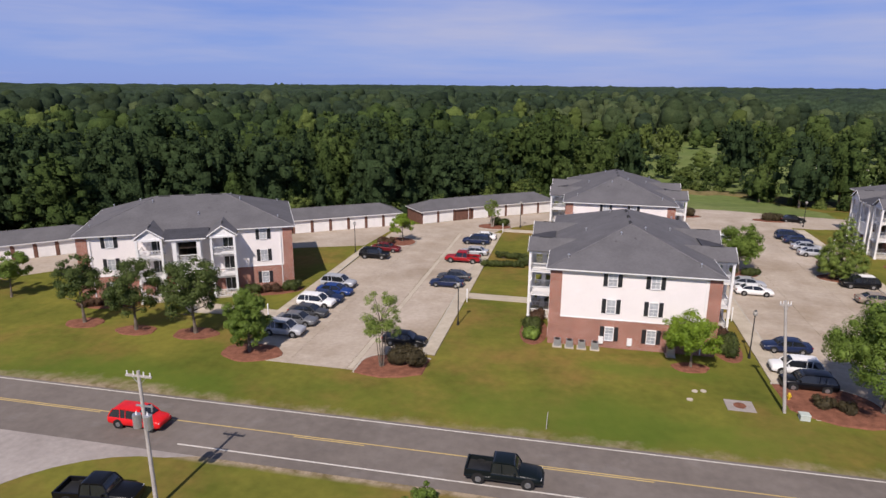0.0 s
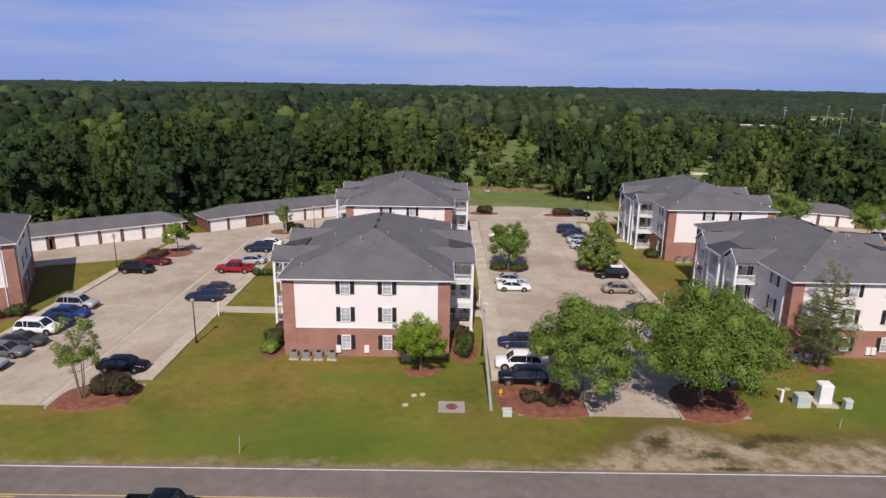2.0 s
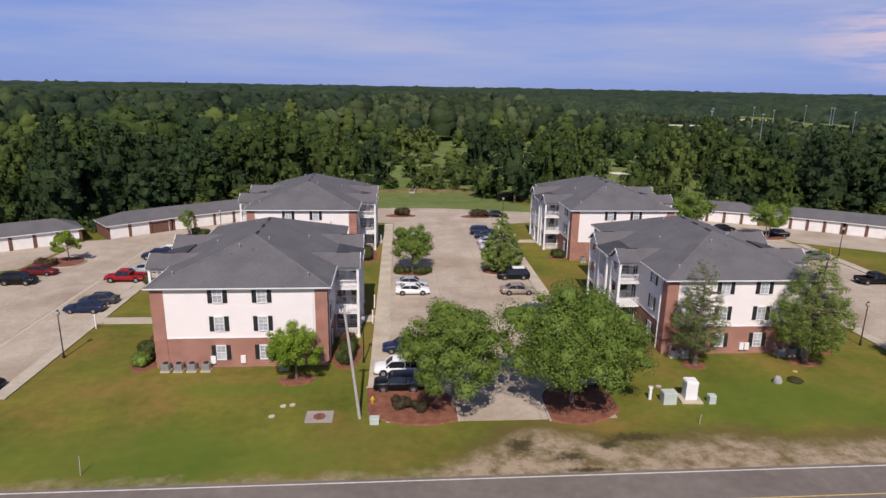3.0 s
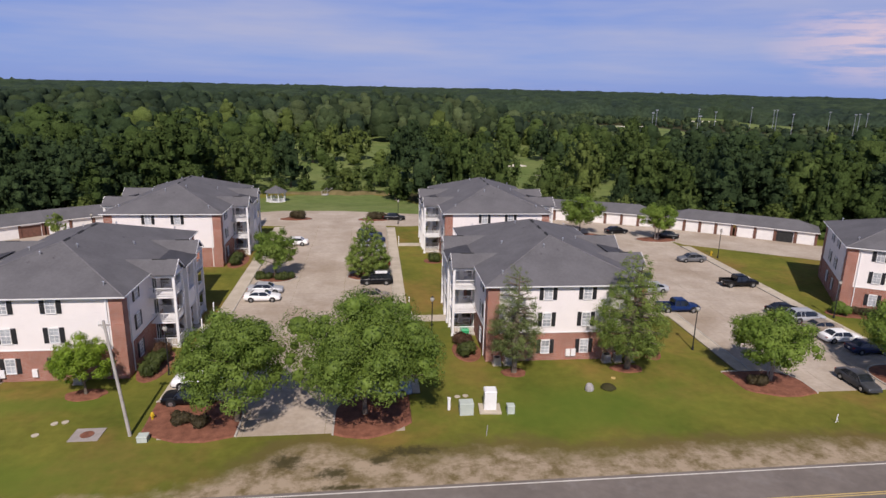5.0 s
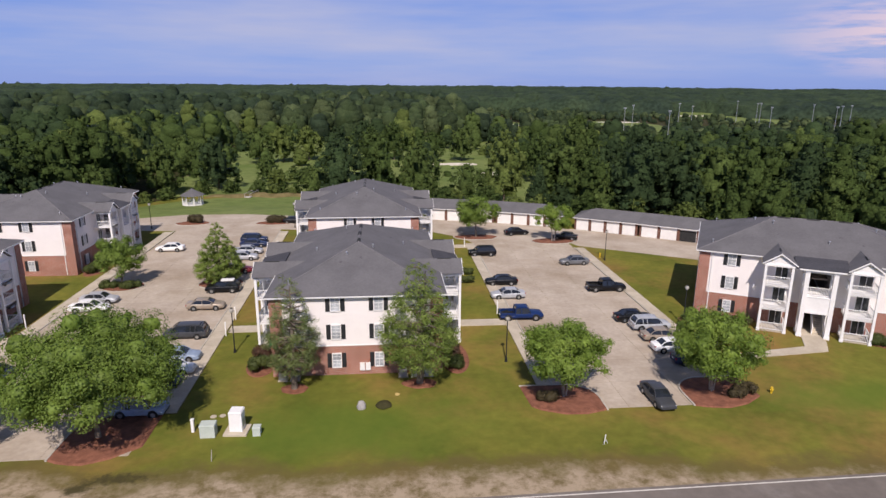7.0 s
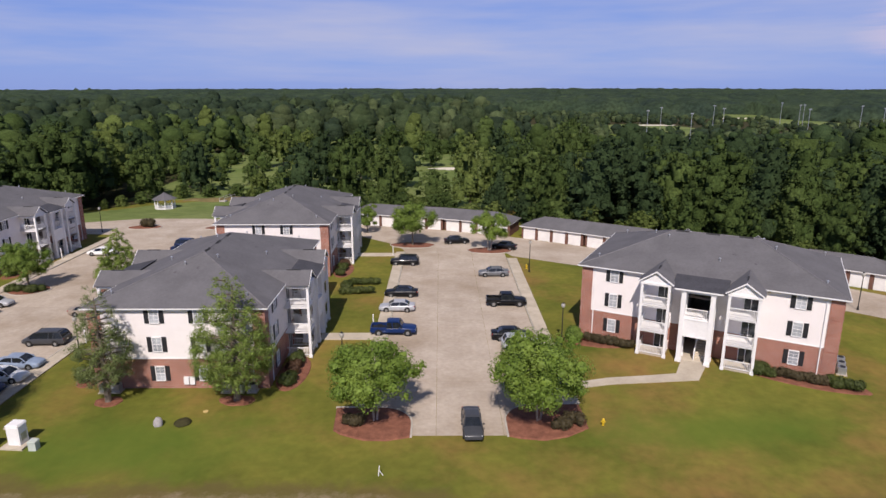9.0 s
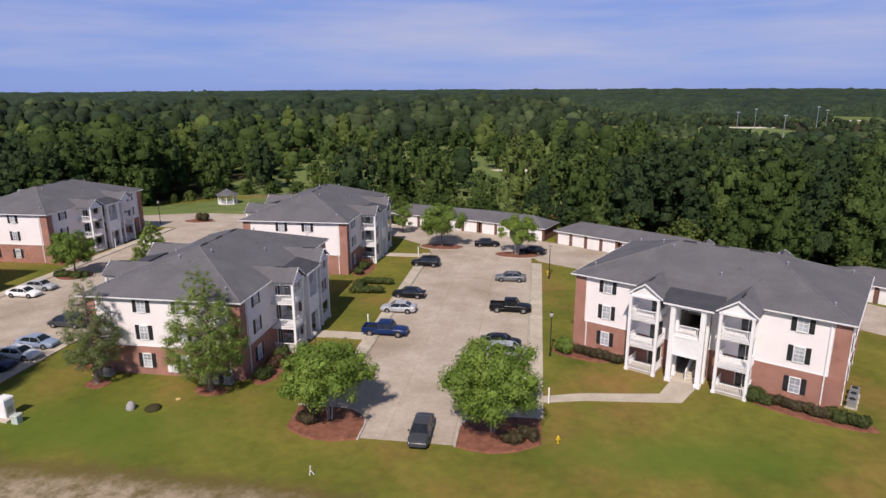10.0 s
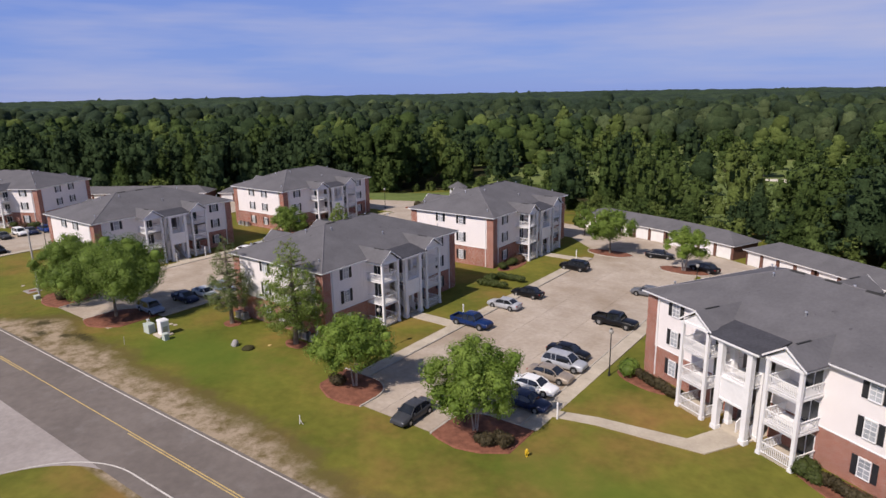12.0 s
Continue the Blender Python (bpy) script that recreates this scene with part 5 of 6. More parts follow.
def tree(kind, x, y, h, w, leaf, bark, label, seed, shape="round", start=0.28, n=40, count=4200, size=0.26, limbs=9, group="lot trees", fill=0.62, stems=1, trunk_r=None, heart=0.5):
    rng = np.random.default_rng(seed)
    root = thing(kind, pose(x, y, 0.05), label, "tree", group)
    c, r = clumps(rng, shape, h, w, h * start, n)
    tr = Build()
    R = trunk_r or 0.018 * h + 0.03
    for s in range(stems):
        a = 2 * math.pi * s / stems
        ox, oy = (0.16 * math.cos(a), 0.16 * math.sin(a)) if stems > 1 else (0, 0)
        lean = (0.35 * math.cos(a), 0.35 * math.sin(a)) if stems > 1 else (rng.normal() * 0.12, rng.normal() * 0.12)
        top = h * (0.82 if shape == "cone" else 0.6)
        pts = [(ox + lean[0] * k / 4 * top * 0.3, oy + lean[1] * k / 4 * top * 0.3, -0.1 + k / 4 * top) for k in range(5)]
        for k in range(4):
            tr.tube(pts[k], pts[k + 1], R * (1.25 if k == 0 else 1) * (1 - 0.2 * k), R * (1 - 0.2 * (k + 1)), 8)
    order = rng.permutation(len(c))[:limbs]
    for i in order:
        z = c[i][2] - 0.2 if shape == "cone" else max(h * start * 0.8, min(c[i][2] - 0.25 * math.hypot(c[i][0], c[i][1]) - 0.3, h * 0.55))
        tr.tube((0, 0, z), tuple(c[i]), R * 0.42, R * 0.12, 5)
    part("trunk", tr, bark, root, smooth=True)
    level = 0.8 if shape == "cone" else 0.9
    v, _ = leaf_quads(rng, c, r * 1.06, int(count * 2.9), size * 0.42, fill=fill, flat=level, slim=0.26 if shape == "cone" else 0.62, stray=0.34, whole=0.3, own=1.0, up=0.36)
    q = np.arange(len(v)).reshape(-1, 4)
    if heart:
        hv, hq = hearts(rng, c, r, heart, level, rough=0.2)
        v, q = np.concatenate([v, hv]), np.concatenate([q, hq + len(v)])
    part("crown", bulk_mesh("crown", v, q, leaf), leaf, root)
    return root


tree("oak_tree", -33.0, -24.2, 10.2, 10.4, LEAF_OAK, BARK, "broad leafy oak in a mulch bed at the lot corner", 11, n=84, count=14500, size=0.21, start=0.18)
tree("oak_tree", -21.9, -23.8, 10.8, 14.4, LEAF_OAK, BARK, "wide spreading oak shading parked cars at the lot corner", 12, n=96, count=19500, size=0.22, start=0.2)
tree("cypress_tree", -6.5, -16.2, 13.1, 5.8, LEAF_DEEP, BARK, "slender feathery cypress beside the end wall", 13, shape="cone", start=0.17, n=230, count=6400, size=0.21, limbs=60, fill=0.3, heart=0.2)
tree("cypress_tree", 5.9, -16, 14.6, 8.0, LEAF_CYPRESS, BARK, "tall pyramidal cypress beside the end wall", 14, shape="cone", start=0.16, n=400, count=12500, size=0.22, limbs=60, fill=0.3, heart=0.26)
tree("pear_tree", 19.7, -19.9, 7.7, 9.0, LEAF_PEAR, BARK_PALE, "leafy multi-stemmed river birch in red mulch", 15, n=80, count=7000, size=0.22, start=0.2, stems=3, trunk_r=0.09)
tree("pear_tree", 34.6, -20, 8.6, 9.4, LEAF_PEAR, BARK_PALE, "leafy multi-stemmed river birch in red mulch", 16, n=80, count=7600, size=0.22, start=0.2, stems=3, trunk_r=0.09)
tree("maple_tree", -48.1, -18.2, 6.2, 6.0, LEAF_BRIGHT, BARK, "bright green rounded maple by the brick wall", 17, n=60, count=4500, size=0.2, start=0.12)
tree("young_oak", -116.4, -21.9, 9.0, 5.6, LEAF_SHADE, BARK, "dark sprawling young oak on the front lawn", 18, n=44, count=3300, size=0.24, start=0.2, limbs=16, fill=0.4, heart=0.42)
tree("young_oak", -109, -22.5, 8.9, 6.8, LEAF_SHADE, BARK, "dark sprawling young oak on the front lawn", 19, n=52, count=4200, size=0.24, start=0.16, limbs=16, fill=0.4, heart=0.42)
tree("young_oak", -101.8, -21.8, 9.6, 7.4, LEAF_SHADE, BARK, "dark sprawling young oak on the front lawn", 20, n=56, count=4800, size=0.24, start=0.16, limbs=16, fill=0.4, heart=0.42)
tree("holly_tree", -93.3, -25.1, 7.6, 4.9, LEAF_OAK, BARK, "dense upright holly at the lot corner", 21, n=80, count=6200, size=0.24, start=0.04)
tree("young_oak", -132.6, -16.3, 6.4, 5.6, LEAF_OAK, BARK, "small oak on the far lawn", 22, n=26, count=2600, size=0.26, start=0.22)
tree("young_oak", -138.9, -15.7, 5.6, 5.4, LEAF_BRIGHT, BARK, "small pale oak on the far lawn", 32, n=26, count=2400, size=0.26, start=0.2)
tree("crape_myrtle", -78.6, -25.3, 8.9, 4.4, LEAF_CYPRESS, BARK, "thin straggling birch over a clipped hedge", 23, n=52, count=1900, size=0.19, start=0.16, limbs=40, stems=4, fill=0.2, heart=0, trunk_r=0.07)
tree("small_maple", -90.6, 24.3, 5.4, 5.2, LEAF_BRIGHT, BARK, "young bright green maple on a drive island", 24, n=22, count=1800, size=0.24, start=0.26)
tree("crape_myrtle", -76.6, 39.6, 5.9, 3.6, LEAF_CYPRESS, BARK_PALE, "thin straggling birch on a drive island", 25, n=36, count=1200, size=0.22, start=0.25, limbs=24, stems=3, fill=0.2, heart=0)
tree("maple_tree", -35.9, 18.2, 7.8, 7.4, LEAF_OAK, BARK, "rounded maple on a lot island", 26, n=64, count=4000, size=0.25, start=0.12)
tree("cypress_tree", -21.9, 18.3, 10.6, 7.0, LEAF_CYPRESS, BARK, "broad pyramidal cypress on a lot island", 27, shape="cone", start=0.07, n=300, count=8500, size=0.25, limbs=20, fill=0.4, heart=0.5)
tree("maple_tree", 20.4, 44.4, 8.3, 9.4, LEAF_OAK, BARK, "spreading maple on a drive island", 28, n=60, count=4000, size=0.28, start=0.2)
tree("maple_tree", 34.7, 40.2, 7.5, 8.2, LEAF_PEAR, BARK_PALE, "spreading pale maple on a drive island", 29, n=30, count=3200, size=0.27, start=0.2, stems=2)
tree("small_maple", -69.1, -46.7, 2.7, 3.0, LEAF_OAK, BARK, "low bushy tree beside the road", 30, n=16, count=1200, size=0.16, start=0.1)
tree("small_maple", 10.6, 55.1, 6.5, 5.5, LEAF_OAK, BARK, "maple beside the rear building", 31, n=26, count=2400, size=0.26, start=0.15)


def shrub(x, y, rx, ry, h, leaf, label, seed, ang=0.0, count=700, size=0.12, z=0.05):
    """A clipped shrub: one rounded heap of leaf sprays over a twig core."""
    rng = np.random.default_rng(seed)
    n = max(5, int(8 * max(rx, ry) / min(rx, ry)))
    c = np.stack([rng.uniform(-0.75, 0.75, n) * rx, rng.uniform(-0.6, 0.6, n) * ry, rng.uniform(0.35, 0.62, n) * h], 1)
    c[:, :2] *= 1 - 0.15 * rng.random(n)[:, None]
    if rx > 2.2 * ry:
        c[:, 0], c[:, 1] = np.linspace(-0.9, 0.9, n) * rx, rng.uniform(-0.25, 0.25, n) * ry
    r = np.full(n, min(min(rx, ry) * 0.6, h * 0.5)) * rng.uniform(0.85, 1.15, n)
    root = thing("shrub", pose(x, y, z, 0, 0, ang), label, "shrub", "clipped shrubs")
    tw = Build()
    for i in range(min(n, 9)):
        tw.tube((c[i][0] * 0.6, c[i][1] * 0.6, -0.05), tuple(c[i]), 0.03, 0.015, 5)
    part("twigs", tw, BARK, root)
    v, q = leaf_quads(rng, c, r, int(count * 1.6), size * 0.7, flat=h * 0.5 / max(r.mean(), 0.05) if h * 0.5 < r.mean() else 1.0, fill=0.7)
    hv, hq = hearts(rng, c, r, 0.78, min(1.0, h * 0.5 / max(r.mean(), 0.05)))
    v, q = np.concatenate([v, hv]), np.concatenate([q, hq + len(v)])
    part("foliage", bulk_mesh("foliage", v, q, leaf), leaf, root)
    return root


HEDGE = "clipped green hedge beside the wall"
seed = 100
ISLAND_SHRUBS = (
        (-76.5, -24.4, 2.2, 1.5, 2.1, LEAF_BROWN, "dense brownish clipped hedge on the mulch island", 12, 4200), (-75.3, 41.2, 1.8, 1.3, 1.6, LEAF_HEDGE, "rounded hedge on the drive island", 0, 1200),
        (-92.8, 22, 1.6, 1.2, 1.5, LEAF_RED, "bronze rounded shrub on the drive island", 0, 1000), (-37.2, 60.7, 2.0, 1.5, 1.9, LEAF_BROWN, "rounded brownish hedge on the back island", 0, 2000), (-20.4, 59.9, 2.6, 1.4, 1.7, LEAF_BROWN, "long brownish hedge on the back island", 0, 2200),
        (-37.5, 17.4, 1.3, 1.0, 1.3, LEAF_HEDGE, "dark hedge under the island tree", 0, 700), (-34.4, 17, 1.5, 1.0, 1.2, LEAF_HEDGE, "dark hedge under the island tree", 0, 700),
        (-37.7, -24.3, 0.9, 0.8, 1.1, LEAF_BROWN, "low round shrub in red mulch", 0, 700), (-36.1, -24.9, 0.9, 0.8, 1.0, LEAF_BROWN, "low round shrub in red mulch", 0, 700),
        (17.9, -20.7, 1.1, 0.9, 1.2, LEAF_BROWN, "low round shrub in red mulch", 0, 800), (36.4, -21.3, 0.9, 0.8, 1.1, LEAF_BROWN, "low round shrub in red mulch", 0, 600), (37.8, -20.6, 1.0, 0.9, 1.2, LEAF_BROWN, "low round shrub in red mulch", 0, 800))
LAWN_HEDGES = (
        (-71.2, 12.9, 3.4, 0.8, 1.1, LEAF_HEDGE, "curved clipped hedge on the lawn", 8, 1600), (-68.2, 15.1, 0.8, 2.0, 1.2, LEAF_HEDGE, "curved clipped hedge on the lawn", 0, 1300), (-70.4, 17.7, 2.6, 0.8, 1.2, LEAF_HEDGE, "curved clipped hedge on the lawn", -6, 1400),
        (13.4, 16, 2.6, 0.8, 1.2, LEAF_HEDGE, "curved clipped hedge on the lawn", 0, 1400), (11.6, 18.5, 0.8, 1.9, 1.2, LEAF_HEDGE, "curved clipped hedge on the lawn", 0, 1200), (14, 20.4, 2.5, 0.8, 1.1, LEAF_HEDGE, "curved clipped hedge on the lawn", 0, 1400))
for x, y, rx, ry, h, leaf, words, ang, cnt in ISLAND_SHRUBS + LAWN_HEDGES:
    seed += 1
    shrub(x, y, rx, ry, h, leaf, words, seed, ang, cnt)
# foundation planting, in each building's own directions
LONG_BEDS = {
        "B": ((-10.6, 10.6, 1.4, 1.2, 1.9, LEAF_HEDGE), (-8.2, 10.4, 1.3, 1.1, 2.2, LEAF_RED), (-12.6, 10.6, 1.2, 1.0, 1.4, LEAF_OAK), (-10.8, -10.4, 1.4, 1.1, 2.0, LEAF_HEDGE), (-8.2, -10.4, 1.2, 1.0, 1.7, LEAF_RED), (-12.8, -10.4, 1.3, 1.1, 1.5, LEAF_HEDGE)),
        "D": ((-12.4, -10.2, 1.1, 1.0, 1.3, LEAF_HEDGE), (-9.6, -10.2, 1.3, 0.9, 1.1, LEAF_RED), (-7.2, -10.3, 1.2, 0.9, 1.2, LEAF_HEDGE), (-11.6, 10.6, 1.3, 1.1, 1.8, LEAF_HEDGE), (-9.0, 10.5, 1.3, 1.1, 1.5, LEAF_RED)),
        "G": ((-12.2, -10.2, 1.3, 0.9, 1.2, LEAF_HEDGE), (-9.8, -10.2, 1.3, 0.9, 1.2, LEAF_HEDGE), (-7.2, -10.2, 1.2, 0.9, 1.1, LEAF_RED), (-11.0, 10.2, 2.2, 1.0, 1.3, LEAF_HEDGE))}
CORNER_BEDS = {
        "C": ((-12.4, -10.2, 1.4, 1.0, 1.6, LEAF_HEDGE), (-9.8, -10.2, 1.4, 1.0, 1.5, LEAF_HEDGE), (-7.4, -10.2, 1.2, 1.0, 1.3, LEAF_RED)),
        "E": ((-13.4, -10.7, 1.3, 1.3, 1.6, LEAF_OAK), (-9.3, -10.6, 3.0, 0.8, 1.1, LEAF_BROWN), (6.9, -10.7, 1.1, 1.0, 1.3, LEAF_HEDGE), (10.2, -10.6, 2.6, 0.8, 1.1, LEAF_BROWN), (13.6, -10.5, 0.9, 0.9, 1.1, LEAF_HEDGE), (14.9, -10.4, 1.0, 0.9, 1.1, LEAF_HEDGE)),
        "A": ((-11.0, -10.6, 2.4, 0.9, 1.2, LEAF_RED), (-8.0, -10.6, 1.4, 0.9, 1.2, LEAF_HEDGE), (7.6, -10.7, 1.3, 1.0, 1.4, LEAF_HEDGE), (10.0, -10.6, 1.4, 0.9, 1.2, LEAF_RED), (12.8, -10.4, 1.3, 1.0, 1.5, LEAF_HEDGE))}
for key, rows in {**LONG_BEDS, **CORNER_BEDS}.items():
    sx, sy, sa = SITES[key]
    us = [r[0] for r in rows]
    for side in (-1, 1):
        near = [r for r in rows if r[1] * side > 0]
        if near:
            for lo, hi in ((min(r[0] for r in near), max(r[0] for r in near)),) if max(r[0] for r in near) < 0 or min(r[0] for r in near) > 0 else ((min(r[0] for r in near), max(r[0] for r in near if r[0] < 0)), (min(r[0] for r in near if r[0] > 0), max(r[0] for r in near))):
                mid = [at_site(key, (lo + hi) / 2 + px * ((hi - lo) / 2 + 1.7), side * 10.35 + py * 1.65) for px, py in [(math.cos(a * math.pi / 10), math.sin(a * math.pi / 10)) for a in range(20)]]
                mulch_bed([(p.x, p.y) for p in mid], "red mulch bed along the building wall", 0.08)
    for u, v, rx, ry, h, leaf in rows:
        seed += 1
        p = at_site(key, u, v)
        shrub(p.x, p.y, rx, ry, h, leaf, "bronze clipped shrub in mulch by the wall" if leaf == LEAF_RED else HEDGE, seed, sa, 700 if rx < 2 else 1500, 0.13, p.z + 0.05)


# ---- woods ----
def tree_template(seed, count, size, kind, boughs=22, cells=2, body=0.33):
    """A wild tree of height 1: leafy boughs heaped into a crown, with sprays of leaves over them."""
    rng = np.random.default_rng(seed)
    w = rng.uniform(0.56, 0.74) if kind != "tall" else rng.uniform(0.44, 0.56)
    z0 = {"low": 0.0, "round": 0.14, "tall": 0.14, "cone": 0.12}[kind]
    c, r = [], []
    for k in range(boughs):
        t = (k + 0.5) / boughs
        a = k * 2.4 + rng.uniform(-0.5, 0.5)
        if kind == "cone":
            prof, rr = (1 - t) ** 0.75 * 0.72, w * (0.11 + 0.13 * (1 - t))
        elif kind == "tall":
            prof, rr = 0.9 * min(1.0, 0.6 + 1.4 * t) * (1 - t ** 3.2) ** 0.6, w * (0.055 + 0.07 * rng.random() ** 2)
        else:
            prof, rr = math.sin(math.pi * min(0.5, 0.24 + 0.5 * t)) * (1 - t ** 2.6) ** 0.5, w * (0.06 + 0.08 * rng.random() ** 2)
        q = max(0.0, w / 2 * prof * (rng.uniform(0.8, 1.12) if k % 5 else rng.uniform(0.2, 0.6)) - rr * 0.4)
        rr *= 1.0 if k % 5 or t > 0.8 else 1.5
        c.append((q * math.cos(a), q * math.sin(a), z0 + rr * 0.6 + t * (1 - z0 - rr * 1.5) + rng.uniform(-0.03, 0.03)))
        r.append(rr)
    c, r = np.array(c), np.array(r)
    v, q = leaf_quads(rng, c, r * 1.22, count, size, up=0.22, flat=1.1, stray=0.5, fill=0.7, own=0.8, whole=0.5, slim=0.66)
    if kind != "cone":
        for t in (0.3, 0.52, 0.74):
            c = np.vstack([c, (rng.normal() * 0.05 * w, rng.normal() * 0.05 * w, z0 + t * (1 - z0))])
            r = np.append(r, w * body * (1.0 if t < 0.7 else 0.76))
    hv, hq = hearts(rng, c, r, 0.86, 1.1, cells)
    return np.concatenate([v, hv]), np.concatenate([q, hq + len(v)])


def scatter(points, heights, kinds, templates, seed):
    """Wild trees at the points, as one array of corner points, quads and leaf slots."""
    rng = np.random.default_rng(seed)
    out, faces, slots, base = [], [], [], 0
    for (x, y, z), h, k in zip(points, heights, kinds):
        t, q = templates[rng.integers(len(templates))]
        a = rng.uniform(0, 2 * math.pi)
        ca, sa = math.cos(a), math.sin(a)
        wide = rng.uniform(0.9, 1.4) * (1.5 if h < 8 else 1.0)
        out.append(np.stack([(t[:, 0] * ca - t[:, 1] * sa) * h * wide + x, (t[:, 0] * sa + t[:, 1] * ca) * h * wide + y, t[:, 2] * h + z], 1))
        faces.append(q + base)
        slots.append(np.full(len(q), k))
        base += len(t)
    return np.concatenate(out), np.concatenate(faces), np.concatenate(slots)


def merged(lots):
    """Several arrays of trees as one."""
    base, v, q, k = 0, [], [], []
    for a, b, c in lots:
        v.append(a), q.append(b + base), k.append(c)
        base += len(a)
    return np.concatenate(v), np.concatenate(q), np.concatenate(k)


# the woods begin along this line, from west to east
EDGE = [(-500, -70), (-230, -30), (-178, -8), (-150, 13.5), (-124, 33), (-104, 45.5), (-84, 58.5), (-70, 74), (-60, 94), (-50, 106), (-36, 112), (-20, 106), (-10, 92), (2, 81), (18, 73), (40, 65.5), (62, 53), (84, 37.5), (108, 20), (140, 8), (240, -30), (520, -60)]
CLEARINGS = [(-24, 204, 7, 28), (-30, 198, 42, 9), (14, 152, 4, 26), (38, 158, 9, 20), (60, 188, 12, 16), (-80, 186, 10, 34), (-109, 188, 10, 14), (132, 250, 14, 46), (176, 372, 34, 60), (306, 500, 30, 48), (-20, 366, 26, 50), (92, 372, 22, 60), (318, 440, 30, 40), (322, 560, 24, 34), (22, 135, 7, 55)]   # x, y, half width, half depth


def edge_y(x):
    for (xa, ya), (xb, yb) in zip(EDGE, EDGE[1:]):
        if xa <= x <= xb:
            return ya + (yb - ya) * (x - xa) / (xb - xa)
    return -60


def cleared(x, y):
    return any(((x - cx) / rx) ** 2 + ((y - cy) / ry) ** 2 < 1 for cx, cy, rx, ry in CLEARINGS)


def shade(rng, x, y):
    """Which leaf a wild tree has: stands of one kind, with strays."""
    f = noise.noise((x / 45, y / 45, 2.0)) + rng.normal() * 0.36
    if -75 < x < 75 and 95 < y < 300:
        f += 0.2
    elif x < -60:
        f -= 0.38
    elif x > 60 and y < 250:
        f -= 0.44
    return 3 if f < -0.33 else 0 if f < 0.05 else 1 if f < 0.42 else 2


# trees that stand out from the rest behind the lawn: x, y, height, width, leaf
LAWN_TREES = [(-45.2, 113, 16, 14, 3), (-57, 104, 15, 12, 1), (-52, 122, 13, 12, 0), (-36, 176, 15, 15, 2), (-27, 183, 14, 13, 2), (-44, 170, 14, 13, 1), (-11, 131, 18, 15, 3), (-1, 138, 17, 13, 0), (-8, 84, 17.5, 14, 3), (2, 88, 19, 14, 0), (12, 86, 17, 12, 1), (-15, 92, 10, 9, 1), (-4, 178, 17, 15, 3), (7, 182, 16, 14, 0), (-19, 115, 7, 11, 1), (-29, 120, 5.5, 10, 2)]
FIELD_TREES = [(33, 82, 19.5, 12, 2), (24, 84, 11, 11, 1), (-34, 128, 8, 9, 1), (64, 128, 20, 15, 1), (70, 140, 21, 15, 0), (-70, 128, 17, 13, 3), (-78, 120, 18, 13, 0), (-62, 140, 14, 12, 1), (41, 114, 13, 11, 1), (52, 122, 16, 12, 0), (33, 106, 7, 8, 1), (34, 178, 14, 13, 1), (50, 186, 15, 13, 3), (22, 172, 13, 12, 0)]
LONE = LAWN_TREES + FIELD_TREES
rng = np.random.default_rng(77)
near, near_h, near_k, mid, mid_h, mid_k = [], [], [], [], [], []


def lone(x, y):
    return any(math.hypot(x - p[0], y - p[1]) < p[3] * 0.5 + 3 for p in LONE)


for x in np.arange(-205, 130, 6.6):
    for d in (0, 7, 14, 21):
        px, py = x + rng.uniform(-2.8, 2.8), edge_y(x) + d + rng.uniform(-2.8, 2.8)
        if cleared(px, py) or lone(px, py):
            continue
        h = rng.uniform(15, 21) if d > 4 else rng.uniform(9, 17)
        if -64 < px < 46:
            if rng.random() < 0.2:
                continue
            h *= rng.uniform(0.16, 0.4) if px < 12 else rng.uniform(0.4, 0.75)
        h *= 1 + 0.3 * noise.noise((px / 20, py / 20, 7.0))
        near.append((px, py, ground_z(px, py) - 0.4)), near_h.append(h), near_k.append(shade(rng, px, py))
    for _ in range(2 if not -60 < x < 0 else 3):
        px = x + rng.uniform(-3, 3)
        near.append((px, edge_y(px) - rng.uniform(1.0, 3.5), ground_z(px, edge_y(px)) - 0.5)), near_h.append(rng.uniform(2.5, 7.0) if not -60 < x < 0 else rng.uniform(1.6, 4.6)), near_k.append(int(rng.integers(0, 3)))
step = 10.6
for x in np.arange(-760, 680, step):
    for y in np.arange(-60, 660, step):
        px, py = x + rng.uniform(-5, 5), y + rng.uniform(-5, 5)
        e = edge_y(px)
        if py < e + (26 if -205 < px < 130 else 0) or lone(px, py):
            continue
        if py < -75 + (62 - px) * 0.25 or px > 40 + 0.92 * (py + 71) or math.hypot(px, py + 70) > 690:
            continue
        h = rng.uniform(11, 18) if rng.random() > 0.16 else rng.uniform(18, 22)
        if cleared(px, py):
            if rng.random() > 0.1 or py > 240:
                continue
            h = rng.uniform(1.5, 3.5)
        elif -66 < px < 62 and py < 250:
            if rng.random() < (0.42 if px < 8 else 0.35):
                continue
            h *= rng.uniform(0.25, 0.62) if px < 8 else rng.uniform(0.4, 0.85)
        h *= 1 + 0.3 * noise.noise((px / 30, py / 30, 9.0))
        if px > 60 and py > e + 120:
            h *= 0.68 if py < 230 or px < 90 else 0.42 if px < 200 or py < 300 else 0.3
        mid.append((px, py, -2.2)), mid_h.append(h), mid_k.append(shade(rng, px, py))
WILD_KINDS = ("round", "tall", "round", "tall", "round", "low", "low", "cone")
near_templates = [tree_template(200 + i, 1550, 0.0142, k, 58, 1) for i, k in enumerate(WILD_KINDS)]
parts = [scatter(near, near_h, near_k, near_templates, 5)]
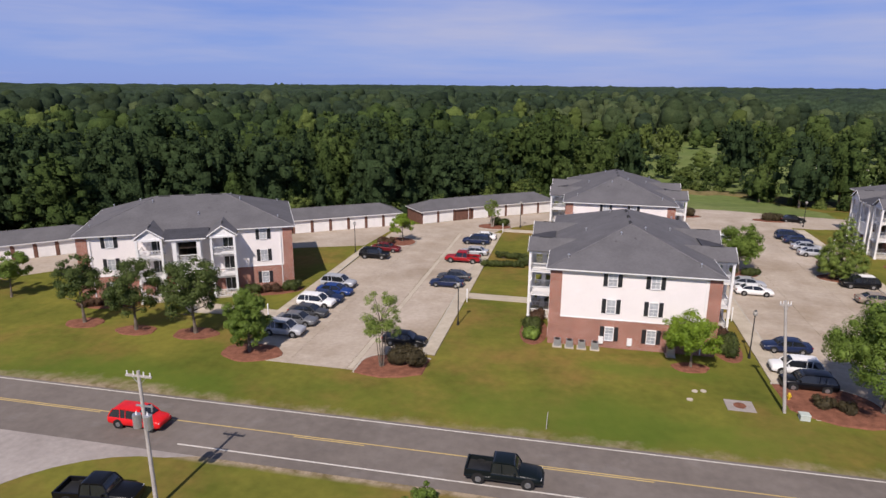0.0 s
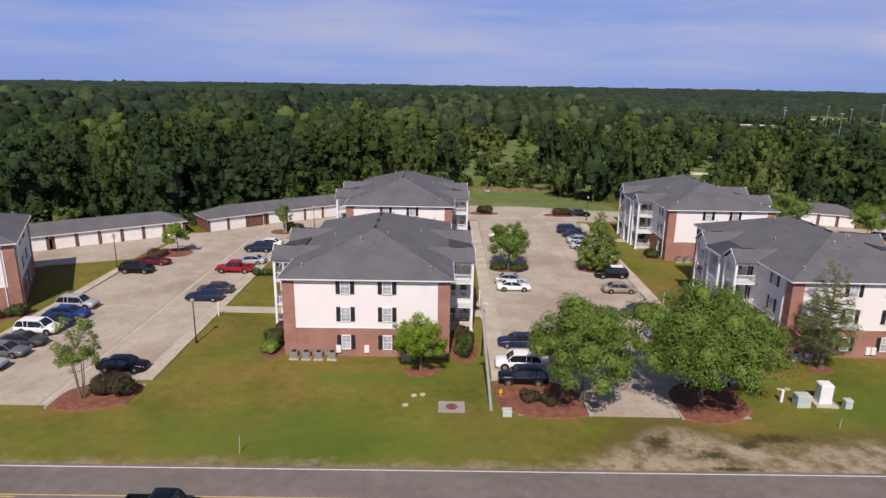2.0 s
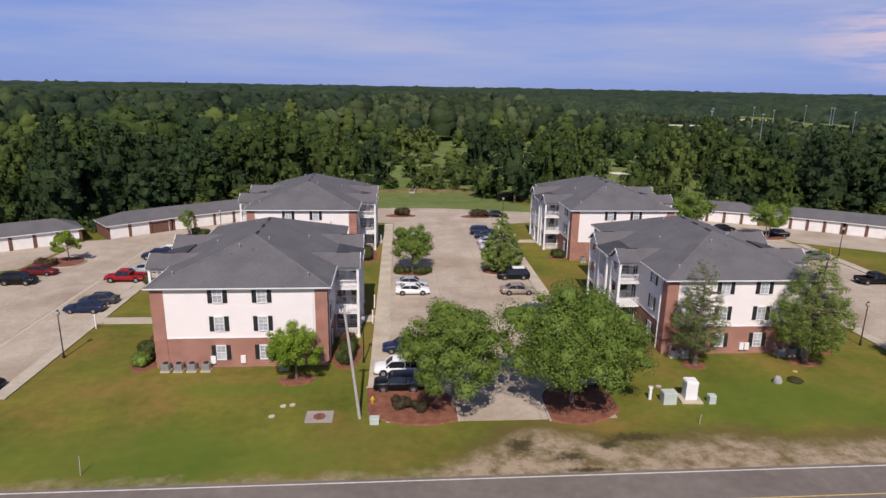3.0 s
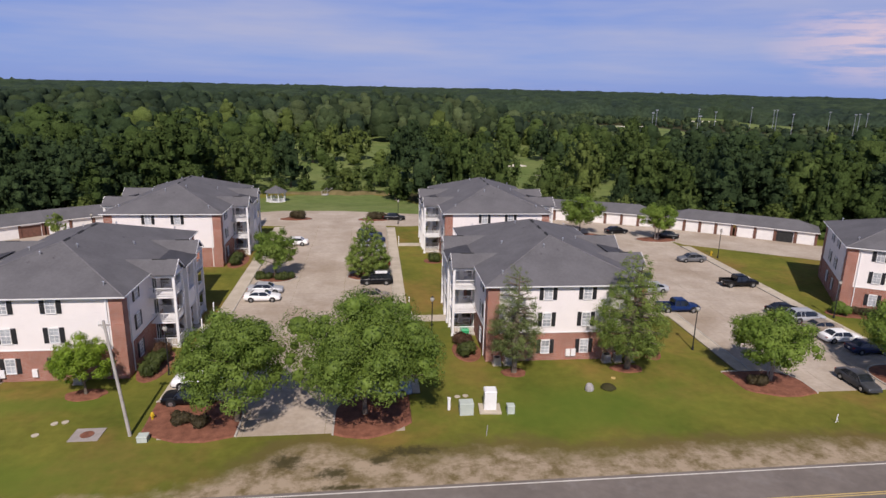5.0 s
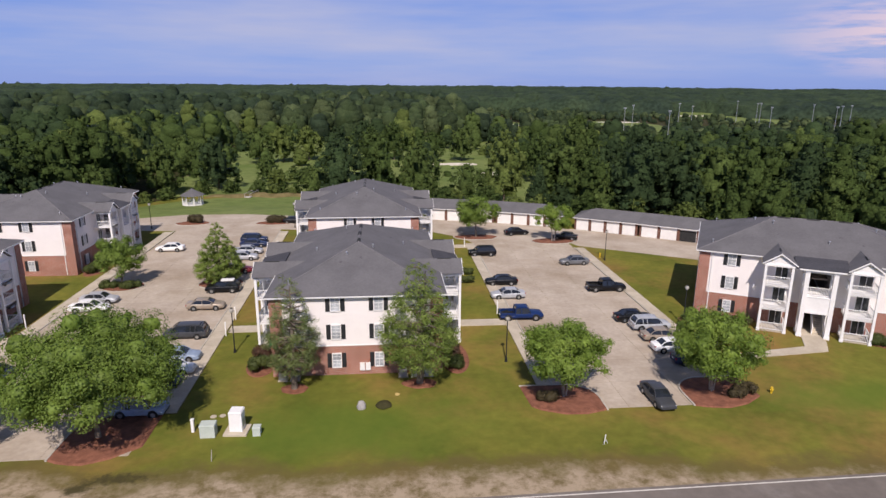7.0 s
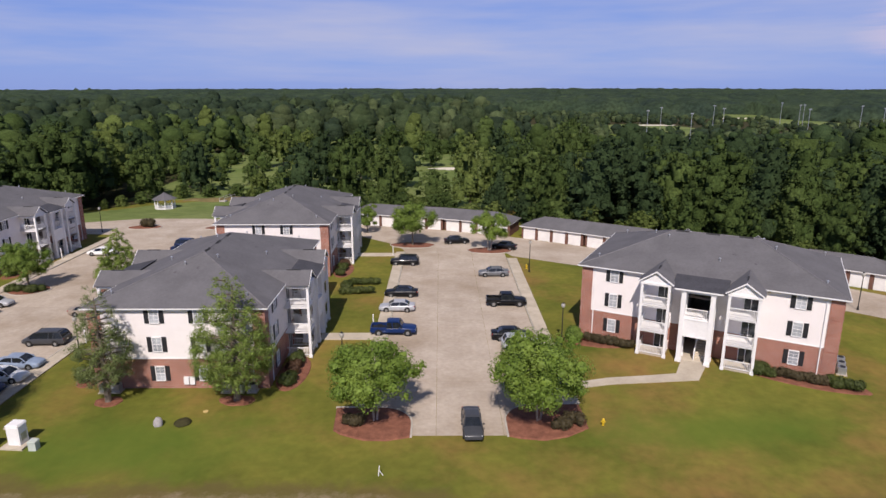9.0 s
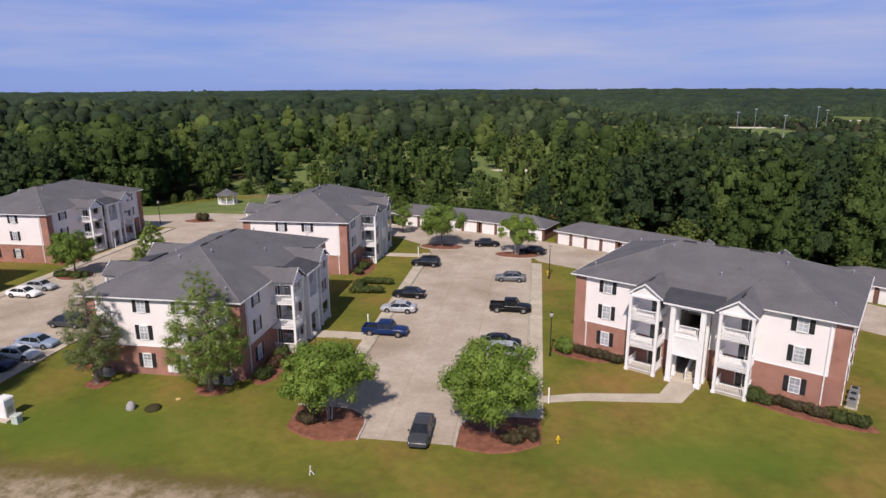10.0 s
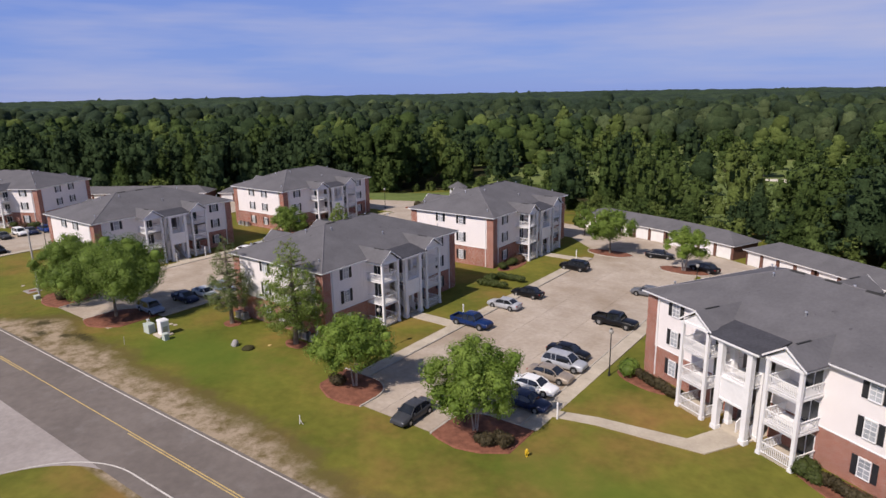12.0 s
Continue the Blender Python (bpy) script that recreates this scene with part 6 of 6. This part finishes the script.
for i, (x, y, h, w, leaf) in enumerate(LONE):
    t, q = near_templates[i % 3 * 2]
    full = 2 * np.abs(t[:, :2]).max()
    parts.append((t * np.array([w / full, w / full, h]) + np.array([x, y, ground_z(x, y) - 0.3]), q, np.full(len(q), leaf)))
v, q, k = merged(parts)
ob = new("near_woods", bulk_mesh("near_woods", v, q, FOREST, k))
tagged(ob, "dense dark green broadleaf woods behind the garages", "woods", kind="stuff")
parts = []
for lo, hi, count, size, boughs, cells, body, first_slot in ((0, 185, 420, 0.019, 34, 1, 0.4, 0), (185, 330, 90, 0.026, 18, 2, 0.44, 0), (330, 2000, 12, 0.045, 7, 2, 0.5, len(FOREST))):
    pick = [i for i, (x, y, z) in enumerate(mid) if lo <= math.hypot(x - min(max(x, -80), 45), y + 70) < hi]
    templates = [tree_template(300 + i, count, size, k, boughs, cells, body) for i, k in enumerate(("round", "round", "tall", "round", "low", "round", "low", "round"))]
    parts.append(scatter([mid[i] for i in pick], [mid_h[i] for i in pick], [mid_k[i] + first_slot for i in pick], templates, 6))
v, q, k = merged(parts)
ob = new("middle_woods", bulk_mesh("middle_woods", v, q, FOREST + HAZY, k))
tagged(ob, "broken canopy of deep green mixed woods", "woods", kind="stuff")
trunks = Build()
for (x, y, z), h in zip(near, near_h):
    if y < edge_y(x) + 12 and h > 12:
        trunks.tube((x, y, z), (x + rng.uniform(-0.4, 0.4), y, z + h * 0.62), 0.2, 0.1, 5)
for x, y, h, w, leaf in LONE:
    trunks.tube((x, y, ground_z(x, y) - 0.3), (x, y, ground_z(x, y) + h * 0.6), 0.3, 0.12, 6)
ob = new("woods_trunks", trunks.mesh("woods_trunks", BARK))
tagged(ob, "grey trunks along the edge of the woods", "woods", kind="stuff")

# far canopy to the horizon: an uneven sheet of crowns, fanned out from the road
rows, cols = 170, 500
th = np.radians(np.linspace(-50, 84, cols))
ds = 640 * (2500 / 640) ** (np.linspace(0, 1, rows))
X = -np.sin(th)[None, :] * ds[:, None]
Y = np.cos(th)[None, :] * ds[:, None] - 70
Z = np.zeros_like(X)
for i in range(rows):
    for j in range(cols):
        p = (X[i, j] / (13.0 + 16.0 * i / rows), Y[i, j] / (13.0 + 16.0 * i / rows), 0.0)
        near_d = noise.voronoi(p)[0][0]
        Z[i, j] = 5.5 + 7.5 * math.sqrt(max(0.0, 1.0 - (near_d / 0.75) ** 2)) + 4.0 * noise.noise((p[0] / 3, p[1] / 3, 5.0)) + 2.4 * noise.noise((X[i, j] / 260, Y[i, j] / 260, 3.0))
Z[0], Z[1] = -2.4, Z[1] * 0.55
Z[2:] += np.maximum(rng.normal(size=Z[2:].shape) - 2.2, 0) * 6.0 - rng.random(Z[2:].shape) * 1.2
Z[[[cleared(X[i, j], Y[i, j]) for j in range(cols)] for i in range(rows)]] = -2.4
v = np.stack([X, Y, Z], -1).reshape(-1, 3)
idx = np.arange(rows * cols).reshape(rows, cols)
q = np.stack([idx[:-1, :-1], idx[:-1, 1:], idx[1:, 1:], idx[1:, :-1]], -1).reshape(-1, 4)
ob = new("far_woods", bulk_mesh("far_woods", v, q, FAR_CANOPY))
tagged(ob, "distant forest canopy running to the horizon", "woods", kind="stuff")

# dark floor under the woods, and bright fields in the clearings
strip("forest_floor", [(x, edge_y(x) - 2.0) for x, _ in EDGE] + [(900, 900), (-900, 900)], -2.6, -1.55, FLOOR_WOOD, "dark mottled ground under the woods", "forest floor")
strip("meadow", [(-62, 100), (-20, 108), (30, 84), (66, 70), (74, 320), (-66, 320)], -1.75, -1.5, MEADOW, "rough green ground under the open woods", "meadow")
for k, (cx, cy, rx, ry) in enumerate(CLEARINGS):
    strip("meadow", blob(cx, cy, rx, ry, 60 + k, rough=0.1), -1.6, -1.46 + 0.012 * k, MEADOW, "bright green mown field among the woods", "meadow")
bank = Build()
for k in range(15):
    x = -46 + 2.2 * k
    y, z, up = 101.5 + 0.9 * math.sin(k * 1.3) + 0.25 * (k - 7) ** 2 * 0.05, ground_z(x, 101) - 0.1, (0.25 + 0.75 * math.sin(math.pi * (k + 0.5) / 15)) * (1 + 0.2 * math.sin(k * 2.1))
    bank.v += [(x, y - 1.8, z), (x, y - 0.8, z + 0.8 * up), (x, y + 0.7, z + up), (x, y + 2.2, z)]
bank.f = [(4 * k + j, 4 * k + 4 + j, 4 * k + 5 + j, 4 * k + 1 + j) for k in range(14) for j in range(3)]
solid("ditch_bank", bank, BANK, "low bank of brown dry grass along the ditch", "bank", kind="structure", smooth=True)
lawn = Build()
for y, xa, xb in ((64, -56, -6), (72, -69, -6), (80, -64, -8), (88, -58, -11), (96, -50, -14), (104, -33, -27)):
    lawn.v += [(xa, y, ground_z(xa, y) + 0.014), (xb, y, ground_z(xb, y) + 0.014)]
lawn.f = [(2 * k, 2 * k + 1, 2 * k + 3, 2 * k + 2) for k in range(5)]
solid("gazebo_lawn", lawn, MEADOW, "bright green lawn falling away round the gazebo", "lawn", kind="structure")
for k, (cx, cy, rx, ry) in enumerate(((30, 166, 8, 3.6), (41, 141, 5, 2.6), (88, 384, 16, 6), (300, 516, 26, 7), (190, 420, 18, 6))):
    strip("sand_bunker", blob(cx, cy, rx, ry, 80 + k, rough=0.2), -1.5, -1.28, SAND_WHITE, "pale sand bunker in the mown field", "bunker")


# ---- street furniture and small things ----
bin_root = thing("storage_bin", pose(-10.2, -5.6, 0.12), "bright green plastic bin on a ground-floor balcony", "storage bin")
part("body", Build().hexa([(-0.4, -0.55, 0), (0.4, -0.55, 0), (0.4, 0.55, 0), (-0.4, 0.55, 0)], [(-0.46, -0.62, 0.62), (0.46, -0.62, 0.62), (0.46, 0.62, 0.62), (-0.46, 0.62, 0.62)]), BIN_GREEN, bin_root)
part("lid", Build().hexa([(-0.5, -0.66, 0.62), (0.5, -0.66, 0.62), (0.5, 0.66, 0.62), (-0.5, 0.66, 0.62)], [(-0.42, -0.58, 0.74), (0.42, -0.58, 0.74), (0.42, 0.58, 0.74), (-0.42, 0.58, 0.74)]), BIN_GREEN, bin_root)

def street_lamp(x, y, h=5.3):
    root = thing("street_lamp", pose(x, y, 0.02), "black post lamp with a frosted lantern on the grass edge", "street lamp", "post lamps")
    part("base", Build().tube((0, 0, -0.05), (0, 0, 0.5), 0.17, 0.1), BLACK_METAL, root)
    part("post", Build().tube((0, 0, 0.45), (0, 0, h - 0.55), 0.07, 0.055), BLACK_METAL, root)
    part("lantern", Build().rings([[(r * math.cos(a * math.pi / 5), r * math.sin(a * math.pi / 5), z) for a in range(10)] for r, z in ((0.12, h - 0.58), (0.24, h - 0.4), (0.23, h - 0.2), (0.14, h - 0.06))]), LAMP_GLASS, root, "frosted globe", smooth=True)
    part("cap", Build().tube((0, 0, h - 0.08), (0, 0, h + 0.08), 0.17, 0.03), BLACK_METAL, root)
    return root


lamp = street_lamp(-73.3, -12.3)
for x, y in ((-96.2, 15.2), (-71.2, 41.0), (-41.7, -14.4), (-14.3, -6.9), (15.6, -11.6), (39.9, -2.9), (40.2, 26.9), (-15.8, 55.1), (-44.7, 56.1), (82.4, 8.8)):
    copy_thing(lamp, pose(x, y, 0.02))


def marker_post(x, y):
    root = thing("marker_post", pose(x, y, 0.0), "slim white marker post beside the walkway", "post", "marker posts")
    part("post", Build().box(-0.06, -0.06, -0.05, 0.06, 0.06, 1.7), TRIM, root)
    part("cap", Build().hexa([(-0.09, -0.09, 1.7), (0.09, -0.09, 1.7), (0.09, 0.09, 1.7), (-0.09, 0.09, 1.7)], [(-0.02, -0.02, 1.8), (0.02, -0.02, 1.8), (0.02, 0.02, 1.8), (-0.02, 0.02, 1.8)]), TRIM, root)
    return root


post = marker_post(39.6, -14.1)
for x, y in ((-16.4, 3.2), (-16.4, -2), (17.2, 2.9), (-73.7, -4.1), (-41.2, 2.3), (-41.2, -3.4), (-96.2, -15.3), (-74, 35.7), (-41.3, 35.9), (-16.4, 37.1), (17.2, 37.2)):
    copy_thing(post, pose(x, y, 0.0))


def utility_pole(base, top, label, r=0.16, transformer=False, arm=0.95):
    root = thing("utility_pole", pose(*base), label, "utility pole", "utility poles")
    t = Vector(top) - Vector(base)
    part("pole", Build().tube((0, 0, -0.3), t, r, r * 0.72, 12), POLE_WOOD, root, smooth=True)
    c = t * 0.965
    part("crossarm", Build().box(c.x - arm, c.y - 0.06, c.z - 0.08, c.x + arm, c.y + 0.06, c.z + 0.06), POLE_WOOD, root)
    for dx in (-0.9 * arm, -0.4 * arm, 0.4 * arm, 0.9 * arm):
        part("insulator", Build().tube((c.x + dx, c.y, c.z + 0.05), (c.x + dx, c.y, c.z + 0.3), 0.05, 0.035), TRIM, root)
    part("brace", Build().tube((c.x - 0.58 * arm, c.y, c.z - 0.05), t * 0.9, 0.02, 0.02).tube((c.x + 0.58 * arm, c.y, c.z - 0.05), t * 0.9, 0.02, 0.02), METAL, root)
    if transformer:
        k = t * 0.66
        for dx in (-0.42, 0.42):
            can = part("transformer", Build().tube((k.x + dx, k.y - 0.2, k.z - 0.55), (k.x + dx, k.y - 0.2, k.z + 0.4), 0.27, 0.27, 14), METAL, root, "grey transformer can")
            part("bushing", Build().tube((k.x + dx, k.y - 0.2, k.z + 0.4), (k.x + dx, k.y - 0.2, k.z + 0.65), 0.07, 0.03), TRIM, can)
        part("fuse_arm", Build().box(k.x - 0.5, k.y - 0.05, k.z + 0.9, k.x + 0.75, k.y + 0.05, k.z + 1.0).box(k.x + 0.6, k.y - 0.04, k.z + 0.6, k.x + 0.68, k.y + 0.04, k.z + 1.1), METAL, root)
    return root


utility_pole((-86.7, -49.3, 0), (-87.4, -48.6, 9.7), "pale utility pole with grey transformers by the road", 0.15, True)
utility_pole((-41.4, -25.9, 0), (-42.6, -25.5, 10.2), "leaning grey wooden utility pole on the lawn", 0.15, arm=0.45)


def hydrant(x, y):
    root = thing("fire_hydrant", pose(x, y, 0.0), "yellow fire hydrant standing in the grass", "fire hydrant", "fire hydrants")
    part("barrel", Build().rings([[(r * math.cos(a * math.pi / 6), r * math.sin(a * math.pi / 6), z) for a in range(12)] for r, z in ((0.16, -0.03), (0.16, 0.06), (0.11, 0.08), (0.11, 0.55), (0.15, 0.57), (0.15, 0.62), (0.1, 0.74), (0.03, 0.8))]), HYDRANT, root, smooth=True)
    part("outlet", Build().tube((0, -0.1, 0.42), (0, -0.22, 0.42), 0.07, 0.07), HYDRANT, root)
    part("outlet", Build().tube((-0.2, 0, 0.45), (0.2, 0, 0.45), 0.05, 0.05), HYDRANT, root)
    return root


hydrant(40.3, -20.9)
hydrant(-40.4, -23.4)
hydrant(40, 28.8)

# utility cabinets on their pads
cab = thing("utility_cabinet", pose(-10.4, -23.5, 0, 0, 0, -4), "tall white utility cabinet on a concrete pad", "utility cabinet")
part("pad", Build().box(-1.0, -1.0, -0.05, 1.0, 0.8, 0.16), WALKWAY, cab, "pale concrete pad")
part("body", Build().box(-0.55, -0.5, 0.16, 0.55, 0.5, 1.9), TRIM, cab)
part("cap", Build().hexa([(-0.6, -0.56, 1.9), (0.6, -0.56, 1.9), (0.6, 0.56, 1.9), (-0.6, 0.56, 1.9)], [(-0.5, -0.5, 2.05), (0.5, -0.5, 2.05), (0.5, 0.5, 2.05), (-0.5, 0.5, 2.05)]), TRIM, cab)
part("door", Build().box(-0.46, -0.535, 0.26, 0.46, -0.5, 1.8), TRIM, cab)
part("vent", Build().box(0.55, -0.3, 0.5, 0.575, 0.3, 1.2), METAL, cab)
for x, y, w, d, h, words in ((-12.7, -24.1, 1.25, 0.9, 1.2, "pale green transformer box on the lawn"), (-8.6, -24.3, 0.65, 0.6, 0.85, "small pale green junction box on the lawn"), (-40.1, -26.7, 0.8, 0.7, 0.55, "low pale green junction box on the lawn")):
    bx = thing("junction_box", pose(x, y, 0.0), words, "junction box", "junction boxes")
    part("body", Build().box(-w / 2, -d / 2, -0.05, w / 2, d / 2, h * 0.9), PLASTIC_GREEN, bx)
    part("lid", Build().hexa([(-w / 2 - 0.04, -d / 2 - 0.04, h * 0.9), (w / 2 + 0.04, -d / 2 - 0.04, h * 0.9), (w / 2 + 0.04, d / 2 + 0.04, h * 0.9), (-w / 2 - 0.04, d / 2 + 0.04, h * 0.9)],
                             [(-w / 2, -d / 2, h), (w / 2, -d / 2, h), (w / 2, d / 2, h), (-w / 2, d / 2, h)]), PLASTIC_GREEN, bx)
solid("cable_pedestal", Build().box(-0.12, -0.12, -0.05, 0.12, 0.12, 1.15).box(-0.15, -0.15, 1.1, 0.15, 0.15, 1.22), TRIM, "slim white cable pedestal on the lawn", "pedestal", m=pose(-14.2, -23.4, 0))
for x, y, h in ((-11.5, -28, 1.0), (-61.7, -33.3, 1.6)):
    solid("stake", Build().tube((0, 0, -0.1), (0.08, 0, h), 0.035, 0.03), POLE_WOOD, "thin wooden stake in the grass", "stake", "stakes", m=pose(x, y, 0))
st = thing("survey_marker", pose(20.8, -28.2, 0), "leaning white survey stake in the grass", "stake", "stakes")
part("stake", Build().tube((0, 0, -0.1), (0.1, 0, 0.9), 0.04, 0.04), TRIM, st)
part("brace", Build().tube((0.35, 0.1, 0), (0.08, 0, 0.5), 0.03, 0.03), TRIM, st)


def boulder(x, y, r, h, material, label, seed):
    rng = random.Random(seed)
    b = Build()
    rows = []
    for rr, z in ((0.85, -0.1), (1.0, 0.25), (0.85, 0.65), (0.5, 0.95), (0.15, 1.0)):
        rows.append([(r * rr * (1 + rng.uniform(-0.14, 0.14)) * math.cos(a * math.pi / 6), r * rr * (1 + rng.uniform(-0.14, 0.14)) * math.sin(a * math.pi / 6), h * z) for a in range(12)])
    return solid("boulder", b.rings(rows), material, label, "boulder", "boulders", smooth=True, m=pose(x, y, 0))


boulder(0.2, -20.5, 0.44, 0.75, ROCK, "pale grey boulder on the lawn", 1)
boulder(2.3, -20.2, 0.75, 0.36, FLOOR_WOOD, "low dark brown boulder on the lawn", 2)
for k, (x, y) in enumerate(((-48.5, -23.5), (-49.2, -25.3), (-47.7, -23.3), (-13.1, -21), (-12.3, -20.9), (54.5, -18.4))):
    solid("ground_cover_plate", Build().prism(blob(0, 0, 0.28, 0.28, k, 12, 0.1), -0.03, 0.07), WALKWAY, "small round concrete cover in the grass", "cover", "ground covers", m=pose(x, y, 0))
solid("ground_cover_plate", Build().prism(blob(0, 0, 0.24, 0.24, 3, 14, 0.05), -0.03, 0.06), LINE_YELLOW, "round yellow-rimmed cover in the grass", "cover", "ground covers", m=pose(3.6, -18.1, 0))


def air_conditioner(p, a):
    root = thing("air_conditioner", pose(p.x, p.y, p.z, 0, 0, a), "grey outdoor air conditioning unit by the wall", "air conditioner", "air conditioners")
    part("pad", Build().box(-0.5, -0.5, -0.03, 0.5, 0.5, 0.1), WALKWAY, root)
    part("casing", Build().box(-0.38, -0.38, 0.1, 0.38, 0.38, 0.85), METAL, root)
    part("fan_grille", Build().tube((0, 0, 0.84), (0, 0, 0.9), 0.3, 0.28, 14), BLACK_METAL, root)
    return root


unit = air_conditioner(at_site("B", -13.9, 7.6), 90)
for key, places in {"B": (6.3, 5.0, 3.6, -4.2), "D": (-4.6, -5.9, -7.2, 6.4, 7.6), "C": (6.3, 5.0, 3.6), "G": (6.6, 5.2, 3.8)}.items():
    for v in places:
        copy_thing(unit, Matrix.Translation(at_site(key, -13.95, v)) @ pose(0, 0, 0, 0, 0, 90))
for v in (-6.8, -5.4, -4.0):
    copy_thing(unit, Matrix.Translation(at_site("E", 14.1, v)) @ pose(0, 0, 0, 0, 0, -28))
for key, places in {"B": (3.0, 0.0), "D": (-1.0, -0.4), "A": (), "E": ()}.items():
    for v in places:
        p = at_site(key, -13.32, v)
        solid("meter_box", Build().box(-0.1, -0.25, 0.5, 0.14, 0.25, 1.3), TRIM, "white electricity meter box on the brick wall", "meter box", "meter boxes", m=Matrix.Translation(p) @ pose(0, 0, 0, 0, 0, 270))


# gazebo and footbridge on the back lawn
gz = thing("gazebo", pose(-46.2, 90.2, -1.7), "white octagonal gazebo with a grey shingle roof", "gazebo")
ring8 = [(math.cos(math.pi / 8 + k * math.pi / 4), math.sin(math.pi / 8 + k * math.pi / 4)) for k in range(8)]
part("floor", Build().prism([(2.6 * x, 2.6 * y) for x, y in ring8], 0.0, 0.2), TRIM, gz)
for x, y in ring8:
    part("post", Build().box(2.4 * x - 0.1, 2.4 * y - 0.1, 0.15, 2.4 * x + 0.1, 2.4 * y + 0.1, 2.6), TRIM, gz)
for k in range(1, 8):
    (xa, ya), (xb, yb) = ring8[k - 1], ring8[k]
    rail(gz, (2.4 * xa, 2.4 * ya), (2.4 * xb, 2.4 * yb), 0.2, 0.95)
part("beam", Build().prism([(2.6 * x, 2.6 * y) for x, y in ring8], 2.45, 2.62), TRIM, gz)
part("roof", Build().rings([[(r * x, r * y, z) for x, y in ring8] for r, z in ((3.1, 2.6), (1.0, 3.75), (0.9, 3.8), (0.05, 4.3))]), SHINGLE, gz, "grey shingle roof with a small top tier")
br = thing("footbridge", pose(-33.9, 102.2, -1.7, 0, 0, 80), "small grey wooden footbridge across the ditch", "footbridge")
part("deck", Build().box(-3.2, -0.8, 0.1, 3.2, 0.8, 0.3), POLE_WOOD, br)
for s in (-0.75, 0.75):
    part("rail", Build().box(-3.2, s - 0.06, 1.1, 3.2, s + 0.06, 1.22).box(-3.1, s - 0.06, 0.2, -2.95, s + 0.06, 1.2).box(-0.07, s - 0.06, 0.2, 0.07, s + 0.06, 1.2).box(2.95, s - 0.06, 0.2, 3.1, s + 0.06, 1.2), POLE_WOOD, br)
fb = None
for k, (x, y, h) in enumerate(((138, 275, 17), (160, 318, 17), (149, 242, 17), (207, 353, 17), (192, 304, 17), (283, 412, 17), (268, 360, 17), (273, 364, 17), (235, 291, 17), (298, 342, 17), (286, 303, 17), (297, 313, 17), (311, 323, 17))):
    if fb is None:
        fb = thing("floodlight_mast", pose(x, y, -1.5), "tall pale floodlight mast at the distant ball field", "floodlight", "floodlight masts")
        part("mast", Build().tube((0, 0, 0), (0, 0, h), 0.2, 0.13), METAL, fb)
        part("lamp_bar", Build().box(-0.8, -0.2, h - 0.3, 0.8, 0.2, h + 0.3), METAL, fb)
    else:
        copy_thing(fb, pose(x, y, -1.5))
